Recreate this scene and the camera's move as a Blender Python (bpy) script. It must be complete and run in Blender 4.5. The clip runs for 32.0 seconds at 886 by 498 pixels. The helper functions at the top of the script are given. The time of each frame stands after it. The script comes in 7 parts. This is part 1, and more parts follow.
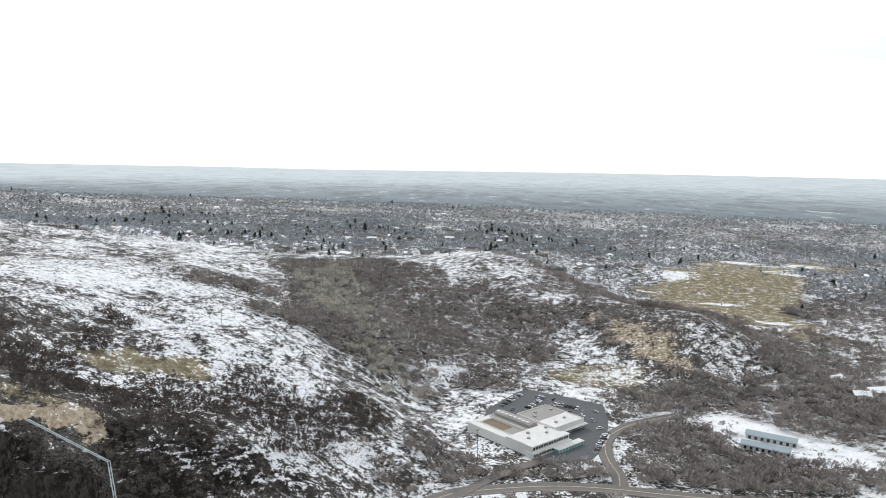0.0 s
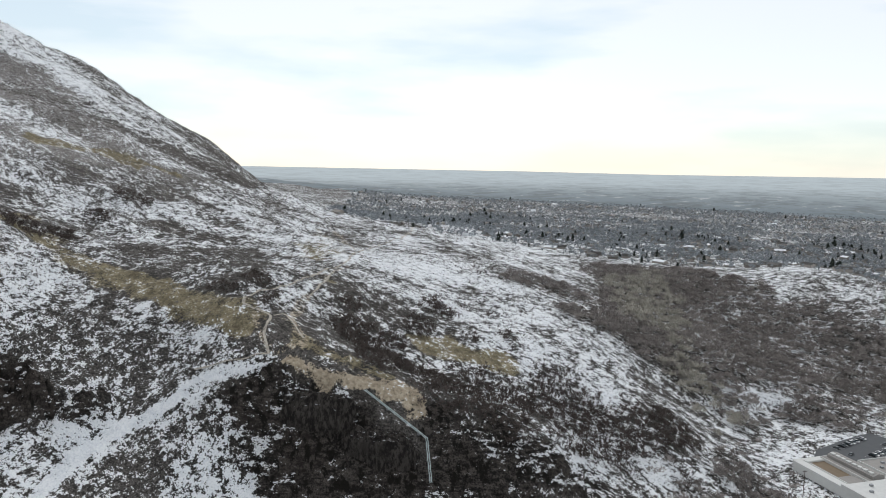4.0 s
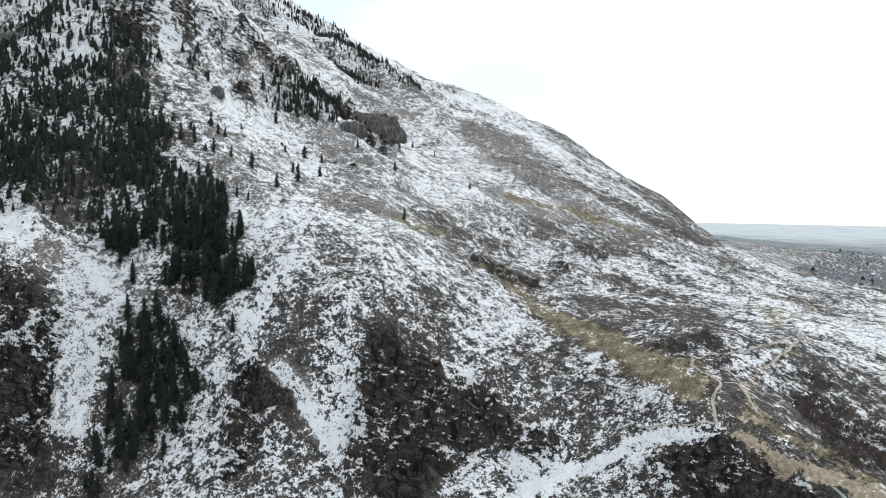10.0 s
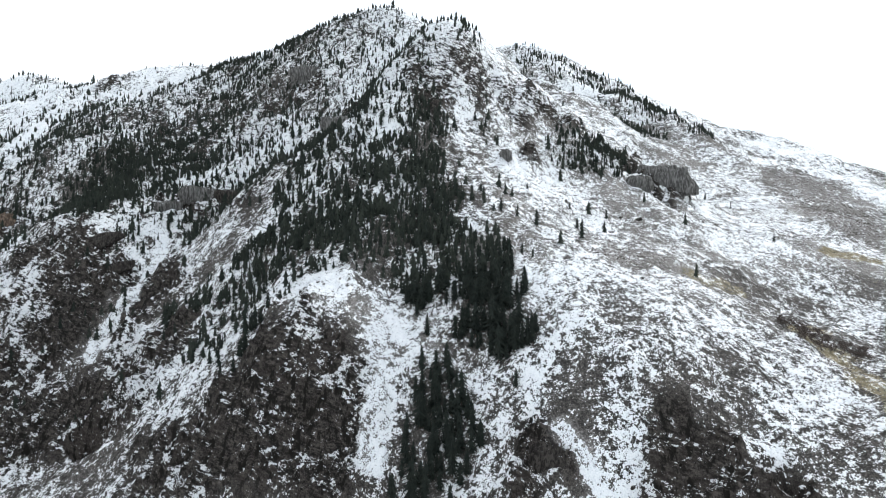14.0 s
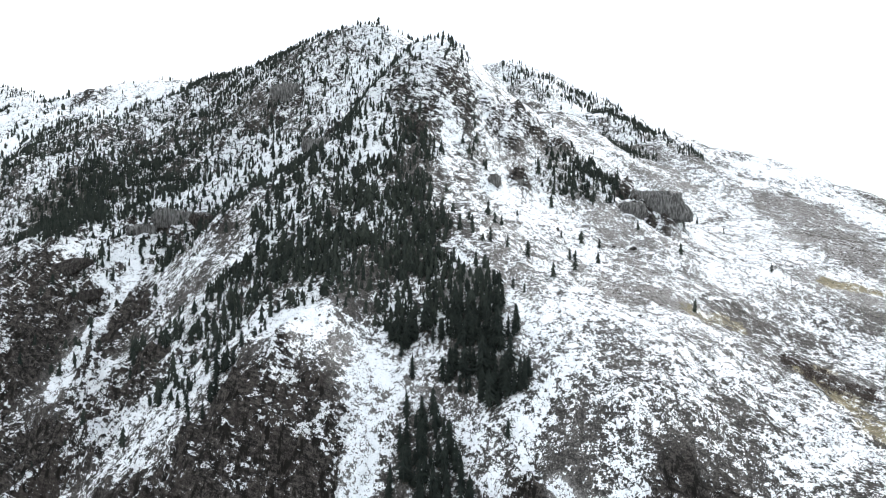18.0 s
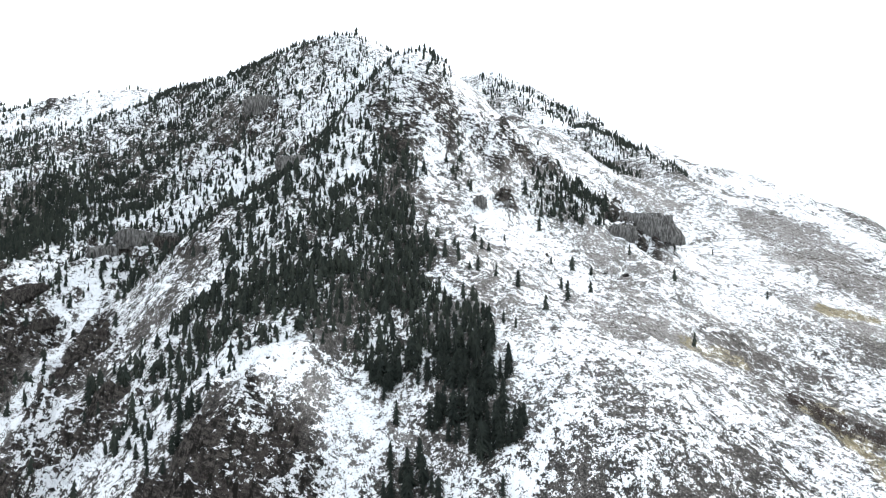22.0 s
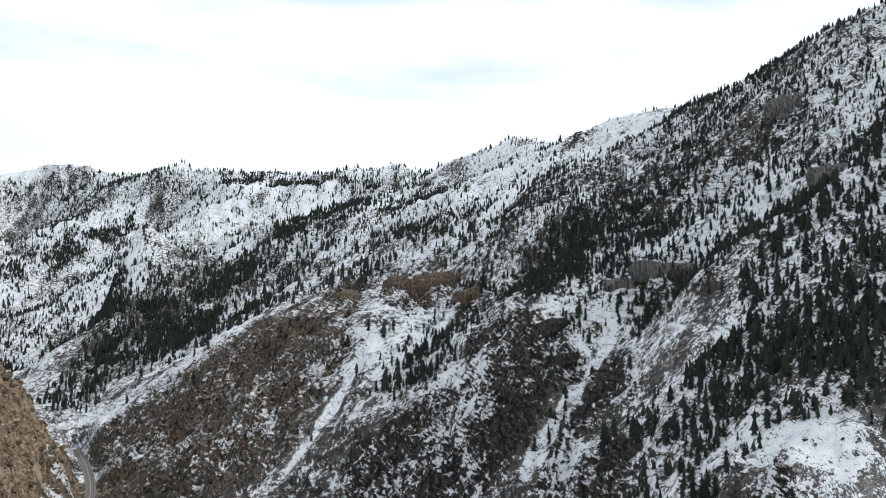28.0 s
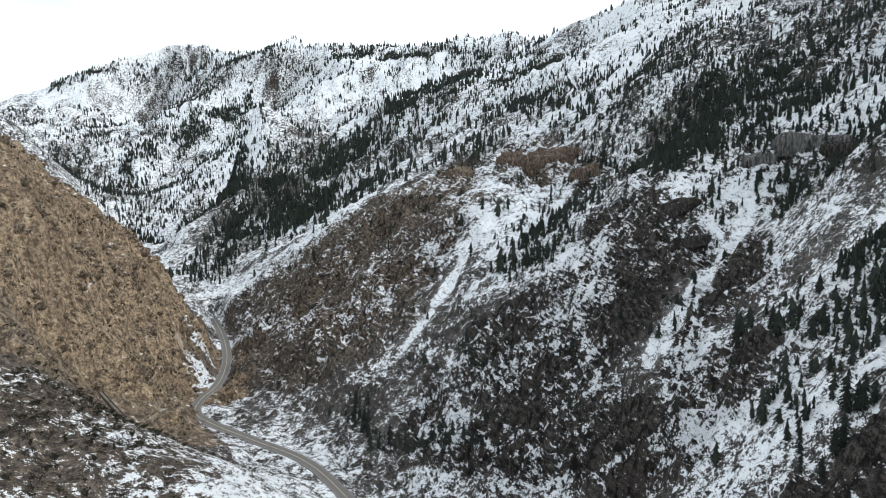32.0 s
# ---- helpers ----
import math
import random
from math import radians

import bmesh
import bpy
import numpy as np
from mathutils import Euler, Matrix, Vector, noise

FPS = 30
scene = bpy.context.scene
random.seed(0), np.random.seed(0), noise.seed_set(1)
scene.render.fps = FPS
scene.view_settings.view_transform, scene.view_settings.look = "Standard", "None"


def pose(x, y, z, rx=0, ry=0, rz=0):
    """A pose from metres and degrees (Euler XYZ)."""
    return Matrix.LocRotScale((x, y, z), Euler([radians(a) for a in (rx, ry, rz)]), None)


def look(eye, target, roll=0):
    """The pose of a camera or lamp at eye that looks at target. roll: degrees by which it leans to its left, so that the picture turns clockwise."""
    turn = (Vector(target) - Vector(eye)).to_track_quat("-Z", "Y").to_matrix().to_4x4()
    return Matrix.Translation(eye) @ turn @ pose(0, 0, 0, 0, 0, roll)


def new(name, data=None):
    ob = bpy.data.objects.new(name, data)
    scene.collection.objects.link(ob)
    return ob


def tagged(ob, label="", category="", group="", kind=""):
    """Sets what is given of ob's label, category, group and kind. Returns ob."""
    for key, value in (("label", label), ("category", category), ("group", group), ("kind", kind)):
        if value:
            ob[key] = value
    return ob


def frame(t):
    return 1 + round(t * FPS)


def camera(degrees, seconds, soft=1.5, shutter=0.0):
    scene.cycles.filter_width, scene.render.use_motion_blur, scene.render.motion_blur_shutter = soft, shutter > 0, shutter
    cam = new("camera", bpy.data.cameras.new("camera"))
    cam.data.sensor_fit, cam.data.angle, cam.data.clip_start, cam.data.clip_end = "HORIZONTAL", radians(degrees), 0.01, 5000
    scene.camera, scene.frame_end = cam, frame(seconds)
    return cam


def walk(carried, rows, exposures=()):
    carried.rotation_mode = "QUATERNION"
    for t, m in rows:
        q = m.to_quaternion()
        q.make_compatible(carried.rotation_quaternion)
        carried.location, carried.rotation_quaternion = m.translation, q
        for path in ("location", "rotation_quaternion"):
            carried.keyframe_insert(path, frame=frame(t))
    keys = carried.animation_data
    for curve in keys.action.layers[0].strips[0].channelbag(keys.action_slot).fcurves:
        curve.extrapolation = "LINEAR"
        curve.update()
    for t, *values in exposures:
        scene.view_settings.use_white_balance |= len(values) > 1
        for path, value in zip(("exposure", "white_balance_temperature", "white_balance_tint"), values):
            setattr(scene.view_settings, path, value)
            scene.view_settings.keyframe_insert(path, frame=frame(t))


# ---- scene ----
# ---- camera: a small craft hovering at the mouth of a canyon, turning left and then flying in ----
cam = camera(65.1, 32.0, soft=0.95)
# seconds, x, y, z, yaw, pitch, roll
FLIGHT = [
    (0.0, -0.1, 0.1, 179.9, -0.00, -6.80, 1.01),
    (0.5, -0.2, 1.1, 179.7, 3.52, -6.81, 1.08),
    (1.0, -0.3, 1.7, 179.5, 6.77, -6.81, 1.02),
    (1.5, -0.4, 2.5, 179.3, 9.71, -6.80, 0.97),
    (2.0, -0.4, 2.9, 179.3, 12.73, -6.81, 0.95),
    (2.5, -0.6, 2.9, 179.5, 15.60, -6.86, 0.91),
    (4.5, -0.5, 3.1, 179.4, 29.19, -6.84, 0.99),
    (5.0, -1.3, 3.9, 179.4, 32.85, -6.89, 1.01),
    (5.5, -1.6, 4.7, 179.2, 36.04, -6.89, 0.99),
    (6.0, -1.8, 5.2, 178.9, 38.93, -6.88, 0.96),
    (6.5, -2.2, 5.3, 178.7, 42.12, -6.88, 0.94),
    (7.0, -2.8, 5.6, 178.7, 45.96, -6.88, 0.94),
    (7.5, -3.4, 6.4, 178.8, 49.41, -6.93, 0.94),
    (8.0, -3.9, 6.9, 179.1, 52.61, -7.00, 0.90),
    (8.5, -4.1, 7.2, 179.3, 55.19, -7.03, 0.89),
    (9.0, -4.1, 7.1, 179.6, 57.44, -6.62, 0.89),
    (9.5, -4.4, 7.2, 179.7, 59.62, -5.20, 0.89),
    (10.0, -5.2, 7.5, 179.5, 61.67, -2.76, 0.83),
    (10.5, -5.7, 8.0, 179.0, 64.65, -0.30, 0.77),
    (11.0, -5.8, 8.5, 178.1, 67.85, 1.22, 0.71),
    (11.5, -6.1, 8.9, 177.2, 71.02, 1.28, 0.61),
    (12.0, -6.5, 9.4, 176.5, 74.31, 1.34, 0.53),
    (12.5, -7.5, 9.9, 176.4, 78.16, 1.35, 0.56),
    (13.0, -9.0, 10.5, 176.7, 81.80, 1.42, 0.58),
    (13.5, -10.8, 11.2, 177.6, 83.56, 1.54, 0.66),
    (14.0, -13.2, 11.5, 178.9, 84.99, 1.67, 0.64),
    (14.5, -16.2, 12.2, 180.4, 85.90, 1.81, 0.67),
    (16.5, -29.2, 12.8, 188.0, 84.79, 2.36, 0.79),
    (17.0, -32.7, 12.8, 190.2, 84.44, 2.46, 0.81),
    (17.5, -36.4, 12.6, 192.3, 84.08, 2.58, 0.83),
    (18.0, -40.5, 12.4, 194.4, 83.73, 2.71, 0.83),
    (18.5, -44.4, 12.3, 196.3, 83.39, 2.83, 0.83),
    (19.0, -48.4, 11.8, 198.4, 83.03, 2.94, 0.83),
    (19.5, -52.4, 11.4, 200.7, 82.70, 3.02, 0.82),
    (20.0, -56.6, 10.9, 202.8, 82.35, 3.09, 0.82),
    (20.5, -60.7, 10.7, 204.9, 82.03, 3.17, 0.78),
    (21.0, -64.9, 10.3, 206.7, 81.71, 3.26, 0.77),
    (21.5, -69.2, 10.0, 208.7, 81.41, 3.36, 0.79),
    (22.0, -73.8, 9.0, 210.5, 81.64, 3.43, 0.83),
    (22.5, -79.5, 7.4, 212.4, 85.50, 3.44, 0.89),
    (23.0, -85.7, 8.4, 214.1, 94.84, 3.35, 1.37),
    (23.5, -91.7, 9.1, 215.7, 98.09, 3.35, 1.48),
    (24.0, -97.4, 9.0, 217.6, 101.12, 3.32, 1.60),
    (24.5, -102.3, 8.7, 219.7, 101.34, 3.39, 1.56),
    (25.0, -106.5, 7.2, 221.9, 101.41, 3.46, 1.52),
    (25.5, -111.1, 4.4, 224.1, 104.21, 3.45, 1.52),
    (26.0, -117.1, 2.5, 225.6, 111.58, 3.36, 1.90),
    (26.5, -124.0, 1.1, 226.8, 116.10, 3.35, 2.14),
    (28.5, -139.0, 5.1, 236.8, 123.96, 3.18, 0.98),
    (29.0, -141.9, 2.9, 236.7, 123.87, 2.99, 0.90),
    (29.5, -144.6, 0.5, 236.5, 123.78, 0.68, 0.84),
    (30.0, -147.2, -2.1, 236.7, 123.85, -1.95, 0.79),
    (30.5, -149.5, -5.1, 237.3, 124.44, -4.68, 0.69),
    (31.0, -152.1, -8.1, 238.2, 126.66, -7.15, 0.64),
    (31.5, -154.3, -10.8, 238.6, 129.54, -7.20, 0.70),
    (32.0, -154.7, -13.9, 239.3, 132.27, -7.27, 0.65),
]
EXPOSURES = [(0.0, 0.13, 6650, 10), (2.0, -0.38, 6550, 10), (5.0, -0.36, 6600, 9), (9.0, 0.0, 6550, 8), (12.0, 0.27, 6450, 8), (16.5, 0.6, 6400, 8), (22.0, 0.85, 6400, 8), (25.0, 0.5, 6400, 8), (27.0, 0.15, 6400, 8), (30.0, -0.04, 6350, 7), (32.0, 0.26, 6350, 7)]
walk(cam, [(t, look((x, y, z), (x - math.sin(radians(h)) * math.cos(radians(p)), y + math.cos(radians(h)) * math.cos(radians(p)), z + math.sin(radians(p))), r))
           for t, x, y, z, h, p, r in FLIGHT],
     exposures=EXPOSURES)

# ---- sky and sun: thin bright overcast ----
world = bpy.data.worlds.new("overcast_sky")
scene.world = world
world.use_nodes = True
wn, wl = world.node_tree.nodes, world.node_tree.links
wn.clear()


SUN_TURN, SUN_LIFT = 330.0, 36.0
sky = wn.new("ShaderNodeTexSky")
sky.sky_type, sky.sun_disc, sky.sun_elevation, sky.sun_rotation = "NISHITA", False, radians(SUN_LIFT), radians(SUN_TURN)
sky.dust_density = 0.2
coord = wn.new("ShaderNodeTexCoord")
stretch = wn.new("ShaderNodeMapping")
stretch.inputs["Scale"].default_value = (1.0, 1.0, 5.0)
wl.new(coord.outputs["Generated"], stretch.inputs["Vector"])
cloud = wn.new("ShaderNodeTexNoise")
cloud.inputs["Scale"].default_value = 2.2
cloud.inputs["Detail"].default_value = 6.0
cloud.inputs["Roughness"].default_value = 0.5
wl.new(stretch.outputs["Vector"], cloud.inputs["Vector"])
ramp = wn.new("ShaderNodeValToRGB")
ramp.color_ramp.elements[0].position, ramp.color_ramp.elements[0].color = 0.38, (0.72, 0.81, 0.86, 1)
ramp.color_ramp.elements[1].position, ramp.color_ramp.elements[1].color = 0.52, (1.0, 1.0, 1.0, 1)
wl.new(cloud.outputs["Fac"], ramp.inputs["Fac"])
veil = wn.new("ShaderNodeBackground")
veil.inputs["Strength"].default_value = 0.92
wl.new(ramp.outputs["Color"], veil.inputs["Color"])
blue = wn.new("ShaderNodeBackground")
blue.inputs["Strength"].default_value = 0.05
wl.new(sky.outputs["Color"], blue.inputs["Color"])
both = wn.new("ShaderNodeAddShader")
wl.new(veil.outputs["Background"], both.inputs[0])
wl.new(blue.outputs["Background"], both.inputs[1])
wout = wn.new("ShaderNodeOutputWorld")
wl.new(both.outputs["Shader"], wout.inputs["Surface"])

sun_data = bpy.data.lights.new("sun", "SUN")
sun_data.energy, sun_data.angle, sun_data.color = 1.5, radians(10), (1.0, 0.965, 0.91)
sun = new("sun", sun_data)
sun.matrix_world = look((0, 0, 0), (-math.sin(radians(SUN_TURN)) * math.cos(radians(SUN_LIFT)), -math.cos(radians(SUN_TURN)) * math.cos(radians(SUN_LIFT)), -math.sin(radians(SUN_LIFT))))

# ---- materials ----


def material(name, rough=0.85, metal=0.0):
    m = bpy.data.materials.new(name)
    m.use_nodes = True
    t = m.node_tree
    b = t.nodes["Principled BSDF"]
    b.inputs["Roughness"].default_value, b.inputs["Metallic"].default_value = rough, metal
    b.inputs["Specular IOR Level"].default_value = 0.25
    return m, t, b


def node(t, kind, **inputs):
    n = t.nodes.new(kind)
    for k, v in inputs.items():
        n.inputs[k].default_value = v
    return n


def noise_tex(t, size, detail=4.0, rough=0.55, where=None):
    n = node(t, "ShaderNodeTexNoise", Scale=1.0 / size, Detail=detail, Roughness=rough)
    if where is None:
        where = node(t, "ShaderNodeNewGeometry").outputs["Position"]
    t.links.new(where, n.inputs["Vector"])
    return n.outputs["Fac"]


def maths(t, op, a, b=None, c=None):
    n = t.nodes.new("ShaderNodeMath")
    n.operation = op
    for i, v in enumerate((a, b, c)):
        if v is None:
            continue
        if isinstance(v, (int, float)):
            n.inputs[i].default_value = v
        else:
            t.links.new(v, n.inputs[i])
    return n.outputs[0]


def between(t, v, low, high):
    n = t.nodes.new("ShaderNodeMapRange")
    n.interpolation_type = "SMOOTHSTEP"
    t.links.new(v, n.inputs["Value"])
    n.inputs["From Min"].default_value, n.inputs["From Max"].default_value = low, high
    return n.outputs["Result"]


def mixed(t, f, a, b):
    n = t.nodes.new("ShaderNodeMix")
    n.data_type = "RGBA"
    for k, v in ((0, f), (6, a), (7, b)):
        if isinstance(v, (int, float)):
            n.inputs[k].default_value = v
        elif isinstance(v, tuple):
            n.inputs[k].default_value = (*v, 1)
        else:
            t.links.new(v, n.inputs[k])
    return n.outputs[2]


def bumped(t, b, v, depth, strength=1.0):
    n = node(t, "ShaderNodeBump", Strength=strength, Distance=depth)
    t.links.new(v, n.inputs["Height"])
    t.links.new(n.outputs["Normal"], b.inputs["Normal"])


def plain(name, colour, rough=0.8, metal=0.0, spread=0.25, size=1.5, per_object=0.0):
    """A painted or natural surface with stains at two scales; per_object varies it from piece to piece."""
    m, t, b = material(name, rough, metal)
    v = maths(t, "MULTIPLY_ADD", noise_tex(t, size, 5), spread * 2, 1 - spread)
    v = maths(t, "MULTIPLY", v, maths(t, "MULTIPLY_ADD", noise_tex(t, size * 7, 3), spread, 1 - spread / 2))
    if per_object:
        r = t.nodes.new("ShaderNodeObjectInfo").outputs["Random"]
        v = maths(t, "MULTIPLY", v, maths(t, "MULTIPLY_ADD", r, per_object * 2, 1 - per_object))
    n = t.nodes.new("ShaderNodeMix")
    n.data_type, n.blend_type = "RGBA", "MULTIPLY"
    n.inputs[0].default_value = 1
    n.inputs[6].default_value = (*colour, 1)
    t.links.new(v, n.inputs[7])
    t.links.new(n.outputs[2], b.inputs["Base Color"])
    return m


def leafy(name, dark, light, spread=1.0):
    """Foliage or twigs, each clump a shade of its own."""
    m, t, b = material(name, 0.8)
    r = t.nodes.new("ShaderNodeNewGeometry").outputs["Random Per Island"]
    o = t.nodes.new("ShaderNodeObjectInfo").outputs["Random"]
    plant = node(t, "ShaderNodeAttribute")
    plant.attribute_name = "plant"
    f = maths(t, "FRACT", maths(t, "ADD", r, o))
    f = maths(t, "MULTIPLY_ADD", plant.outputs["Fac"], 0.45, maths(t, "MULTIPLY_ADD", noise_tex(t, 45, 3), 0.35, maths(t, "MULTIPLY", f, 0.25)))
    t.links.new(mixed(t, f, dark, light), b.inputs["Base Color"])
    b.inputs["Specular IOR Level"].default_value = 0.1
    return m


def ground_material():
    m, t, b = material("snowy_ground", 0.9)
    pos = node(t, "ShaderNodeNewGeometry").outputs["Position"]
    cover = node(t, "ShaderNodeAttribute")
    cover.attribute_name = "cover"
    soil = node(t, "ShaderNodeAttribute")
    soil.attribute_name = "soil"
    sep = node(t, "ShaderNodeSeparateColor")
    t.links.new(cover.outputs["Color"], sep.inputs["Color"])
    snow, rock, grass = sep.outputs[0], sep.outputs[1], sep.outputs[2]
    sep2 = node(t, "ShaderNodeSeparateColor")
    t.links.new(soil.outputs["Color"], sep2.inputs["Color"])
    dirt, tan, ochre = sep2.outputs[0], sep2.outputs[1], sep2.outputs[2]
    
    def laid(turn, scale, size, detail=4):
        n = t.nodes.new("ShaderNodeMapping")
        n.inputs["Rotation"].default_value, n.inputs["Scale"].default_value = [radians(v) for v in turn], scale
        t.links.new(pos, n.inputs["Vector"])
        return noise_tex(t, size, detail, 0.65, n.outputs["Vector"])

    def blend(*pairs):
        total = None
        for value, weight in pairs:
            total = maths(t, "MULTIPLY", value, weight) if total is None else maths(t, "MULTIPLY_ADD", value, weight, total)
        return total

    tiny, fine = laid((0, 0, 0), (1.0, 1.0, 0.9), 0.8, 3), laid((0, 0, 0), (1.0, 1.0, 0.8), 2.1, 4)
    mid, broad = noise_tex(t, 7, 5, 0.62, pos), noise_tex(t, 45, 4, 0.6, pos)
    # beds of rock that dip across the faces, and upright clefts
    across = t.nodes.new("ShaderNodeVectorMath")
    across.operation = "DOT_PRODUCT"
    across.inputs[1].default_value = (-0.20, 0.40, 0.89)
    t.links.new(pos, across.inputs[0])
    layer = t.nodes.new("ShaderNodeCombineXYZ")
    for k, w in enumerate((-0.20 * 0.62, 0.40 * 0.62, 0.89 * 0.62)):
        t.links.new(maths(t, "MULTIPLY", across.outputs["Value"], w), layer.inputs[k])
    small = t.nodes.new("ShaderNodeVectorMath")
    small.operation = "MULTIPLY_ADD"
    small.inputs[1].default_value = (0.38, 0.38, 0.38)
    t.links.new(pos, small.inputs[0])
    t.links.new(layer.outputs[0], small.inputs[2])
    beds = noise_tex(t, 2.2, 6, 0.72, small.outputs[0])
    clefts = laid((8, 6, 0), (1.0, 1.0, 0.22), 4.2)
    earth = mixed(t, between(t, blend((tiny, 0.45), (fine, 0.30), (mid, 0.25)), 0.41, 0.59), (0.030, 0.028, 0.026), (0.165, 0.152, 0.140))
    straw = mixed(t, between(t, blend((mid, 0.5), (tiny, 0.5)), 0.38, 0.62), (0.115, 0.096, 0.062), (0.330, 0.285, 0.190))
    ragged = blend((tiny, 0.36), (fine, 0.50), (mid, 0.34))
    twigs = mixed(t, between(t, blend((tiny, 0.6), (fine, 0.4)), 0.40, 0.60), (0.120, 0.112, 0.106), (0.400, 0.380, 0.365))
    earth = mixed(t, maths(t, "MULTIPLY", cover.outputs["Alpha"], 0.85), earth, twigs)
    earth = mixed(t, between(t, maths(t, "MULTIPLY_ADD", grass, 0.45, ragged), 0.78, 0.86), earth, straw)
    stone = mixed(t, between(t, blend((beds, 0.55), (tiny, 0.3), (fine, 0.15)), 0.42, 0.60), (0.014, 0.013, 0.012), (0.120, 0.105, 0.094))
    stone = mixed(t, maths(t, "MULTIPLY", between(t, broad, 0.42, 0.66), 0.5), stone, (0.060, 0.049, 0.043))
    warm = mixed(t, between(t, blend((beds, 0.35), (tiny, 0.25), (fine, 0.2), (mid, 0.2)), 0.42, 0.59), (0.070, 0.050, 0.035), (0.540, 0.405, 0.270))
    warm = mixed(t, between(t, fine, 0.60, 0.66), warm, (0.075, 0.060, 0.042))
    warm = mixed(t, maths(t, "MULTIPLY", between(t, broad, 0.46, 0.62), 0.35), warm, (0.200, 0.140, 0.098))
    stone = mixed(t, tan, stone, warm)
    red = mixed(t, between(t, beds, 0.36, 0.64), (0.036, 0.028, 0.022), (0.215, 0.168, 0.126))
    stone = mixed(t, ochre, stone, red)
    # crevice shade is painted into the stone as near-black along the clefts
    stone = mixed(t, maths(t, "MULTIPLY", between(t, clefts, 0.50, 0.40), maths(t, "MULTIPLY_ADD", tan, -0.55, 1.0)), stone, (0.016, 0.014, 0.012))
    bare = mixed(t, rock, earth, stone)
    track = mixed(t, between(t, fine, 0.3, 0.7), (0.29, 0.235, 0.170), (0.52, 0.440, 0.335))
    bare = mixed(t, between(t, maths(t, "MULTIPLY_ADD", dirt, 0.45, ragged), 0.76, 0.84), bare, track)
    # snow lies in patches: the cover is the share of ground that it hides; on crags it keeps to the ledges
    speck = blend((tiny, 0.30), (fine, 0.40), (mid, 0.40), (broad, 0.10))
    bedded = blend((beds, 0.42), (tiny, 0.20), (fine, 0.20), (mid, 0.30), (broad, 0.08))
    # the cover breaks up strongly from place to place
    speck = maths(t, "MULTIPLY_ADD", speck, 1.75, -0.45)
    bedded = maths(t, "MULTIPLY_ADD", bedded, 1.75, -0.45)
    chance = t.nodes.new("ShaderNodeMix")
    t.links.new(rock, chance.inputs[0])
    t.links.new(speck, chance.inputs[2])
    t.links.new(bedded, chance.inputs[3])
    lie = t.nodes.new("ShaderNodeSeparateXYZ")
    t.links.new(node(t, "ShaderNodeNewGeometry").outputs["True Normal"], lie.inputs[0])
    edge = maths(t, "MULTIPLY_ADD", snow, 0.30, chance.outputs[0])
    # less stays where the ground is steep
    edge = maths(t, "ADD", edge, maths(t, "MULTIPLY", maths(t, "SUBTRACT", maths(t, "MINIMUM", lie.outputs[2], 0.94), 0.76), maths(t, "MULTIPLY_ADD", rock, 0.20, 0.07)))
    white = between(t, edge, 0.738, 0.772)
    drift = mixed(t, between(t, blend((tiny, 0.6), (mid, 0.4)), 0.36, 0.62), (0.66, 0.685, 0.72), (0.87, 0.88, 0.89))
    t.links.new(mixed(t, white, bare, drift), b.inputs["Base Color"])
    lumps = maths(t, "MULTIPLY_ADD", fine, 0.5, maths(t, "MULTIPLY_ADD", mid, 1.2, maths(t, "MULTIPLY", rock, maths(t, "ADD", maths(t, "MULTIPLY", beds, 1.2), maths(t, "MULTIPLY", clefts, 1.8)))))
    bumped(t, b, lumps, 2.2, 1.0)
    b.inputs["Specular IOR Level"].default_value = 0.1
    return m


def cliff_material(name, low, high, snow_at, upright=0.4):
    """Bare rock with upright grooves and dipping beds; snow lies on its level ledges."""
    m, t, b = material(name, 0.92)
    pos = node(t, "ShaderNodeNewGeometry").outputs["Position"]
    up = t.nodes.new("ShaderNodeMapping")
    up.inputs["Rotation"].default_value, up.inputs["Scale"].default_value = (radians(10), radians(6), 0), (1.0, 1.0, upright)
    t.links.new(pos, up.inputs["Vector"])
    groove, fine, mid = noise_tex(t, 1.7, 6, 0.72, up.outputs["Vector"]), noise_tex(t, 1.2, 4, 0.65, pos), noise_tex(t, 8, 4, 0.6, pos)
    stone = mixed(t, between(t, groove, 0.42, 0.60), low, high)
    stone = mixed(t, between(t, mid, 0.5, 0.75), stone, tuple(v * 0.6 for v in high))
    lie = t.nodes.new("ShaderNodeSeparateXYZ")
    t.links.new(node(t, "ShaderNodeNewGeometry").outputs["True Normal"], lie.inputs[0])
    white = between(t, maths(t, "MULTIPLY_ADD", fine, 0.9, lie.outputs[2]), snow_at, snow_at + 0.06)
    r = t.nodes.new("ShaderNodeNewGeometry").outputs["Random Per Island"]
    shade = t.nodes.new("ShaderNodeMix")
    shade.data_type, shade.blend_type = "RGBA", "MULTIPLY"
    shade.inputs[0].default_value = 1
    t.links.new(stone, shade.inputs[6])
    t.links.new(maths(t, "MULTIPLY_ADD", r, 0.6, 0.7), shade.inputs[7])
    t.links.new(mixed(t, white, shade.outputs[2], (0.80, 0.82, 0.84)), b.inputs["Base Color"])
    bumped(t, b, maths(t, "MULTIPLY_ADD", groove, 1.8, maths(t, "MULTIPLY_ADD", mid, 2.0, fine)), 1.5, 1.0)
    b.inputs["Specular IOR Level"].default_value = 0.15
    return m


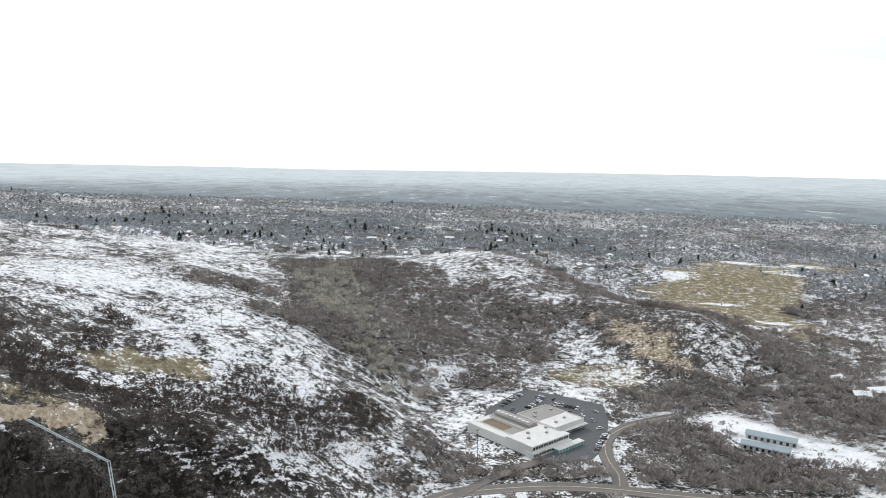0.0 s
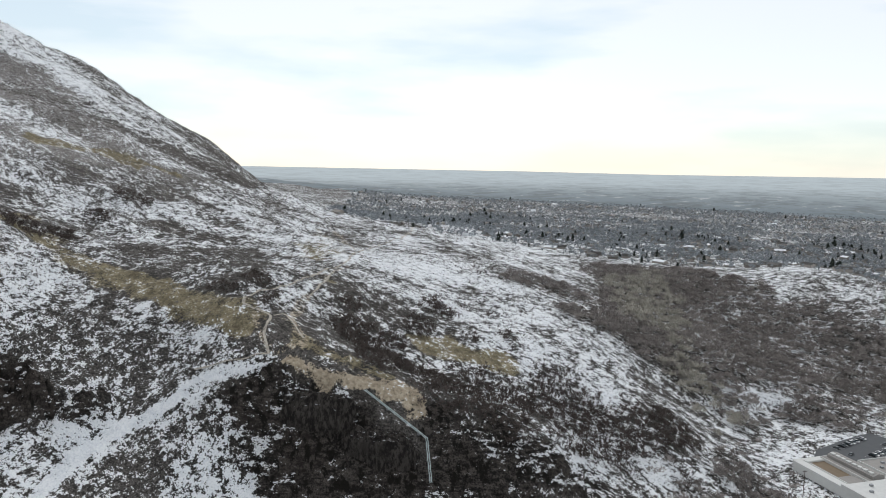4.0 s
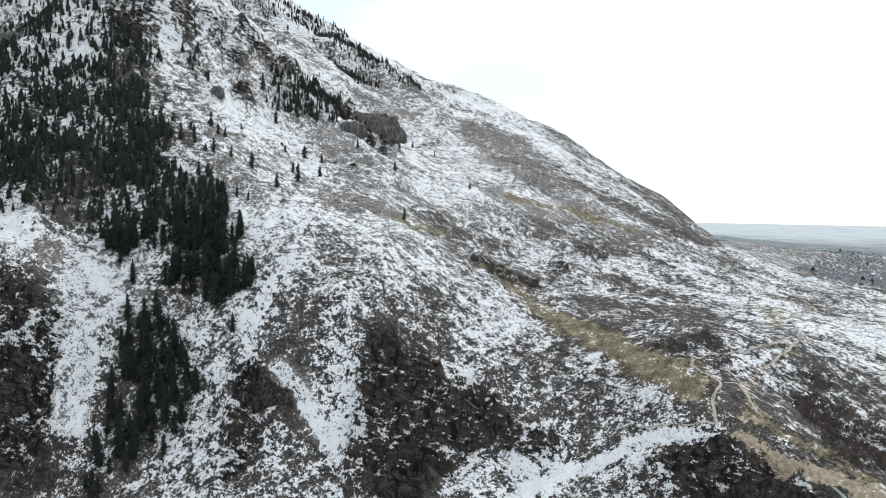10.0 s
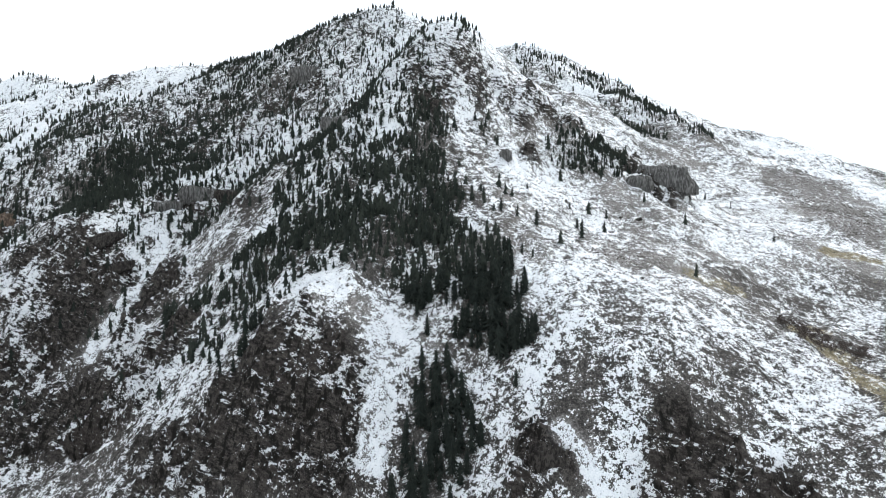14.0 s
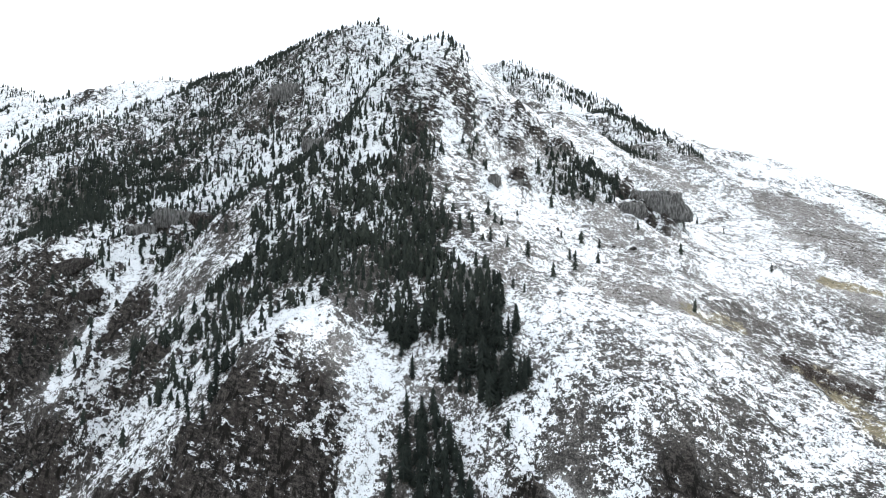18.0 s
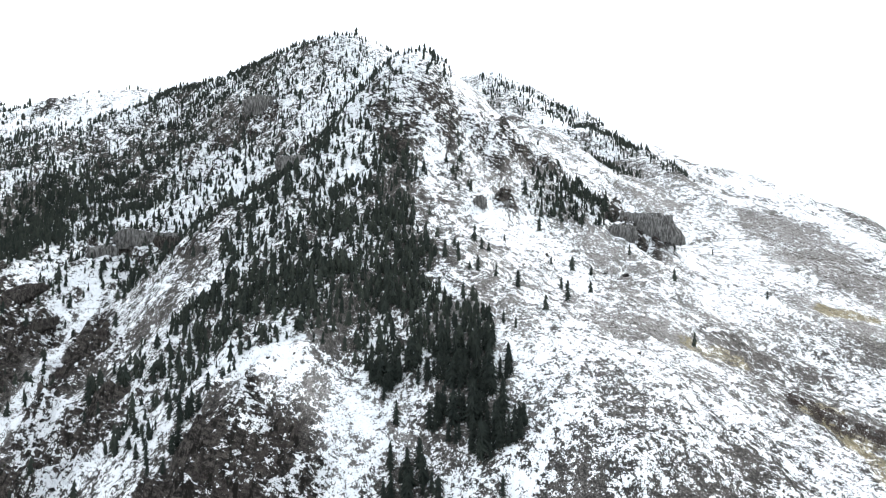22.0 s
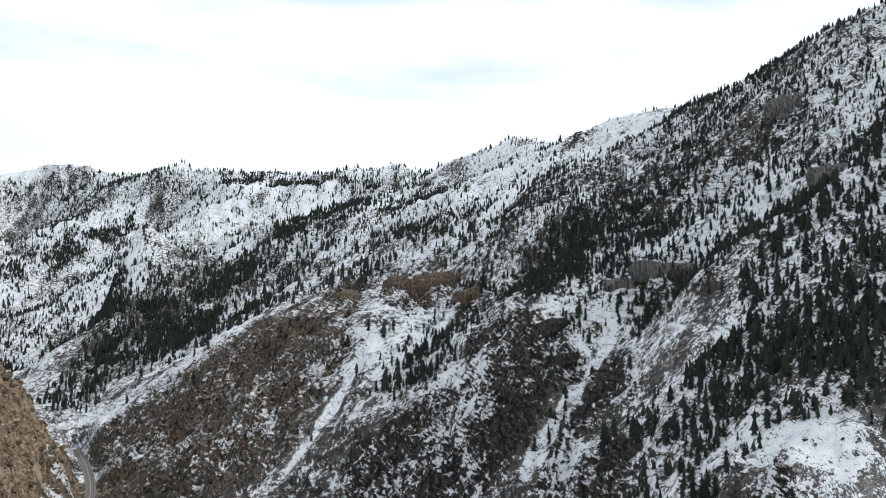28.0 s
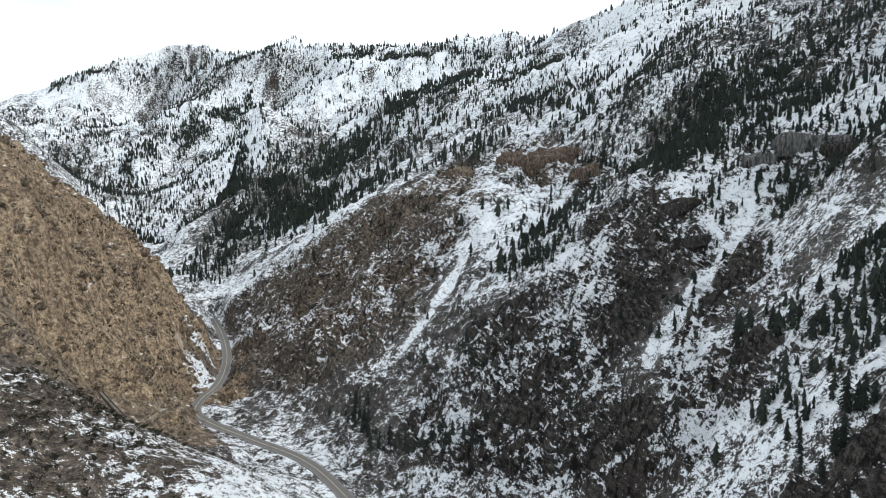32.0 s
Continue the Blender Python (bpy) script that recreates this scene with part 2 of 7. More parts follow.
GROUND = ground_material()
CRAGSTONE = cliff_material("dark_crag_stone", (0.026, 0.023, 0.021), (0.105, 0.093, 0.084), 1.42)
GREYCLIFF = cliff_material("grey_cliff_stone", (0.085, 0.082, 0.078), (0.270, 0.262, 0.252), 1.36, 0.18)
REDCLIFF = cliff_material("red_cliff_stone", (0.080, 0.058, 0.045), (0.290, 0.215, 0.165), 1.36)
TANROCK = cliff_material("tan_crag_stone", (0.110, 0.083, 0.060), (0.340, 0.268, 0.198), 1.55)
NEEDLES = leafy("conifer_needles", (0.010, 0.014, 0.013), (0.050, 0.058, 0.046))
TWIGS = leafy("bare_twigs", (0.105, 0.092, 0.086), (0.450, 0.410, 0.385))
WILLOW = leafy("pale_willow_twigs", (0.250, 0.235, 0.200), (0.600, 0.570, 0.505))
SAGE = leafy("sage_stalks", (0.050, 0.047, 0.041), (0.190, 0.180, 0.160))
SCRUB = leafy("scrub_twigs", (0.046, 0.038, 0.035), (0.150, 0.124, 0.112))
SCRUB_PALE_TWIGS = leafy("pale_scrub_twigs", (0.075, 0.066, 0.060), (0.230, 0.210, 0.195))
# distance haze is put into this twig colour as a paler blue-grey
HAZED_TOWN_TWIGS = leafy("town_twigs", (0.140, 0.156, 0.170), (0.490, 0.515, 0.535))
JUNIPER = leafy("juniper_leaves", (0.016, 0.017, 0.011), (0.050, 0.048, 0.030))
BARK = plain("bark", (0.09, 0.07, 0.055), 0.9)
ASPHALT = plain("worn_asphalt", (0.098, 0.102, 0.108), 0.85, spread=0.15, size=4)
TRODDEN = plain("trodden_snow_and_dirt", (0.46, 0.42, 0.36), 0.95, spread=0.7, size=0.8)
ROADTOP = plain("pale_worn_road", (0.160, 0.147, 0.136), 0.9, spread=0.14, size=5)
PAINTLINE = plain("road_paint", (0.55, 0.50, 0.38), 0.7, spread=0.2)
FADEDLINE = plain("faded_edge_paint", (0.33, 0.32, 0.30), 0.8, spread=0.3)
WHITEWALL = plain("white_render", (0.62, 0.62, 0.60), 0.7, spread=0.08, size=3)

# ---- where things lie on the ground: spots are (x, y, radius), lines are (x, y) ----
CRAGS_HIGH = [(-707, 293, 30), (-653, 124, 7), (-670, 153, 9), (-779, -173, 19), (-686, -120, 14), (-782, -208, 16), (-818, -37, 29), (-944, -90, 27), (-912, -147, 30), (-737, 148, 27), (-765, 191, 28), (-747, 77, 25), (-733, 30, 24), (-995, -12, 25), (-975, -283, 24), (-704, 52, 23), (-723, 98, 24)]
CRAGS_SLABS = [(-704, -270, 30), (-687, -237, 23), (-652, -274, 33), (-607, -243, 31), (-705, -269, 25), (-695, -237, 22), (-641, -261, 37), (-627, -323, 43), (-589, -271, 39), (-604, -364, 39), (-558, -296, 34), (-622, -163, 25), (-584, -160, 23), (-543, -372, 23), (-537, -178, 29), (-664, -301, 24)]
CRAGS_RED = [(-871, -495, 43), (-959, -605, 25), (-900, -651, 40), (-793, -644, 44), (-715, -662, 43), (-665, -684, 42), (-619, -706, 49), (-585, -545, 46), (-664, -549, 37), (-729, -511, 31), (-572, -687, 34), (-854, -427, 17)]
CRAGS_FAR = [(-1755, -2266, 113), (-1117, -878, 42), (-1163, -1145, 62), (-1579, -779, 81), (-1296, -484, 41), (-1710, -2970, 165), (-1823, -2323, 118), (-1625, -1740, 74)]
GRASS_A = [(-390, 284, 10), (-361, 290, 11), (-330, 291, 10), (-297, 289, 10), (-267, 286, 9), (-250, 277, 6), (-616, 436, 13), (-611, 474, 11), (-606, 517, 12), (-354, 485, 15), (-325, 469, 12), (-264, 381, 8), (-185, 369, 10), (-177, 389, 8), (-146, 388, 10), (-155, 388, 5), (-516, 248, 18), (-518, 275, 18), (-483, 321, 18), (-442, 319, 17), (-619, 458, 18)]
GRASS_B = [(-148, 391, 12), (-170, 382, 9), (124, 570, 25), (153, 572, 20), (192, 606, 13), (273, 422, 11)]
SNOW_A = [(-566, 116, 18), (-566, 143, 18), (-602, 99, 14), (-568, 166, 11), (-465, 23, 14), (-440, 20, 13), (-424, 13, 11), (-506, -26, 15), (-513, -57, 16), (-453, 130, 18), (-425, 109, 17), (-394, 126, 19), (-398, 103, 16), (-886, 676, 32), (-835, 689, 31), (-307, 267, 20), (-537, 362, 4)]
SNOW_B = [(-266, 508, 28), (-237, 538, 34), (-184, 513, 32), (-172, 589, 25), (-208, 430, 28), (-119, 475, 21), (124, 651, 11), (165, 601, 24), (191, 481, 13), (219, 463, 15), (237, 429, 15), (258, 408, 15), (25, 486, 11), (-23, 405, 11), (-42, 354, 11), (271, 478, 9), (9, 557, 14), (25, 833, 21), (-33, 496, 17), (4, 513, 18), (-51, 468, 12), (58, 578, 20), (125, 656, 14)]
SNOW_C = [(-1079, -1035, 28), (-809, -794, 25), (-867, -992, 25), (-1276, -1022, 50), (-1232, -1113, 51), (-1785, -2016, 106), (-1234, -1933, 108), (-1870, -1712, 119), (-746, -233, 16), (-713, -230, 15), (-657, -155, 17), (-659, -125, 13), (-722, -261, 13), (-934, -1118, 22), (-488, -27, 17), (-474, -40, 16), (-492, -644, 12)]
CHUTE = [(-743, -211), (-707, -207), (-669, -211), (-642, -213), (-618, -216), (-594, -217)]
CHUTE_B = [(-747, -478), (-695, -474), (-648, -455), (-596, -442), (-576, -443)]
CHUTE_C = [(-843, -444), (-746, -432), (-671, -418), (-633, -414)]
CHUTE_D = [(-605, -114), (-589, -137), (-577, -154)]
CHUTE_E = [(-467, 6), (-443, 15), (-425, 10), (-407, 8)]
CHUTE_F = [(-373, 105), (-353, 115), (-333, 124)]
TRAIL = [(-220, 266), (-235, 257), (-249, 247), (-258, 232), (-271, 214), (-271, 194), (-266, 175)]
TRACK_A = [(-222, 272), (-238, 280), (-251, 293), (-252, 318), (-263, 368), (-313, 488), (-362, 612), (-377, 698), (-444, 842), (-514, 913)]
TRACK_B = [(-222, 272), (-214, 286), (-234, 302), (-254, 343)]
TRACK_C = [(-313, 488), (-411, 612), (-471, 654)]
PIPE = [(-175, 283), (-163, 282), (-151, 282), (-141, 283), (-137, 278), (-133, 272)]
WOODS_BOWL = [(-130, 774, 32), (-71, 829, 34), (-76, 641, 38), (-25, 725, 42), (41, 737, 37), (93, 708, 30), (62, 629, 32), (-1, 619, 31), (-45, 536, 23), (-74, 553, 23), (-17, 516, 18), (37, 548, 19), (114, 779, 26), (-154, 837, 28), (-183, 610, 24), (-205, 588, 13), (-137, 548, 14)]
WOODS_RIVER = [(-24, 361, 19), (7, 377, 17), (39, 373, 10), (-13, 398, 14), (73, 383, 12), (130, 424, 19), (144, 401, 23), (169, 380, 26), (209, 381, 27), (242, 382, 24), (215, 544, 25), (245, 539, 25), (284, 547, 26), (362, 648, 37), (295, 486, 19), (171, 536, 14), (417, 657, 39), (274, 508, 12), (162, 456, 13), (178, 436, 12), (90, 374, 5)]
BOWL_THICKET = [(-182, 849), (-133, 620), (-136, 522), (-71, 528), (-35, 485), (-27, 514), (4, 596), (-1, 830), (-95, 906)]
SCRUB_DARK = [(-102, 368, 20), (-78, 385, 20), (-48, 405, 18), (-132, 326, 15), (-158, 323, 12), (-65, 351, 13), (-191, 324, 13), (-201, 388, 13), (-219, 353, 10), (-206, 423, 14), (-154, 424, 6), (-177, 460, 6), (-170, 399, 6), (-237, 373, 7), (-252, 308, 9), (-215, 331, 11), (-185, 312, 12), (-172, 319, 9), (-283, 303, 10), (-276, 321, 10), (-450, 328, 11), (-454, 296, 11), (-469, 292, 9), (-197, 383, 11), (-218, 352, 10), (-449, 328, 17), (-463, 303, 17)]
SCRUB_BENCH = [(-144, 364, 13), (-115, 370, 16), (-93, 394, 17), (-66, 401, 17), (-113, 410, 11), (-72, 480, 16), (-112, 321, 15), (-84, 343, 15), (-99, 636, 21), (-63, 552, 19), (-199, 453, 6), (-217, 447, 6), (-239, 366, 7), (-492, 875, 20), (-242, 571, 13), (-222, 585, 10), (-543, 517, 18), (-509, 441, 16), (-484, 381, 12), (-285, -419, 15), (-256, -380, 16), (-287, -365, 10), (-248, -339, 15), (-365, -517, 9)]
SCRUB_PALE = [(-381, 257, 26), (-325, 265, 21), (-286, 266, 16), (-395, 227, 22), (-433, 159, 24), (-396, 177, 23), (-400, 227, 28), (-433, 23, 13), (-553, -39, 21), (-522, 108, 32), (-519, 148, 25), (-545, 190, 18), (-232, 234, 14), (-235, 219, 14), (-185, 606, 21), (-520, -374, 18), (-540, -334, 18), (-498, -504, 31)]
CRAGS_TAN = [(-330, -640, 120), (-420, -680, 100), (-480, -690, 70), (-250, -600, 110), (-300, -800, 180), (-460, -610, 36)]
BROWN = [(-230, 287, 14), (-263, 375, 19), (-169, 291, 11), (-191, 294, 10), (-294, 320, 18), (-384, 355, 21), (-469, 369, 29), (-207, 277, 9), (-534, 462, 40), (-472, 495, 33), (-553, 403, 28), (-281, 278, 10), (-403, 745, 17), (-412, 624, 24), (-537, 290, 30), (-521, 227, 23), (-481, 334, 24), (-344, 293, 18), (-441, 414, 29), (-376, 405, 27), (-545, 290, 20)]
BRUSH_LOW = [(-102, 377, 20), (-77, 387, 20), (-55, 385, 17), (-127, 361, 16), (-152, 359, 11), (-199, 354, 10), (-221, 339, 8), (-72, 480, 12), (-97, 384, 20), (-114, 355, 16), (-60, 397, 17), (-49, 419, 15), (-129, 319, 15), (-144, 309, 12), (-202, 334, 13), (-67, 364, 13), (-57, 560, 14), (1, 404, 18), (-25, 372, 17), (41, 388, 17)]
RIB_A = [(-1082, -1807), (-975, -1323), (-1075, -1219), (-1189, -1129)]
RIB_B = [(-1155, -2357), (-1396, -2350), (-1657, -2320)]
RIB_C = [(-869, -1239), (-950, -1164), (-1010, -1064), (-1064, -1059)]
RIB_D = [(-1255, -3290), (-1455, -3132), (-1671, -3047), (-1713, -2520), (-1778, -2344), (-1877, -2056), (-1980, -1694), (-2070, -1468)]
RIB_E = [(-1271, -1218), (-1375, -1136), (-1410, -1029)]
RIB_F = [(-1323, -943), (-1411, -891), (-1212, -660)]
RIB_G = [(-1181, -816), (-1100, -640), (-1101, -524)]
BACKRIDGE = [(-1417, 250), (-1354, 295), (-1325, 344), (-1301, 392), (-1254, 463), (-1142, 489), (-1043, 473)]
SPUR_GRASS = [(-462, 295), (-428, 303), (-383, 294), (-352, 299), (-305, 288), (-267, 281), (-245, 279)]
HIGH_GRASS = [(-623, 423), (-615, 461), (-607, 514), (-574, 545)]
CLIFF_LOW = [(-110, 302, 13), (-87, 312, 12), (-67, 319, 10), (-132, 293, 11), (-111, 290, 11), (-113, 310, 11), (-94, 315, 9), (-125, 288, 11)]
DOTTED = [(-629, -217, 21), (-572, -141, 22), (-533, -101, 20), (-473, -75, 17), (-494, -102, 15), (-555, -90, 17), (-518, -172, 14), (-516, -300, 16), (-520, -449, 15)]
SNOWFIELD = [(-710, 164, 22), (-685, 212, 26), (-660, 256, 26), (-661, 127, 20), (-668, 313, 27), (-640, 172, 19), (-603, 329, 30)]
LESS_SNOW = [(-539, -144, 17), (-574, -173, 15), (-563, -141, 14), (-541, -176, 11), (-480, -30, 11), (-478, -52, 11), (-474, -165, 21), (-498, -122, 17), (-541, -206, 19)]
WARM_SPUR = [(-619, -785, 46), (-644, -681, 42), (-688, -649, 42), (-728, -618, 35), (-510, -679, 39), (-553, -580, 36), (-777, -612, 29), (-585, -590, 37), (-529, -646, 38), (-673, -581, 32), (-611, -614, 31), (-664, -600, 32), (-582, -658, 32), (-713, -577, 33)]
PATH_A = [(-224, 271), (-230, 276), (-236, 281), (-240, 295), (-252, 294), (-263, 293), (-263, 316), (-264, 347), (-277, 399), (-327, 509), (-367, 613), (-391, 728), (-467, 882)]
PATH_B = [(-240, 295), (-239, 303), (-226, 295), (-216, 289)]
PATH_C = [(-250, 338), (-260, 369), (-289, 433)]
PATH_D = [(-427, 624), (-392, 594), (-338, 527)]
PATH_E = [(-255, 252), (-238, 260), (-224, 271)]
LESS_B = [(-519, -182, 27), (-437, -120, 23), (-459, -171, 20), (-655, -453, 35), (-600, -353, 30), (-738, -528, 27), (-578, -290, 23), (-460, -61, 14), (-460, -572, 28)]

# outlines in plan of woods, crags, snow aprons and grass
WOOD_MAIN = [(-624, -65), (-628, -42), (-640, -19), (-666, 1), (-671, 24), (-686, 47), (-691, 65), (-667, 78), (-632, 64), (-602, 63), (-575, 71), (-545, 66), (-515, 87), (-527, 98), (-491, 99), (-472, 92), (-462, 74), (-476, 55), (-489, 36), (-498, 15), (-512, 5), (-542, -13), (-537, -41), (-539, -70), (-575, -100), (-581, -118), (-608, -113), (-613, -84)]
WOOD_LEFT = [(-737, -295), (-866, -343), (-894, -349), (-943, -326), (-965, -273), (-909, -211), (-900, -167), (-859, -184), (-855, -235), (-827, -259), (-772, -256), (-743, -268)]
WOOD_ARM = [(-1190, -275), (-1086, -95), (-998, -57), (-1022, -127), (-1011, -163), (-1041, -233), (-1116, -280)]
WOOD_OPEN = [(-944, -508), (-954, -442), (-1029, -396), (-1150, -335), (-1043, -201), (-957, -109), (-747, -57), (-661, -62), (-677, -97), (-777, -209), (-731, -286), (-854, -400)]
WOOD_UPPER = [(-624, -65), (-645, -92), (-678, -98), (-720, -72), (-745, -60), (-725, -22), (-674, 24), (-666, 1), (-640, -19), (-628, -42)]
WOOD_LOW = [(-463, 45), (-462, 72), (-470, 94), (-471, 112), (-456, 113), (-445, 89), (-424, 107), (-419, 103), (-436, 67), (-451, 57)]
WOOD_FOOT = [(-512, 5), (-542, -13), (-537, -41), (-539, -70), (-575, -100), (-560, -112), (-520, -80), (-505, -60), (-518, -35), (-528, -12)]
WOOD_RIB = [(-504, -131), (-536, -124), (-564, -117), (-540, -74), (-503, -73), (-491, -86), (-477, -98)]
WOOD_GULLY = [(-446, 35), (-439, 45), (-436, 57), (-416, 56), (-394, 67), (-387, 62), (-376, 47), (-367, 26), (-362, 9), (-378, 8), (-396, 16), (-413, 31)]
WOOD_STAND = [(-704, 181), (-745, 226), (-740, 262), (-705, 270), (-671, 245), (-679, 206), (-680, 181)]
WOOD_SUMMIT = [(-1030, -44), (-1004, 8), (-928, 55), (-732, 69), (-698, 84), (-687, 56), (-676, 24), (-681, -4), (-730, -35), (-923, -77), (-983, -99)]
WOOD_SPUR = [(-677, -335), (-720, -338), (-814, -425), (-721, -423), (-683, -419), (-652, -406), (-660, -368), (-659, -345)]
WOOD_CREST = [(-1424, -1054), (-1187, -695), (-1090, -573), (-979, -522), (-1041, -655), (-1171, -835), (-1290, -1058)]
WOOD_DARKRIB = [(-764, -1255), (-896, -1288), (-994, -1364), (-1066, -1365), (-1170, -1343), (-1295, -1232), (-1382, -966), (-1232, -905), (-1208, -1006), (-1166, -1095), (-1089, -1112), (-1000, -1125), (-877, -1128), (-762, -1083), (-715, -1139)]
WOOD_NOTCH = [(-1041, -1926), (-1145, -1885), (-1164, -1818), (-1015, -1788), (-960, -1850)]
WOOD_FARLEFT = [(-1058, -2389), (-1238, -2441), (-1400, -2532), (-1656, -2807), (-1670, -2577), (-1571, -2453), (-1374, -2409), (-1245, -2344), (-956, -2022), (-897, -1977)]
WOOD_BEHIND = [(-1600, -1064), (-1616, -908), (-1223, -689), (-1131, -697), (-1111, -754), (-1188, -869), (-1400, -1000)]
WOOD_BLUE = [(-1436, 255), (-1366, 406), (-1268, 433), (-1185, 458), (-1050, 462), (-1022, 396), (-1183, 395), (-1238, 348), (-1298, 298)]
ROCK_SLABS = [(-561, -371), (-600, -385), (-638, -368), (-666, -333), (-707, -319), (-729, -308), (-727, -283), (-705, -233), (-678, -218), (-656, -237), (-608, -228), (-576, -230), (-537, -260), (-539, -344)]
ROCK_STEPS = [(-681, -220), (-705, -200), (-645, -150), (-616, -154), (-611, -175), (-567, -178), (-540, -191), (-581, -210), (-635, -217)]
ROCK_KNOLL = [(-468, -136), (-460, -101), (-469, -87), (-471, -63), (-471, -39), (-472, -14), (-460, -4), (-446, -5), (-438, 9), (-423, 11), (-402, 1), (-393, -5), (-417, -113), (-464, -173)]
ROCK_BROW = [(-316, 122), (-337, 124), (-355, 142), (-377, 154), (-373, 164), (-362, 195), (-342, 196), (-333, 213), (-308, 219), (-283, 227), (-282, 209), (-308, 194), (-304, 168), (-295, 148), (-310, 131)]
ROCK_TOOTH = [(-363, 72), (-384, 88), (-383, 96), (-363, 112), (-354, 109), (-361, 93), (-338, 84), (-339, 69)]
ROCK_PIPE = [(-212, 233), (-233, 247), (-218, 264), (-192, 271), (-170, 282), (-146, 278), (-127, 292), (-97, 317), (-77, 325), (-90, 280), (-191, 232)]
ROCK_FOOT = [(-563, -397), (-538, -339), (-537, -260), (-560, -253), (-582, -229), (-545, -182), (-584, -181), (-591, -147), (-555, -122), (-515, -132), (-496, -149), (-484, -183), (-483, -291), (-495, -380)]
HIGH_BRUSH = [(-975, 537), (-971, 607), (-961, 690), (-860, 640), (-785, 580), (-723, 606), (-643, 492), (-746, 488), (-861, 497)]
HIGH_SNOW = [(-1004, 699), (-943, 722), (-873, 766), (-728, 616), (-822, 638), (-923, 653)]
ROCK_SPUR = [(-633, -844), (-709, -831), (-773, -764), (-868, -729), (-934, -689), (-829, -552), (-721, -496), (-682, -493), (-602, -463), (-558, -476), (-519, -521), (-497, -595), (-557, -722)]
SNOW_APRON = [(-507, -57), (-516, -38), (-531, -12), (-507, 2), (-495, 15), (-486, 39), (-471, 54), (-442, 56), (-447, 4), (-465, -1), (-473, -27), (-475, -48)]
SNOW_SHOULDER = [(-575, 73), (-634, 97), (-680, 138), (-668, 176), (-648, 223), (-559, 188), (-536, 143), (-512, 104), (-527, 95)]
GRASS_BENCH = [(-418, 295), (-358, 292), (-297, 294), (-260, 293), (-246, 287), (-250, 273), (-291, 279), (-340, 282), (-383, 279)]
GRASS_HIGH = [(-616, 409), (-622, 447), (-607, 525), (-600, 553), (-579, 501), (-597, 456), (-603, 413)]
GRASS_MEADOW = [(-383, 490), (-440, 611), (-379, 565), (-324, 493), (-312, 435), (-335, 437)]
DARK_SLOPE = [(-482, 293), (-549, 364), (-579, 410), (-568, 490), (-534, 557), (-486, 599), (-387, 487), (-361, 404), (-425, 394), (-458, 362), (-466, 321)]
SCRUB_SHELF = [(-514, 65), (-529, 92), (-524, 135), (-539, 184), (-542, 233), (-509, 201), (-503, 151), (-497, 112)]
SCRUB_BROW = [(-385, 215), (-435, 270), (-392, 291), (-309, 280), (-253, 274), (-250, 259), (-293, 258), (-338, 239), (-363, 219)]
MOUND = [(164, 741), (204, 692), (235, 655), (258, 622), (272, 580), (275, 558), (235, 549), (212, 568), (216, 596), (182, 640), (155, 690)]
OCHRE_CUT = [(150, 712), (178, 675), (203, 640), (222, 600), (214, 565), (192, 578), (168, 612), (146, 650)]
CLEARING = [(115, 660), (146, 653), (161, 603), (197, 574), (191, 548), (141, 525), (91, 539), (85, 581)]
KNOB = [(-32, 900), (13, 968), (71, 905), (117, 857), (164, 774), (129, 717), (92, 756), (58, 814), (11, 815)]
FIELD = [(284, 962), (308, 1047), (335, 1080), (400, 1180), (500, 1330), (600, 1330), (605, 1194), (512, 929), (425, 858), (425, 732), (373, 724), (348, 809), (297, 857)]
FIELD_FAR = [(620, 1240), (690, 1332), (757, 1234), (628, 1080)]
YARD = [(185, 488), (210, 488), (241, 444), (276, 410), (265, 393), (219, 400), (197, 420), (180, 452)]
BROW = [(-212, 272), (-200, 283), (-189, 287), (-180, 295), (-163, 298), (-144, 301), (-145, 292), (-160, 285), (-174, 281), (-192, 274)]
OLIVE_BROW = [(-239, 298), (-206, 294), (-175, 301), (-148, 306), (-172, 292), (-198, 284), (-218, 277)]
TAN_MEADOW = [(-204, 370), (-180, 398), (-160, 392), (-138, 398), (-134, 384), (-153, 375), (-175, 362)]
BOWL_PALE = [(-161, 774), (-128, 849), (-81, 690), (-37, 542), (-33, 486), (-64, 540), (-101, 600)]
EVERGREEN_STANDS = [(-492, 1148, 60), (-317, 1094, 50), (-196, 1069, 46), (-151, 1373, 70), (-636, 1608, 110), (-942, 1792, 130), (330, 1060, 26), (60, 1010, 40), (-420, 1280, 60), (120, 1500, 80)]
LONE_TREES = [(-551, 104), (-540, 130), (-561, 168), (-544, 167), (-597, 204), (-618, 368), (-502, 111), (-426, 104), (-459, 41), (-404, 88), (-413, 47), (-415, 27), (-404, 25)]

# ---- lie of the land: ridges, spurs, benches and stream beds, each a short line of plan points with heights ----
CREST = []


def landform(name, *points, step=90.0):
    """A line of the land; its points and places between them carry the surface."""
    for a, b in zip(points, points[1:] + points[-1:]):
        n = max(1, int(math.dist(a[:2], b[:2]) / step))
        for k in range(n):
            CREST.append([a[i] + (b[i] - a[i]) * k / n for i in range(3)])


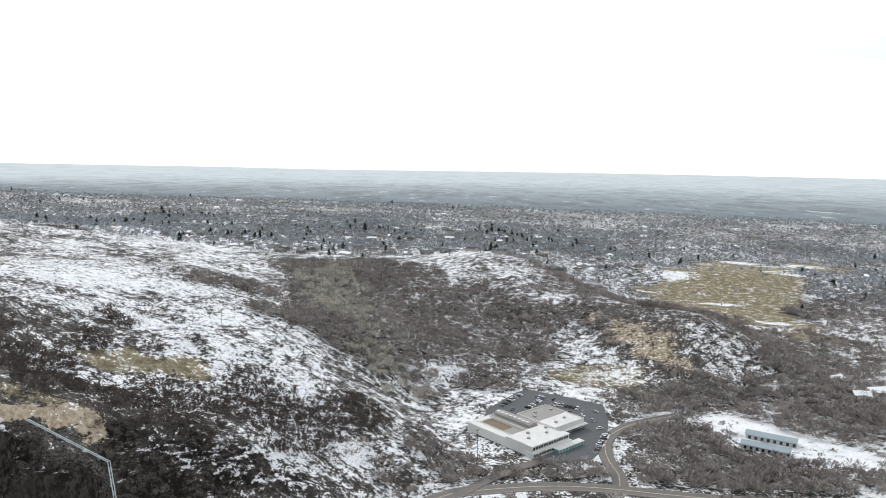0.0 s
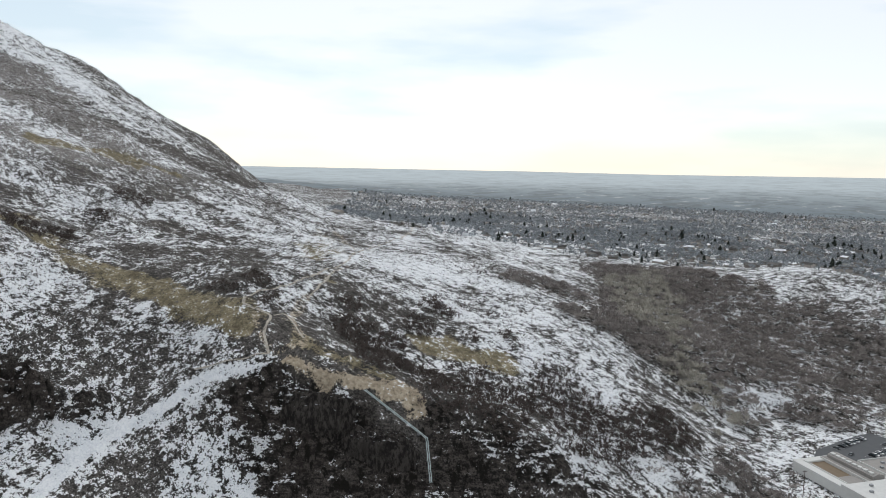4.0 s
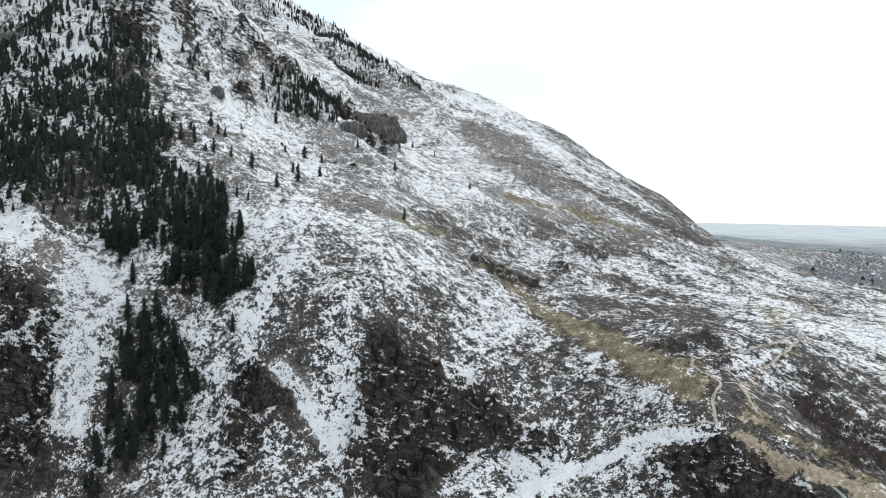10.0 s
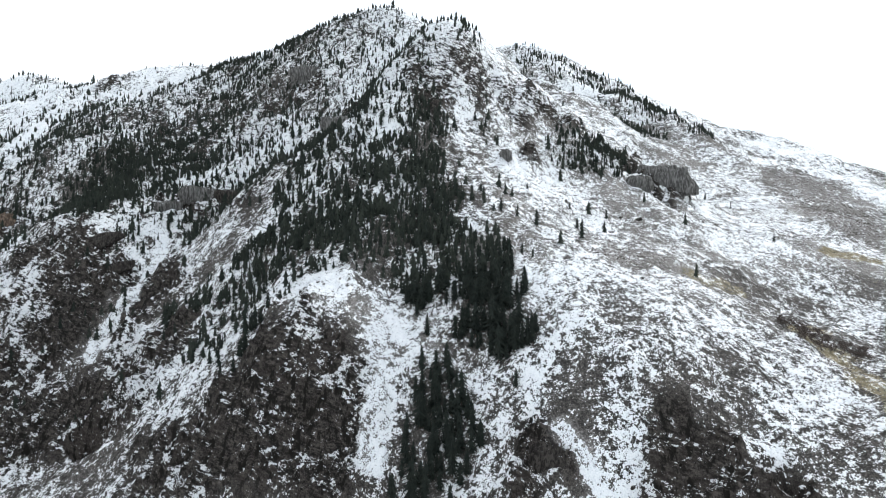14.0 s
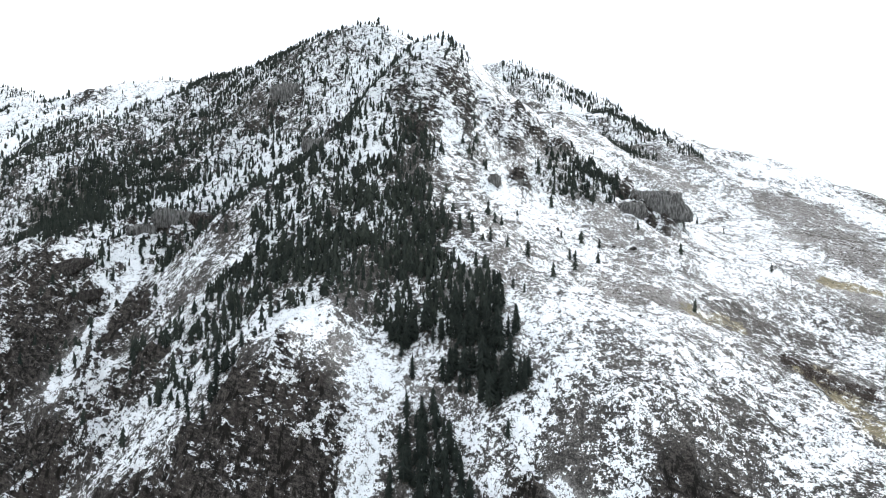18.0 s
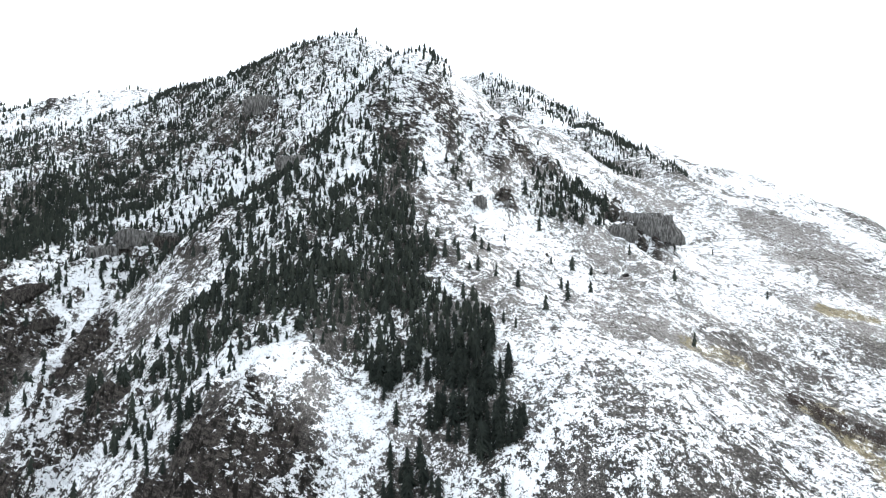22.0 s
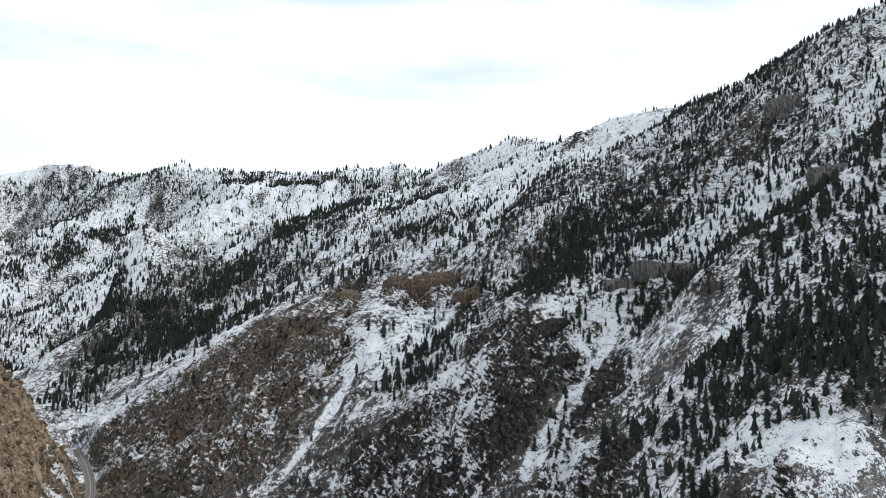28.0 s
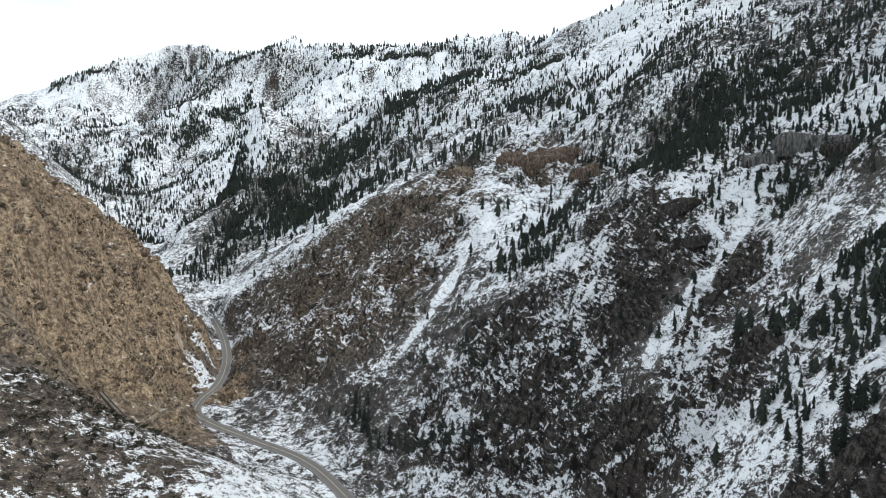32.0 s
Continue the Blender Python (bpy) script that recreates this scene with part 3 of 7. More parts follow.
# the canyon stream and its road, from far up the canyon to the mouth and out on the plain
landform("stream", (-900, -1900, 60), (-760, -1250, 34), (-640, -960, 22), (-600, -800, 17), (-550, -690, 16), (-462, -595, 15), (-450, -470, 14), (-452, -400, 13), (-432, -330, 12), (-385, -180, 10), (-290, -20, 8), (-170, 110, 6), (-75, 235, 5), (-15, 315, 4), (0, 352, 4), (104, 375, 4), (210, 400, 4), (400, 420, 3))
landform("foot of the south wall", (-640, -800, 42), (-545, -590, 44), (-523, -458, 34), (-520, -380, 34), (-520, -304, 40), (-470, -180, 48), (-400, -40, 40), (-320, 60, 40), (-250, 140, 30), (-190, 215, 24), (-120, 255, 14))
# valley floor
landform("valley floor", (57, 430, 5), (100, 500, 5), (30, 480, 6), (60, 540, 8), (190, 440, 5), (230, 480, 5), (330, 540, 5), (280, 400, 5), (120, 300, 4), (250, 300, 8))
landform("river fields", (320, 863, 4), (372, 722, 4), (500, 850, 4), (317, 1078, 8), (560, 1250, 6), (734, 1246, 6))
landform("plain near", (347, 1250, 18), (100, 1350, 40), (-200, 1400, 50), (-520, 1300, 66), (900, 1000, 6), (700, 600, 4), (900, 300, 4))
landform("plain", (-1000, 1900, 70), (-500, 2000, 52), (0, 2100, 40), (600, 2000, 20), (1200, 1700, 16), (1700, 900, 16), (1800, 200, 30))
landform("plain far", (-2300, 2900, 70), (-1300, 3200, 56), (-300, 3400, 48), (900, 3300, 36), (2000, 2700, 32), (2900, 1500, 32))
landform("plain edge", (-3600, 3400, 90), (-2400, 4200, 84), (-900, 4750, 80), (900, 4750, 74), (2500, 4150, 66), (4000, 2700, 60), step=500)
# the high bench with its town, and the wooded bowl below it
landform("bench", (-323, 500, 103), (-255, 480, 90), (-175, 456, 72), (-153, 420, 68), (-234, 588, 84), (-325, 600, 94), (-349, 879, 80), (-498, 865, 96), (-483, 1131, 74), (-204, 1097, 54), (0, 1080, 50))
landform("bench lip", (-177, 364, 69), (-119, 375, 53), (-110, 439, 53), (-105, 500, 53), (-110, 596, 50), (-150, 760, 58), (-202, 931, 56), (-104, 947, 56), (-3, 953, 60), (51, 952, 63))
landform("ochre spur", (51, 952, 68), (125, 862, 53), (166, 753, 42), (204, 689, 43), (235, 650, 46), (262, 611, 37))
landform("ochre foot", (100, 650, 10), (150, 605, 8), (205, 572, 8), (256, 540, 6), (330, 620, 5), (270, 760, 6), (220, 900, 10))
landform("bowl floor", (-46, 682, 30), (40, 712, 25), (-58, 495, 26), (-23, 459, 9), (26, 522, 8), (81, 560, 8))
landform("bench foot", (-27, 415, 20), (-57, 430, 36), (-84, 416, 43), (-47, 350, 20))
# the near spur with the trail and the pipe cliff
landform("pipe spur", (-255, 300, 103), (-245, 275, 92), (-228, 258, 83), (-214, 263, 82), (-192, 271, 77), (-170, 277, 70), (-142, 286, 63), (-106, 304, 50), (-75, 322, 34))
landform("spur hollow", (-248, 289, 96), (-234, 318, 89), (-213, 327, 78), (-183, 338, 64), (-141, 358, 50), (-95, 385, 36))
landform("pipe cliff foot", (-212, 243, 42), (-186, 252, 40), (-160, 260, 34), (-132, 268, 26), (-100, 286, 16))
landform("trail flank", (-230, 248, 78), (-266, 240, 66), (-272, 215, 54), (-267, 179, 43), (-310, 195, 66), (-330, 170, 66))
landform("saddle", (-300, 340, 118), (-300, 400, 108), (-325, 513, 101), (-414, 280, 118), (-374, 200, 112))
# the broad face between the trail and the wood
landform("cliff brow", (-372, 153, 120), (-412, 180, 145), (-439, 161, 156), (-480, 232, 166), (-521, 320, 150))
landform("cliff foot", (-345, 120, 72), (-357, 106, 82), (-375, 60, 62))
landform("shelf", (-552, 293, 182), (-548, 170, 207), (-542, 131, 213), (-551, 104, 223))
landform("upper face", (-625, 374, 206), (-659, 312, 229), (-687, 284, 262), (-670, 152, 285), (-651, 126, 281))
landform("far face", (-629, 448, 203), (-640, 560, 190), (-560, 640, 140), (-480, 700, 110), (-700, 760, 172))
landform("grassy spur", (-760, 869, 150), (-818, 1005, 122), (-859, 972, 166), (-905, 930, 220), (-952, 915, 240), (-1036, 900, 288), (-1120, 890, 336), (-1185, 810, 380), (-1225, 745, 408))
landform("behind grassy spur", (-900, 1200, 90), (-1250, 1250, 150), (-1600, 1100, 250), (-1750, 500, 450), step=200)
landform("hollow", (-760, 560, 236), (-900, 600, 290), (-1052, 645, 368))
landform("blue ridge", (-1560, 150, 632), (-1473, 255, 656), (-1441, 316, 650), (-1408, 395, 614), (-1362, 505, 546), (-1322, 580, 498), (-1270, 650, 450), (-1225, 745, 408))
landform("blue ridge foot", (-1089, 352, 440), (-1180, 300, 470), (-1150, 480, 430))
landform("right flank", (-800, 100, 462), (-855, 141, 446), (-839, 181, 410), (-818, 219, 376), (-795, 254, 342), (-748, 285, 300))
landform("cleft", (-1010, 190, 420), (-950, 250, 360), (-900, 320, 315), (-830, 370, 270))
# the main peak and its arms
landform("peak arm", (-425, 106, 143), (-500, 85, 188), (-551, 55, 212), (-640, 60, 290), (-700, 66, 362), (-762, 62, 440), (-800, 68, 456), (-850, 78, 462), (-901, 75, 482), (-960, 62, 520), (-1005, 40, 548), (-1015, 13, 558))
landform("peak shoulder", (-1015, 13, 558), (-1044, 44, 556), (-1042, -47, 547), (-1086, -90, 543), (-1108, -148, 520), (-1143, -190, 512), (-1174, -226, 522), (-1190, -265, 505), (-1258, -298, 518), (-1323, -271, 545))
landform("behind peak", (-1300, 60, 440), (-1400, -100, 420))
landform("west face", (-825, -31, 357), (-960, -86, 436), (-880, 60, 440))
landform("knoll", (-471, 26, 138), (-468, -31, 154), (-522, -28, 181), (-549, -48, 187))
landform("knoll front", (-420, 10, 92), (-430, -60, 90), (-530, -95, 143))
landform("band", (-764, -122, 255), (-737, -116, 270), (-779, -219, 245), (-800, -300, 250))
landform("upper band", (-996, -312, 360), (-1149, -360, 440), (-1072, -400, 400))
landform("slab gully", (-760, -180, 222), (-688, -173, 190), (-640, -190, 142), (-590, -214, 100), (-545, -250, 62))
landform("slab rib", (-694, -231, 170), (-715, -279, 215), (-640, -331, 135), (-610, -259, 122))
landform("low rib", (-560, -200, 96), (-500, -140, 92))
# the red crag spur
landform("red spur", (-867, -416, 222), (-949, -560, 250), (-949, -639, 245), (-873, -723, 205), (-795, -790, 157), (-719, -815, 105), (-645, -815, 60))
landform("red flank", (-779, -530, 195), (-716, -461, 160), (-660, -500, 104), (-612, -494, 96), (-850, -370, 225))
landform("red hollow", (-800, -350, 222), (-900, -400, 300))
# the tan hill across the road
landform("tan crest", (-200, -640, 300), (-326, -641, 238), (-384, -695, 203), (-456, -728, 154), (-501, -735, 118))
landform("tan foot", (-530, -720, 40), (-475, -640, 44), (-440, -600, 40), (-420, -545, 44))
landform("tan flank", (-422, -637, 92), (-352, -535, 60), (-284, -508, 132), (-286, -458, 113), (-295, -407, 98), (-323, -367, 84), (-390, -345, 40), (-247, -333, 101), (-347, -321, 66))
landform("tan back", (-380, -900, 200), (-560, -900, 80), (-500, -1200, 200), (-300, -1500, 350), step=150)
landform("near side", (-200, -200, 100), (-100, -60, 70), (0, 60, 60), (120, 160, 30), (100, -150, 130), (0, -400, 220), (200, 0, 90))
landform("behind", (300, -600, 300), (0, -1200, 450), (900, -300, 200), (1500, -900, 350), (600, -2000, 600), step=400)
# ranges up the canyon
landform("snowy crown", (-1323, -271, 545), (-1398, -345, 570), (-1440, -470, 540), (-1575, -617, 556), (-1648, -705, 580), (-1680, -820, 610), (-1700, -990, 588), (-1740, -1120, 552))
landform("snowy flank", (-1180, -560, 420), (-1250, -760, 400), (-1437, -1000, 430), (-1330, -620, 470))
landform("wooded rib", (-1072, -921, 250), (-1173, -959, 291), (-1300, -1020, 375), (-1437, -1050, 444))
landform("gap", (-909, -813, 200), (-960, -900, 190), (-1096, -1037, 215), (-1025, -1069, 160), (-912, -1086, 95), (-807, -1111, 49), (-880, -1000, 110))
landform("dark rib", (-1541, -1127, 450), (-1444, -1212, 427), (-1329, -1290, 377), (-1230, -1316, 305), (-1141, -1324, 259), (-1036, -1337, 207), (-924, -1344, 139), (-819, -1338, 80))
landform("behind dark rib", (-1630, -1429, 370), (-1497, -1519, 305), (-1386, -1552, 225), (-1286, -1565, 180), (-1167, -1583, 125), (-1041, -1560, 75))
landform("far knobs", (-2106, -1503, 661), (-2042, -1883, 662), (-1946, -2238, 684), (-1780, -2367, 654), (-1894, -2771, 679), (-1810, -3155, 758), (-1633, -3168, 708), (-1500, -3210, 655), (-1370, -3253, 604), (-1175, -3254, 500), (-1000, -3300, 400), step=160)
landform("far slope", (-1760, -1897, 519), (-1562, -1937, 410), (-1372, -1953, 295), (-1190, -1942, 163), (-1033, -1904, 78))
landform("farther slope", (-1605, -2498, 517), (-1369, -2522, 378), (-1195, -2386, 240), (-1030, -2350, 130))
landform("far gully", (-1640, -2200, 400), (-1420, -2230, 270), (-1200, -2180, 140))
landform("far behind", (-2500, -3600, 500), (-2800, -1800, 480), (-2200, -700, 480), (-2400, 500, 520), (-1200, -4300, 300), (-3600, -200, 400), (-3000, 1900, 250), (0, -3600, 400), (-400, -2600, 330), step=700)

CREST = np.array(CREST)
SOFT2 = 45.0 ** 2


def kernel(dx, dy):
    return np.sqrt(dx * dx + dy * dy + SOFT2)


nodes = len(CREST)
big = np.zeros((nodes + 3, nodes + 3))
big[:nodes, :nodes] = kernel(CREST[:, None, 0] - CREST[None, :, 0], CREST[:, None, 1] - CREST[None, :, 1]) - np.eye(nodes) * 4.0
big[:nodes, nodes], big[:nodes, nodes + 1:] = 1, CREST[:, :2] / 1000
big[nodes:, :nodes] = big[:nodes, nodes:].T
LOAD = np.linalg.solve(big, np.append(CREST[:, 2], [0, 0, 0]))


def base_height(x, y):
    out = np.empty(len(x))
    for i in range(0, len(x), 20000):
        px, py = x[i:i + 20000], y[i:i + 20000]
        out[i:i + 20000] = kernel(px[:, None] - CREST[None, :, 0], py[:, None] - CREST[None, :, 1]) @ LOAD[:nodes] + LOAD[nodes] + (px * LOAD[nodes + 1] + py * LOAD[nodes + 2]) / 1000
    return out


def lattice(ix, iy, seed):
    h = (ix * 374761393 + iy * 668265263 + seed * 974634541) & 0x7FFFFFFF
    h = ((h ^ (h >> 13)) * 1274126177) & 0x7FFFFFFF
    return ((h ^ (h >> 16)) & 0xFFFF) / 65535.0


def grain(x, y, size, seed=0):
    """Smooth noise from -1 to 1 with bumps about size metres across."""
    gx, gy = x / size, y / size
    ix, iy = np.floor(gx).astype(np.int64), np.floor(gy).astype(np.int64)
    fx, fy = gx - ix, gy - iy
    fx, fy = fx * fx * (3 - 2 * fx), fy * fy * (3 - 2 * fy)
    a, b, c, d = lattice(ix, iy, seed), lattice(ix + 1, iy, seed), lattice(ix, iy + 1, seed), lattice(ix + 1, iy + 1, seed)
    return 2 * (a + (b - a) * fx + (c - a) * fy + (a - b - c + d) * fx * fy) - 1


def fractal(x, y, size, octaves, seed=0, gain=0.5):
    total, weight = np.zeros(len(x)), 1.0
    for k in range(octaves):
        c, s = math.cos(0.7 * k + 0.3), math.sin(0.7 * k + 0.3)
        total += weight * grain(c * x - s * y, s * x + c * y, size / 2 ** k, seed + 7 * k)
        weight *= gain
    return total


def ridged(x, y, size, octaves, seed=0):
    total, weight = np.zeros(len(x)), 1.0
    for k in range(octaves):
        c, s = math.cos(0.9 * k + 0.2), math.sin(0.9 * k + 0.2)
        total += weight * (1 - 2 * np.abs(grain(c * x - s * y, s * x + c * y, size / 2 ** k, seed + 11 * k)))
        weight *= 0.55
    return total


def along(x, y, points):
    """Distance from a plan line, and how far along it (0 to 1)."""
    best, part_way = np.full(len(x), 1e9), np.zeros(len(x))
    n = len(points) - 1
    for k, (a, b) in enumerate(zip(points, points[1:])):
        ax, ay, bx, by = a[0], a[1], b[0], b[1]
        u = np.clip(((x - ax) * (bx - ax) + (y - ay) * (by - ay)) / ((bx - ax) ** 2 + (by - ay) ** 2), 0, 1)
        d = np.hypot(x - ax - u * (bx - ax), y - ay - u * (by - ay))
        part_way = np.where(d < best, (k + u) / n, part_way)
        best = np.minimum(best, d)
    return best, part_way


def patch(x, y, *spots, rim=1.0):
    """Soft-edged spots (x, y, radius): 1 inside, 0 outside, with a ragged edge."""
    best = np.zeros(len(x))
    wob = fractal(x, y, 60, 5, 91, 0.6)
    for cx, cy, r in spots:
        d = np.hypot(x - cx, y - cy) / (r * rim) + 0.35 * wob
        best = np.maximum(best, np.clip((1.15 - d) / 0.4, 0, 1))
    return best


def area(x, y, outline, soft=10.0, rag=0.8):
    """1 inside a plan outline, 0 outside, with a ragged edge soft metres wide."""
    out = np.zeros(len(x))
    ox, oy = [p[0] for p in outline], [p[1] for p in outline]
    near = np.where((x > min(ox) - 2 * soft) & (x < max(ox) + 2 * soft) & (y > min(oy) - 2 * soft) & (y < max(oy) + 2 * soft))[0]
    if not len(near):
        return out
    px, py = x[near], y[near]
    inside = np.zeros(len(near), bool)
    for (ax, ay), (bx, by) in zip(outline, outline[1:] + outline[:1]):
        if ay != by:
            inside ^= ((ay > py) != (by > py)) & (px < (bx - ax) * (py - ay) / (by - ay) + ax)
    d = along(px, py, outline + outline[:1])[0] * np.where(inside, 1, -1)
    out[near] = np.clip(0.5 + (d + soft * rag * fractal(px, py, 3 * soft, 4, 91, 0.6)) / soft, 0, 1)
    return out


def strip(x, y, width, points, soft=0.35):
    d, _ = along(x, y, points)
    return np.clip((width * (1.1 + 0.35 * fractal(x, y, 40, 4, 77)) - d) / (soft * width), 0, 1)


CANYON_ROAD = [(-631, -869, 22), (-593, -779, 20), (-546, -690, 19), (-499, -625, 18), (-461, -592, 18), (-441, -563, 18), (-439, -527, 18), (-445, -478, 17), (-451, -419, 16), (-436, -350, 15), (-390, -200, 13), (-295, -40, 10), (-172, 100, 8), (-78, 228, 7), (-30, 310, 6), (1, 350, 5.5), (29, 360, 5.5), (63, 365, 5.5), (94, 363, 5.5), (125, 357, 5.5), (165, 352, 5.5), (260, 350, 5.5), (420, 360, 5.5)]
SIDE_ROAD = [(100, 366, 5.5), (103, 380, 5.5), (102, 396, 5.5), (103, 414, 5.5), (108, 432, 5.5), (117, 446, 5.6), (135, 462, 5.6), (170, 480, 5.6)]


CRESTS = ([(-1740, -1120), (-1680, -820), (-1575, -617), (-1440, -470), (-1398, -345), (-1190, -265), (-1086, -90), (-1015, 13), (-901, 75), (-762, 62)],
          [(-1560, 150), (-1441, 316), (-1362, 505), (-1225, 745), (-1120, 890), (-905, 930), (-818, 1005)],
          [(-2106, -1503), (-2042, -1883), (-1946, -2238), (-1780, -2367), (-1894, -2771), (-1810, -3155), (-1370, -3253)])


def rockiness(x, y):
    mass = np.maximum.reduce([patch(x, y, *spots, rim=1.25) for spots in (CLIFF_LOW, CRAGS_HIGH, CRAGS_RED, CRAGS_FAR, CRAGS_TAN)])
    mass = np.maximum.reduce([mass] + [area(x, y, outline) for outline in (ROCK_SLABS, ROCK_STEPS, ROCK_KNOLL, ROCK_BROW, ROCK_TOOTH, ROCK_PIPE, ROCK_FOOT)] + [0.8 * area(x, y, ROCK_SPUR, 20)])
    # smaller outcrops all over the canyon walls
    steep_side = np.clip((60 - y) / 120, 0, 1) * (x < -380) + 0.35 * np.clip((-420 - x) / 100, 0, 1) * (y > 60)
    return np.maximum(mass, np.clip(steep_side, 0, 1) * np.clip(1.5 * ridged(x, y, 70, 5, 41) - 0.95, 0, 0.55))


def height(x, y):
    z = base_height(x, y)
    hill = np.clip((z - 25) / 90, 0, 1)
    high = np.clip((z - 170) / 250, 0, 1)
    calm = np.clip(np.minimum.reduce([along(x, y, line)[0] for line in CRESTS]) / 90, 0.2, 1)
    rock = calm * rockiness(x, y) * (1 - strip(x, y, 7, PIPE, 1.0)) * np.where((x > -260) & (y > 225), 0.3, 1.0)
    z = z + hill * ((0.4 + 0.6 * calm) * 4.5 * fractal(x, y, 80, 5, 3) + 1.5 * ridged(x, y, 30, 4, 5) + 0.5 * fractal(x, y, 7, 2, 7)) + high * (calm * 13 * (1 + 1.3 * np.clip((-1100 - y) / 400, 0, 1)) * (ridged(x, y, 190, 5, 9) - 0.6) + (0.3 + 0.7 * calm) * 4 * fractal(x, y, 40, 3, 15))
    z = z + rock * (8.0 * ridged(x * 1.5 - y * 0.5, y * 0.9 + x * 0.3, 36, 5, 21) - 2.6 + 2.6 * fractal(x, y, 11, 3, 25, 0.6) + 2.6 * ridged(x * 1.2 + y * 0.4, y - x * 0.4, 15, 3, 27))
    z = z + (1 - hill) * 0.5 * fractal(x, y, 40, 4, 33)
    for road, half in ((CANYON_ROAD, 6.5), (SIDE_ROAD, 5.0)):
        d, u = along(x, y, road)
        level = np.interp(u * (len(road) - 1), np.arange(len(road)), [p[2] for p in road])
        k = np.clip((half + 16 - d) / 16, 0, 1)
        k = k * k * (3 - 2 * k)
        z = z + (level - z) * k
    d = np.maximum(np.abs(x - 72) - 62, np.abs(y - 463) - 72)
    k = np.clip(1 - d / 18, 0, 1)
    return z + (5.0 - z) * k


def ground_at(x, y):
    return float(height(np.array([float(x)]), np.array([float(y)]))[0])

# ---- ground: one sheet, finer near the flight, out to the far plain and ranges ----


def sheet(name, verts, faces, mat, smooth=True):
    me = bpy.data.meshes.new(name)
    me.vertices.add(len(verts))
    me.vertices.foreach_set("co", np.asarray(verts, np.float32).ravel())
    k = faces.shape[1]
    me.loops.add(faces.size)
    me.loops.foreach_set("vertex_index", faces.astype(np.int32).ravel())
    me.polygons.add(len(faces))
    me.polygons.foreach_set("loop_start", np.arange(0, faces.size, k, dtype=np.int32))
    me.polygons.foreach_set("loop_total", np.full(len(faces), k, np.int32))
    me.polygons.foreach_set("use_smooth", np.full(len(faces), smooth))
    me.update(calc_edges=True)
    me.materials.append(mat)
    return new(name, me)


ring_turn = np.radians(np.concatenate([np.arange(-42, 178, 0.225), np.arange(178, 318, 2.0)]))
ring_far = np.concatenate([(0.2, 6, 14, 24, 35), 45 * np.exp(np.linspace(0, math.log(4850 / 45), 590))])
RT, RF = np.meshgrid(ring_turn, ring_far)
GX, GY = (-70 - RF * np.sin(RT)).ravel(), (-RF * np.cos(RT)).ravel()
GZ = height(GX, GY)
rows_n, cols_n = RT.shape
ii, jj = np.meshgrid(np.arange(rows_n - 1), np.arange(cols_n), indexing="ij")
nxt = (jj + 1) % cols_n
quads = np.stack([ii * cols_n + jj, (ii + 1) * cols_n + jj, (ii + 1) * cols_n + nxt, ii * cols_n + nxt], -1).reshape(-1, 4)
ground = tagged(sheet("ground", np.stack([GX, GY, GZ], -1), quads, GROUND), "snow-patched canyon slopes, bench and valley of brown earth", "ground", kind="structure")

# what covers the ground
step_a, step_b = np.roll(np.arange(cols_n), -1), np.roll(np.arange(cols_n), 1)
Z2, X2, Y2 = GZ.reshape(rows_n, cols_n), GX.reshape(rows_n, cols_n), GY.reshape(rows_n, cols_n)


def field_share(x, y):
    return np.maximum(area(x, y, FIELD, 14), area(x, y, FIELD_FAR, 14))


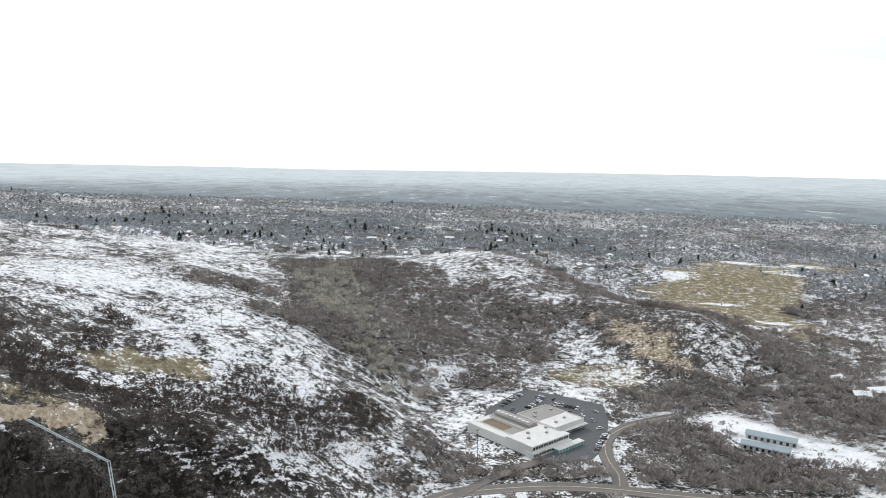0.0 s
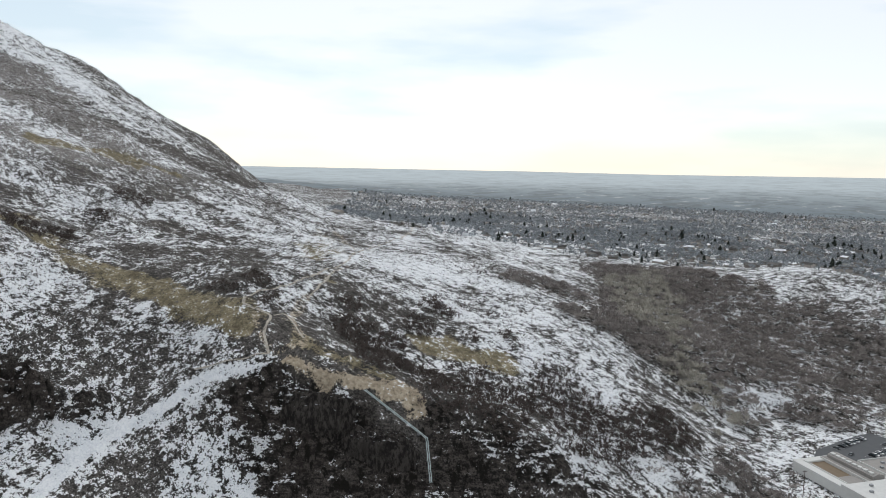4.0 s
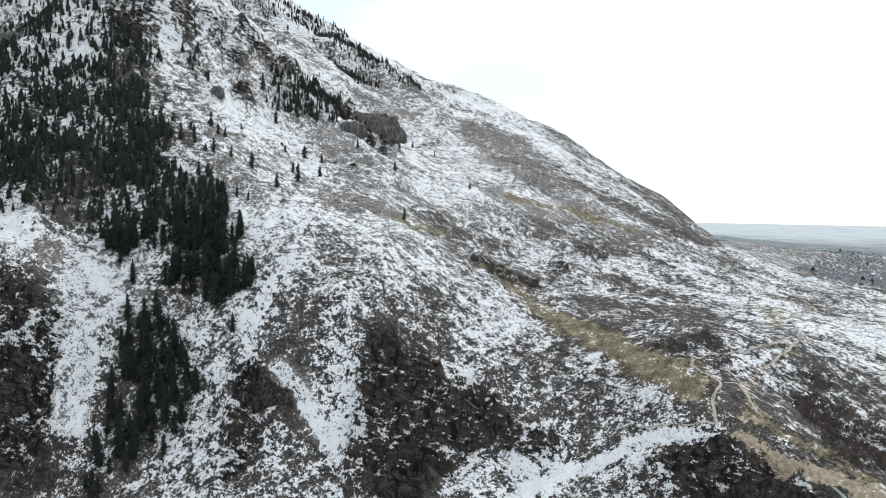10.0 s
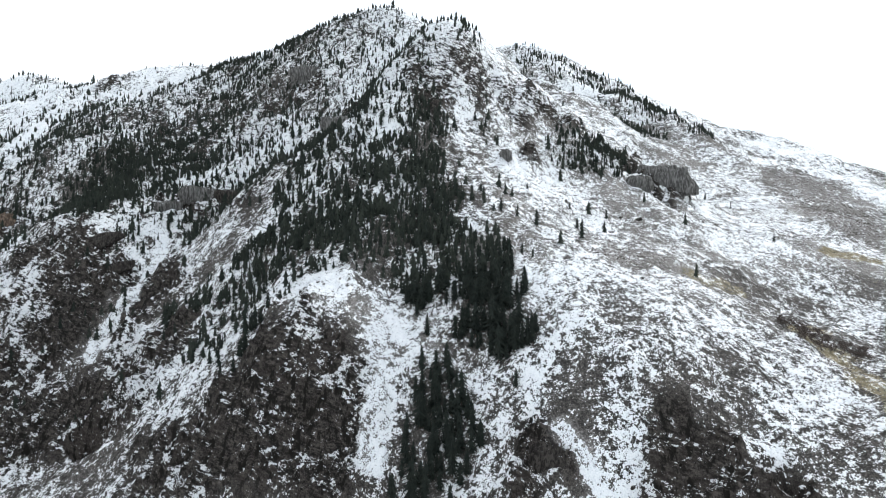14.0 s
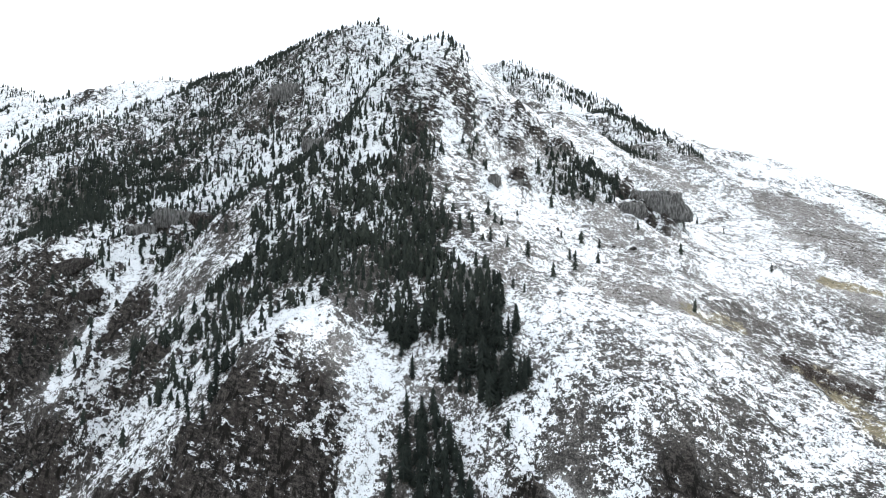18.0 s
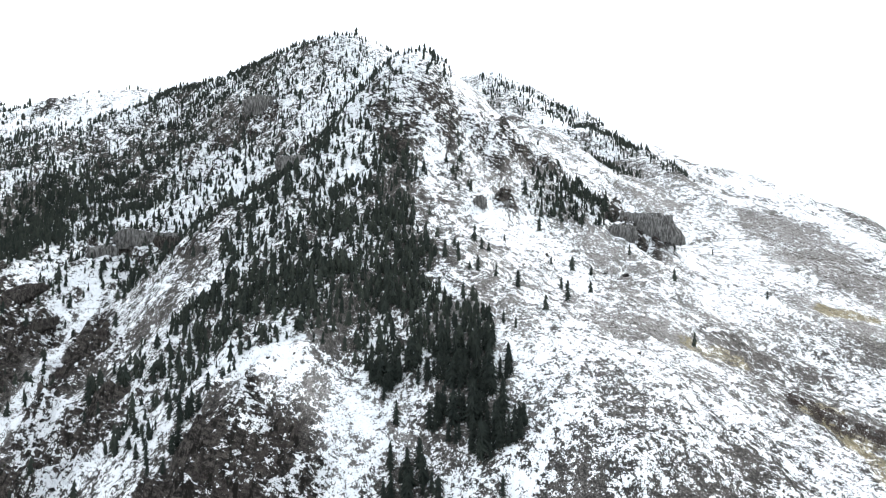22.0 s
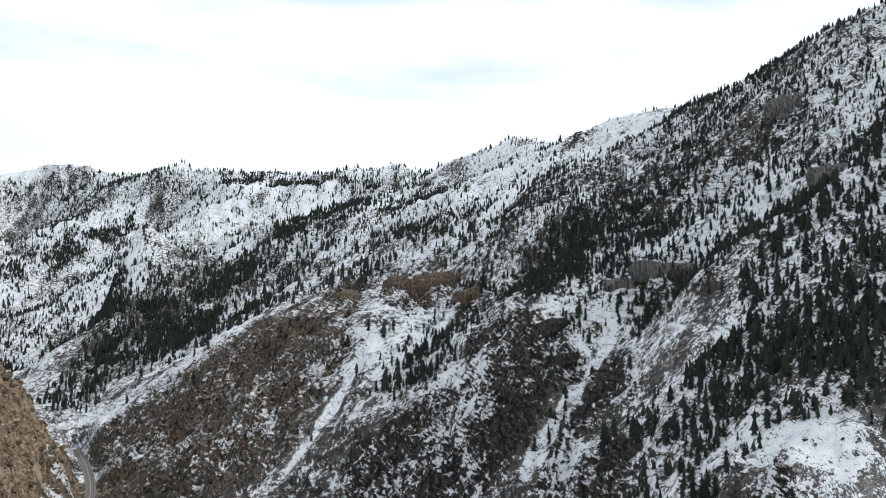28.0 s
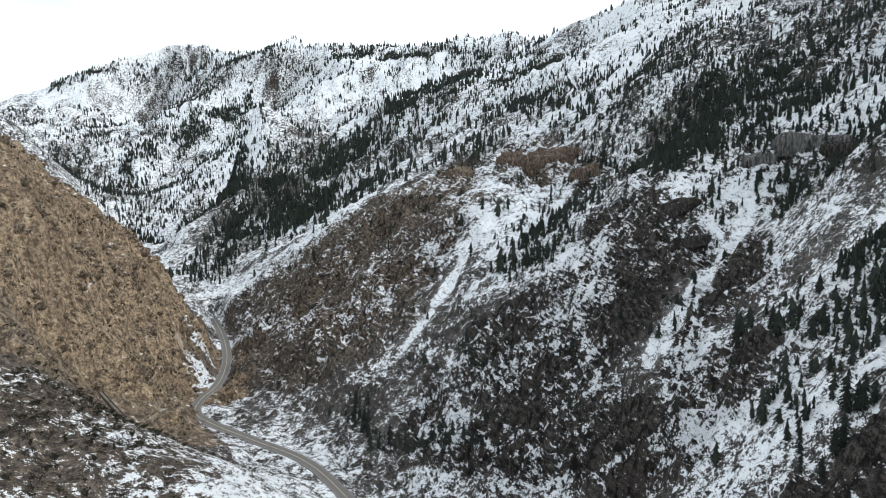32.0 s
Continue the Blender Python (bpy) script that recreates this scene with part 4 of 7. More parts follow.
def covers(x, y, z):
    """Snow, rock, grass, dirt, tan, ochre and brush shares, each 0 to 1."""
    far = np.hypot(x, y)
    n = fractal(x, y, 120, 5, 51, 0.6)
    near_plain = (z < 24) & (far < 1100)
    rock = rockiness(x, y)
    high = np.clip((z - 280) / 150, 0, 1)
    rock = np.maximum(rock, high * np.clip(0.05 + 0.7 * ridged(x, y, 110, 4, 61), 0, 0.7))
    rock = np.maximum(rock, 0.4 * np.clip(fractal(x, y, 90, 4, 63, 0.6) * 1.6 - 0.5, 0, 1) * (z > 60) * (y < 40))
    grass = np.maximum(0.55 * patch(x, y, *GRASS_A, rim=1.0), 0.8 * patch(x, y, *GRASS_B, rim=1.15))
    grass = np.maximum.reduce([grass, strip(x, y, 9, SPUR_GRASS, 0.6), 0.8 * strip(x, y, 10, HIGH_GRASS, 0.6), 0.22 * patch(x, y, *BROWN, rim=1.1)])
    grass = np.maximum(grass, 0.25 * patch(x, y, (-330, 400, 70), (-360, 480, 60), (-560, 480, 80), (-640, 560, 80), (-420, 600, 80), (-240, -330, 30)))
    field = field_share(x, y)
    grass = np.maximum(grass, field)
    snow = 0.49 + 0.17 * high + 0.04 * (y < 40) * (z > 100) + 0.22 * n + 0.24 * fractal(x, y, 30, 3, 53, 0.6)
    snow = snow + 0.10 * patch(x, y, *SNOW_A, rim=1.2) + 0.08 * patch(x, y, *SNOW_B, rim=1.2) + 0.25 * patch(x, y, *SNOW_C, rim=1.2)
    snow = snow + 0.10 * patch(x, y, (-250, 480, 120), (-700, 160, 70), (-740, 220, 70), (-480, 150, 60), (-1100, 780, 120), (-1250, 820, 120), (-1300, -700, 250), (-1500, -700, 260), (-1700, -1300, 400), (-1600, -2000, 500), (-1500, 600, 150))
    snow = np.where(field > 0.3, 0.08 + 0.9 * np.clip((fractal(x * 0.7, y * 0.6, 30, 3, 55) + 0.25 * np.clip((y - 1050) / 150, -1, 1) - 0.55) / 0.06, 0, 1), snow)
    snow = snow - np.where(y < 60, 0.02, 0.08) * (1 - 0.7 * high) * rock - 0.28 * grass * (field < 0.3)
    crags = np.maximum.reduce([area(x, y, outline) for outline in (ROCK_SLABS, ROCK_STEPS, ROCK_KNOLL, ROCK_BROW, ROCK_TOOTH, ROCK_PIPE)])
    snow = snow + 0.05 * crags - 0.10 * area(x, y, ROCK_SLABS) - 0.10 * patch(x, y, (-610, -420, 50), (-560, -420, 40), (-650, -460, 40)) - 0.16 * area(x, y, ROCK_PIPE) + 0.12 * area(x, y, ROCK_STEPS) - 0.12 * area(x, y, ROCK_BROW) - 0.17 * area(x, y, ROCK_SPUR, 20) - 0.14 * patch(x, y, (-520, -540, 50), (-490, -580, 40), (-560, -600, 50)) + 0.17 * area(x, y, ROCK_FOOT, 12) - 0.03 * area(x, y, DARK_SLOPE, 20) - 0.10 * patch(x, y, (-480, -165, 45), (-450, -130, 30)) - 0.10 * patch(x, y, (-690, -500, 60), (-630, -450, 50), (-640, -385, 40)) + 0.08 * patch(x, y, (-580, -270, 40)) - 0.07 * patch(x, y, (-400, 200, 60), (-440, 290, 60))
    snow = snow - 0.34 * patch(x, y, (-860, 900, 80), (-770, 860, 60), (-950, 905, 70), (-700, 770, 50), (-640, 660, 50)) - 0.05 * patch(x, y, (-262, 215, 40), (-290, 165, 40), (-330, 230, 40), rim=1.1)
    snow = snow + 0.14 * np.maximum(area(x, y, SNOW_APRON), area(x, y, SNOW_SHOULDER, 20))
    grass = np.maximum.reduce([grass, 0.62 * area(x, y, GRASS_BENCH, 12), 0.75 * area(x, y, GRASS_HIGH, 8), 0.8 * area(x, y, GRASS_MEADOW, 12), 0.6 * area(x, y, OLIVE_BROW, 6), 0.9 * area(x, y, TAN_MEADOW, 8), 0.3 * area(x, y, DARK_SLOPE, 20)])
    snow = snow - 0.22 * np.maximum.reduce([area(x, y, GRASS_BENCH, 12), area(x, y, GRASS_HIGH, 8), area(x, y, OLIVE_BROW, 6), 1.6 * area(x, y, TAN_MEADOW, 8)]) - 0.12 * np.maximum.reduce([area(x, y, WOOD_MAIN, 9), area(x, y, WOOD_LEFT, 14), area(x, y, WOOD_GULLY, 5), 0.7 * area(x, y, WOOD_UPPER, 14), 0.7 * area(x, y, WOOD_DARKRIB, 40)]) + 0.2 * area(x, y, HIGH_SNOW, 10) - 0.26 * area(x, y, HIGH_BRUSH, 20)
    tanhill = np.clip((patch(x, y, *CRAGS_TAN, rim=1.2) - 0.05) / 0.5, 0, 1)
    tanhill = tanhill * (1 - patch(x, y, (-488, -645, 24), (-505, -672, 20)))
    tanhill = np.maximum(tanhill, 0.8 * (x > -420) * (y < -470) * (y > -1500) * (x < 0))
    rock = np.maximum(rock, tanhill)
    snow = snow - 0.6 * tanhill
    warm = patch(x, y, (-640, -620, 90), (-720, -680, 110), (-780, -720, 100), (-620, -540, 60), (-860, -600, 90), (-570, -640, 50))
    snow = snow - 0.06 * warm - 0.06 * patch(x, y, (-600, -300, 120), (-640, -420, 100), (-1000, 960, 120), (-860, 880, 80), (-700, 760, 60), (-600, 600, 120), (-560, 420, 90))
    snow = snow - 0.27 * patch(x, y, (-270, -410, 100), (-260, -460, 120), (-270, -340, 50)) + 0.10 * patch(x, y, (-340, -325, 22), (-300, -460, 14), (-285, -445, 12)) - 0.16 * patch(x, y, *BROWN, rim=1.25) - 0.12 * patch(x, y, *BRUSH_LOW, rim=1.3) - 0.14 * patch(x, y, *CLIFF_LOW, rim=1.3) - 0.08 * patch(x, y, *LESS_SNOW, rim=1.2) - 0.05 * patch(x, y, *LESS_B, rim=1.3) - 0.06 * patch(x, y, *WARM_SPUR, rim=1.3) + 0.12 * patch(x, y, *SNOWFIELD, rim=1.2) - 0.04 * (x > -420) * (y > 280)
    mound, cut, clearing, yard = area(x, y, MOUND, 8), area(x, y, OCHRE_CUT, 6), area(x, y, CLEARING, 10), area(x, y, YARD, 8)
    snow = snow - 0.12 * mound - 0.5 * cut + 0.12 * clearing + 0.30 * yard + 0.06 * area(x, y, KNOB, 12) + 0.12 * patch(x, y, (-410, 45, 36))
    grass = np.maximum(grass, 0.8 * clearing * (fractal(x, y, 40, 3, 113) > 0.1))
    snow = snow - 0.25 * clearing * (fractal(x, y, 40, 3, 113) > 0.1)
    ochre = patch(x, y, (-880, -480, 40), (-935, -570, 44), (-570, -670, 40), (-600, -720, 40)) + 0.2 * warm + 0.75 * area(x, y, ROCK_SPUR, 20)
    near_side = patch(x, y, (-290, -410, 95), (-250, -350, 70), (-320, -350, 50), (-240, -440, 80), rim=1.2) * (1 - tanhill)
    rock = np.maximum(rock, 0.75 * near_side)
    tan = tanhill + 0.25 * mound + 0.36 * near_side
    dirt = np.maximum(0.75 * area(x, y, BROW, 5), 0.5 * cut)
    snow = snow - 0.5 * dirt
    for path in (TRACK_A, TRACK_B, TRACK_C):
        dirt = np.maximum(dirt, 0.45 * strip(x, y, 4.2, path))
    dirt = np.maximum(dirt, patch(x, y, (-478, -655, 11), (-510, -680, 12)))
    snow = snow - 0.3 * dirt + 0.35 * strip(x, y, 3.5, TRACK_A) + 0.6 * patch(x, y, (-488, -645, 26), (-505, -672, 22), (-470, -622, 14))
    for path, wide in ((CHUTE, 7.0), (CHUTE_B, 6.0), (CHUTE_C, 5.0), (CHUTE_D, 6.0), (CHUTE_E, 8.0), (CHUTE_F, 6.0), (TRAIL, 3.4)):
        s = strip(x, y, wide, path)
        snow, rock = np.maximum(snow, snow + s * ((1.0 if path is TRAIL else 0.85) + 0.1 * n - snow)), rock * (1 - 0.9 * s)
    dark = np.maximum.reduce([area(x, y, BOWL_THICKET, 10), patch(x, y, *WOODS_BOWL, rim=1.1), patch(x, y, *WOODS_RIVER, rim=1.1), patch(x, y, *SCRUB_DARK, rim=1.1), 0.8 * patch(x, y, *SCRUB_BENCH, rim=1.1), 0.8 * np.clip((x - 100) / 60, 0, 1) * (y < 720) * (1 - np.maximum(patch(x, y, *SNOW_B, rim=1.2), patch(x, y, *GRASS_B)))])
    snow = snow - 0.15 * dark * (snow < 0.8)
    snow = snow + 0.03 * near_plain * (field < 0.3)
    town = np.clip((far - 950) / 250, 0, 1) * (z < 175) * (y > 500) * (field < 0.2)
    snow = snow + town * (0.28 + 0.20 * np.clip((1350 - far) / 250, 0, 1) + 0.14 * n - snow)
    brush = np.clip((-400 - x) / 60, 0, 1) * np.clip((y - 70) / 50, 0, 1) * np.clip((640 - y) / 80, 0, 1) * np.clip((z - 120) / 50, 0, 1) * np.clip(0.9 + 0.7 * fractal(x, y, 60, 3, 117), 0, 1)
    brush = np.maximum.reduce([brush * (1 - 0.7 * area(x, y, DARK_SLOPE, 20)), area(x, y, SNOW_APRON), area(x, y, SCRUB_SHELF, 8), area(x, y, HIGH_BRUSH, 20)] + [strip(x, y, 8, chute) for chute in (CHUTE, CHUTE_B, CHUTE_C, CHUTE_D, CHUTE_E, CHUTE_F)])
    snow = snow - 0.06 * brush * (y > 70)
    return [np.clip(v, 0, 1) for v in (snow, rock, grass, dirt, tan, ochre, brush)]


shares = covers(GX, GY, GZ)
one = np.ones(len(GX))
for attr_name, four in (("cover", (*shares[:3], shares[6])), ("soil", (*shares[3:6], one))):
    layer = ground.data.color_attributes.new(attr_name, "FLOAT_COLOR", "POINT")
    layer.data.foreach_set("color", np.stack(four, -1).astype(np.float32).ravel())

# the far country beyond 2.5 km: town, plain and low rise under painted haze
far_turn = np.radians(np.arange(-50, 66, 1.0))
far_out = np.array([2450, 2600, 2800, 3050, 3350, 3700, 4100, 4500, 4800], float)
FT, FR = np.meshgrid(far_turn, far_out)
FX, FY = (-FR * np.sin(FT)).ravel(), (FR * np.cos(FT)).ravel()
FZ = np.maximum(height(FX, FY), base_height(FX, FY)) + np.interp(FR.ravel(), (2450, 2600, 4800), (-14, 9, 14))
FZ = np.maximum(FZ, np.interp(FR.ravel(), (4100, 4500, 4800), (-50, 90, 148)))
FZ += (FR.ravel() > 4700) * (4 * np.sin(FX / 900) + 8 * (FX < -700) * np.clip((-700 - FX) / 900, 0, 1))
far_n = len(far_turn)
fi, fj = np.meshgrid(np.arange(len(far_out) - 1), np.arange(far_n - 1), indexing="ij")
far_quads = np.stack([fi * far_n + fj, fi * far_n + fj + 1, (fi + 1) * far_n + fj + 1, (fi + 1) * far_n + fj], -1).reshape(-1, 4)
m, t, b = material("hazy_distance", 1.0)
pos = node(t, "ShaderNodeNewGeometry").outputs["Position"]
flat = t.nodes.new("ShaderNodeVectorMath")
flat.operation = "MULTIPLY"
flat.inputs[1].default_value = (1.0, 1.0, 0.0)
t.links.new(pos, flat.inputs[0])
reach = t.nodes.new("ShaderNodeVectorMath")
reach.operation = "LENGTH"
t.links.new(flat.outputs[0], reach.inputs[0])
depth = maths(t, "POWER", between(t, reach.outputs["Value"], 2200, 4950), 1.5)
drawn = t.nodes.new("ShaderNodeMapping")
drawn.inputs["Scale"].default_value = (1.0, 0.35, 26.0)
t.links.new(pos, drawn.inputs["Vector"])
groves, roofs = noise_tex(t, 110, 6, 0.7, drawn.outputs["Vector"]), noise_tex(t, 80, 6, 0.75, drawn.outputs["Vector"])
# haze is painted as colour, paler with distance, and given off as glow
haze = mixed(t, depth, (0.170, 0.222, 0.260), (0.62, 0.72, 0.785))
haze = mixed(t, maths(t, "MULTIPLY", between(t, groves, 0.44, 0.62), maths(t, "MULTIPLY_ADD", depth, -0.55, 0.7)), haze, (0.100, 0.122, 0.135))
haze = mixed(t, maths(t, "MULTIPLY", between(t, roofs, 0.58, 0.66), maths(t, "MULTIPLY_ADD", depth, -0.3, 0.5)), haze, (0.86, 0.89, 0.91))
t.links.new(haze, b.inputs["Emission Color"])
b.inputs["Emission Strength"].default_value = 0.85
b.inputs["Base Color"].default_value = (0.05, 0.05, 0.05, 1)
tagged(sheet("backdrop", np.stack([FX, FY, FZ], -1), far_quads, m), "pale blue-grey far town and plain with painted, glowing horizon haze", "backdrop", kind="structure")

# ---- crags: jointed blocks of rock standing out of the slopes ----


def clear_of_works(x, y):
    """1 where plants may stand: off the roads, the parking lot and the yards."""
    ok = np.ones(len(x))
    for road, half in ((CANYON_ROAD, 8), (SIDE_ROAD, 7)):
        ok *= along(x, y, road)[0] > half
    ok *= ~((np.abs(x - 72) < 50) & (np.abs(y - 463) < 66))
    ok *= np.hypot(x - 210, y - 430) > 24
    return ok * (along(x, y, TRAIL)[0] > 3)


def block_shape(around, rings, seed, rough=0.22, boxy=0.45, jointed=0.0):
    """A lumpy jointed block within a cube of two metres."""
    r = np.random.default_rng(seed)
    off = r.uniform(0, 50, 3)
    pts, quads = [], []

    def power(v, e):
        return math.copysign(abs(v) ** e, v)

    for i in range(rings + 1):
        p = -math.pi / 2 + math.pi * i / rings
        for j in range(around):
            a = 2 * math.pi * j / around
            v = Vector((power(math.cos(p), boxy) * power(math.cos(a), boxy), power(math.cos(p), boxy) * power(math.sin(a), boxy), power(math.sin(p), boxy)))
            n = noise.noise(Vector((v.x * 1.3 + off[0], v.y * 1.3 + off[1], v.z * 0.7 + off[2]))) + 0.6 * noise.noise(Vector((v.x * 4 + off[1], v.y * 4 + off[2], v.z * 1.2)))
            # upright joints bite in as narrow clefts, level ones as steps
            bite = abs(noise.noise(Vector((v.x * 3.6 + off[2], v.y * 3.6 + off[0], v.z * 0.5)))) + 0.5 * abs(noise.noise(Vector((v.x * 9, v.y * 9 + off[1], v.z * 1.6)))) + 0.35 * abs(noise.noise(Vector((v.x, v.y, v.z * 7 + off[0]))))
            pts.append(tuple(v * (1 + rough * n + jointed * (bite - 0.4))))
    for i in range(rings):
        for j in range(around):
            k = (j + 1) % around
            quads.append((i * around + j, i * around + k, (i + 1) * around + k, (i + 1) * around + j))
    return np.array(pts), np.array(quads)


def crag(x, y, wide, deep, tall, mat, seed, label, sink=0.45, lean=0.0, roll=0.0, turn=None):
    pts, quads = block_shape(84, 26, seed, 0.28, 0.72, 0.26)
    ob = sheet("rock_outcrop", pts * (wide / 2, deep / 2, tall / 2), quads, mat)
    face = math.degrees(math.atan2(-y, -100 - x)) + 90 if turn is None else turn
    ob.matrix_basis = pose(x, y, ground_at(x, y) + tall * (0.5 - sink), lean, roll, face)
    return tagged(ob, label, "rock outcrop")


crag(-702, 292, 72, 18, 32, GREYCLIFF, 3, "broad grey cliff with upright grooves above snowy scrub", 0.6)
crag(-672, 262, 26, 12, 16, GREYCLIFF, 4, "low grey cliff shoulder beside a stand of conifers", 0.6)
crag(-651, 125, 12, 9, 11, GREYCLIFF, 5, "small grey rock tooth on a snow slope", 0.55)
crag(-669, 152, 14, 9, 12, GREYCLIFF, 6, "small pointed grey rock on a snow slope", 0.55)
crag(-789, -165, 30, 13, 15, GREYCLIFF, 7, "grey cliff band with snow on its ledge", 0.55)
crag(-783, -190, 34, 14, 19, GREYCLIFF, 27, "tall middle of a grey cliff band among conifers", 0.6)
crag(-776, -216, 26, 12, 13, GREYCLIFF, 28, "low end of a grey cliff band", 0.55, roll=-8)
crag(-724, -136, 36, 10, 14, CRAGSTONE, 8, "dark cliff band among conifers", 0.58)
crag(-703, -262, 46, 11, 13, CRAGSTONE, 9, "dark slab tilting down beside a snow chute", 0.55, roll=-22)
crag(-688, -236, 30, 9, 10, CRAGSTONE, 10, "rounded dark slab end over a snow chute", 0.5, roll=-18)
crag(-880, -490, 70, 26, 36, REDCLIFF, 11, "rust-brown crag capping a rocky spur", 0.58, roll=-12)
crag(-858, -432, 36, 18, 20, REDCLIFF, 12, "rust-brown rock shoulder below the crag", 0.58, roll=-20)
crag(-930, -590, 40, 20, 28, REDCLIFF, 13, "brown rock pillar on a spur crest", 0.58)
crag(-890, -648, 34, 18, 22, TANROCK, 14, "pale brown rock knob on a spur crest", 0.58)
crag(-735, -35, 34, 14, 20, GREYCLIFF, 15, "grey crag with snow ledges under the peak", 0.58)
crag(-948, -92, 44, 16, 26, GREYCLIFF, 16, "grey crag on the mountain face", 0.58)
crag(-365, 100, 24, 12, 22, CRAGSTONE, 19, "dark crag tooth above a snowy gully", 0.7)
crag(-190, 262, 34, 10, 22, CRAGSTONE, 23, "near-black cliff under a bare dirt brow", 0.6)
crag(-160, 268, 36, 10, 22, CRAGSTONE, 24, "near-black ribbed cliff below the pipe", 0.6)

rock_rng = np.random.default_rng(12)


def outcrops(name, n, bounds, chance, mat, low, high, label, flat=0.75):
    """Many small ledges and blocks as one object."""
    shapes = [block_shape(9, 6, s, 0.55, 0.8, 0.3) for s in (51, 52, 53, 54)]
    x, y = rock_rng.uniform(bounds[0], bounds[2], n), rock_rng.uniform(bounds[1], bounds[3], n)
    keep = rock_rng.uniform(0, 1, n) < chance(x, y) * clear_of_works(x, y)
    x, y = x[keep], y[keep]
    z, size = height(x, y), low + (high - low) * rock_rng.uniform(0, 1, len(x)) ** 2.2
    turn = rock_rng.normal(2.2, 0.5, len(x))
    vs, fs, base = [], [], 0
    for w, (p, f) in enumerate(shapes):
        idx = np.arange(w, len(x), 4)
        c, s, k = np.cos(turn[idx])[:, None], np.sin(turn[idx])[:, None], size[idx][:, None]
        px, py, pz = p[:, 0] * 1.4, p[:, 1] * 0.8, p[:, 2] * flat + p[:, 0] * 0.35 - 0.25
        vs.append(np.stack([x[idx][:, None] + k * (c * px - s * py), y[idx][:, None] + k * (s * px + c * py), z[idx][:, None] + k * pz], -1).reshape(-1, 3))
        fs.append((f[None] + (np.arange(len(idx)) * len(p))[:, None, None] + base).reshape(-1, 4))
        base += len(idx) * len(p)
    return tagged(sheet(name, np.concatenate(vs), np.concatenate(fs), mat, smooth=False), label, "rocks", kind="stuff")


def crag_share(x, y):
    tan_side = patch(x, y, *CRAGS_TAN, rim=1.2)
    return np.clip(rockiness(x, y) - tan_side, 0, 1)


outcrops("rock_ledges", 9000, (-760, -480, -130, 330), lambda x, y: 0.10 * crag_share(x, y), CRAGSTONE, 0.8, 2.8, "dark jointed rock ledges with snow caught on them")
outcrops("rock_ledges", 7000, (-1250, -760, -560, 330), lambda x, y: 0.08 * crag_share(x, y) * ((x < -760) | (y < -480)), CRAGSTONE, 1.0, 3.6, "weathered rock ledges high on the canyon wall")
outcrops("tan_ledges", 5000, (-560, -860, -180, -460), lambda x, y: 0.3 * patch(x, y, *CRAGS_TAN, rim=1.15), TANROCK, 1.2, 4.6, "tan rock ledges of a dry hillside")

# ---- woods ----
rng = np.random.default_rng(5)


def part(name, bm, mat, parent, label=""):
    """A bmesh as one mesh object under a thing or part."""
    me = bpy.data.meshes.new(name)
    bm.to_mesh(me)
    bm.free()
    me.materials.append(mat)
    ob = new(name, me)
    ob.parent = parent
    return tagged(ob, label) if label else ob


def mesh_of(name, pts, tri, mat):
    me = bpy.data.meshes.new(name)
    me.from_pydata([tuple(p) for p in pts], [], [tuple(int(i) for i in f) for f in tri])
    me.materials.append(mat)
    return me


def conifer_shape(tiers, spokes, seed, wide_at=0.17):
    """Crown of ragged drooping boughs round a mast, one metre high in all; points and triangles."""
    r = np.random.default_rng(seed)
    pts, tri = [], []
    full = r.uniform(0.5, 0.75)
    for k in range(tiers):
        u = k / tiers
        low, top = 0.06 + 0.86 * u, 0.06 + 0.86 * u + 1.9 / tiers
        wide = wide_at * min(1.0, 0.75 + 2.2 * u) * (1 - u) ** full * r.uniform(0.7, 1.2) + 0.012
        c = len(pts)
        lean = r.normal(0, 0.012, 2)
        pts.append((lean[0] * 0.5, lean[1] * 0.5, min(top, 1.0)))
        turn = r.uniform(0, 6.28)
        for j in range(spokes * 2):
            a = turn + math.pi * j / spokes + r.normal(0, 0.14)
            out = j % 2 == 0
            w = wide * (r.uniform(0.6, 1.4) if out else r.uniform(0.22, 0.5))
            pts.append((w * math.cos(a) + lean[0], w * math.sin(a) + lean[1], low + (r.normal(-0.01, 0.025) if out else 0.06)))
        for j in range(spokes * 2):
            tri.append((c, c + 1 + j, c + 1 + (j + 1) % (spokes * 2)))
    return np.array(pts), np.array(tri)


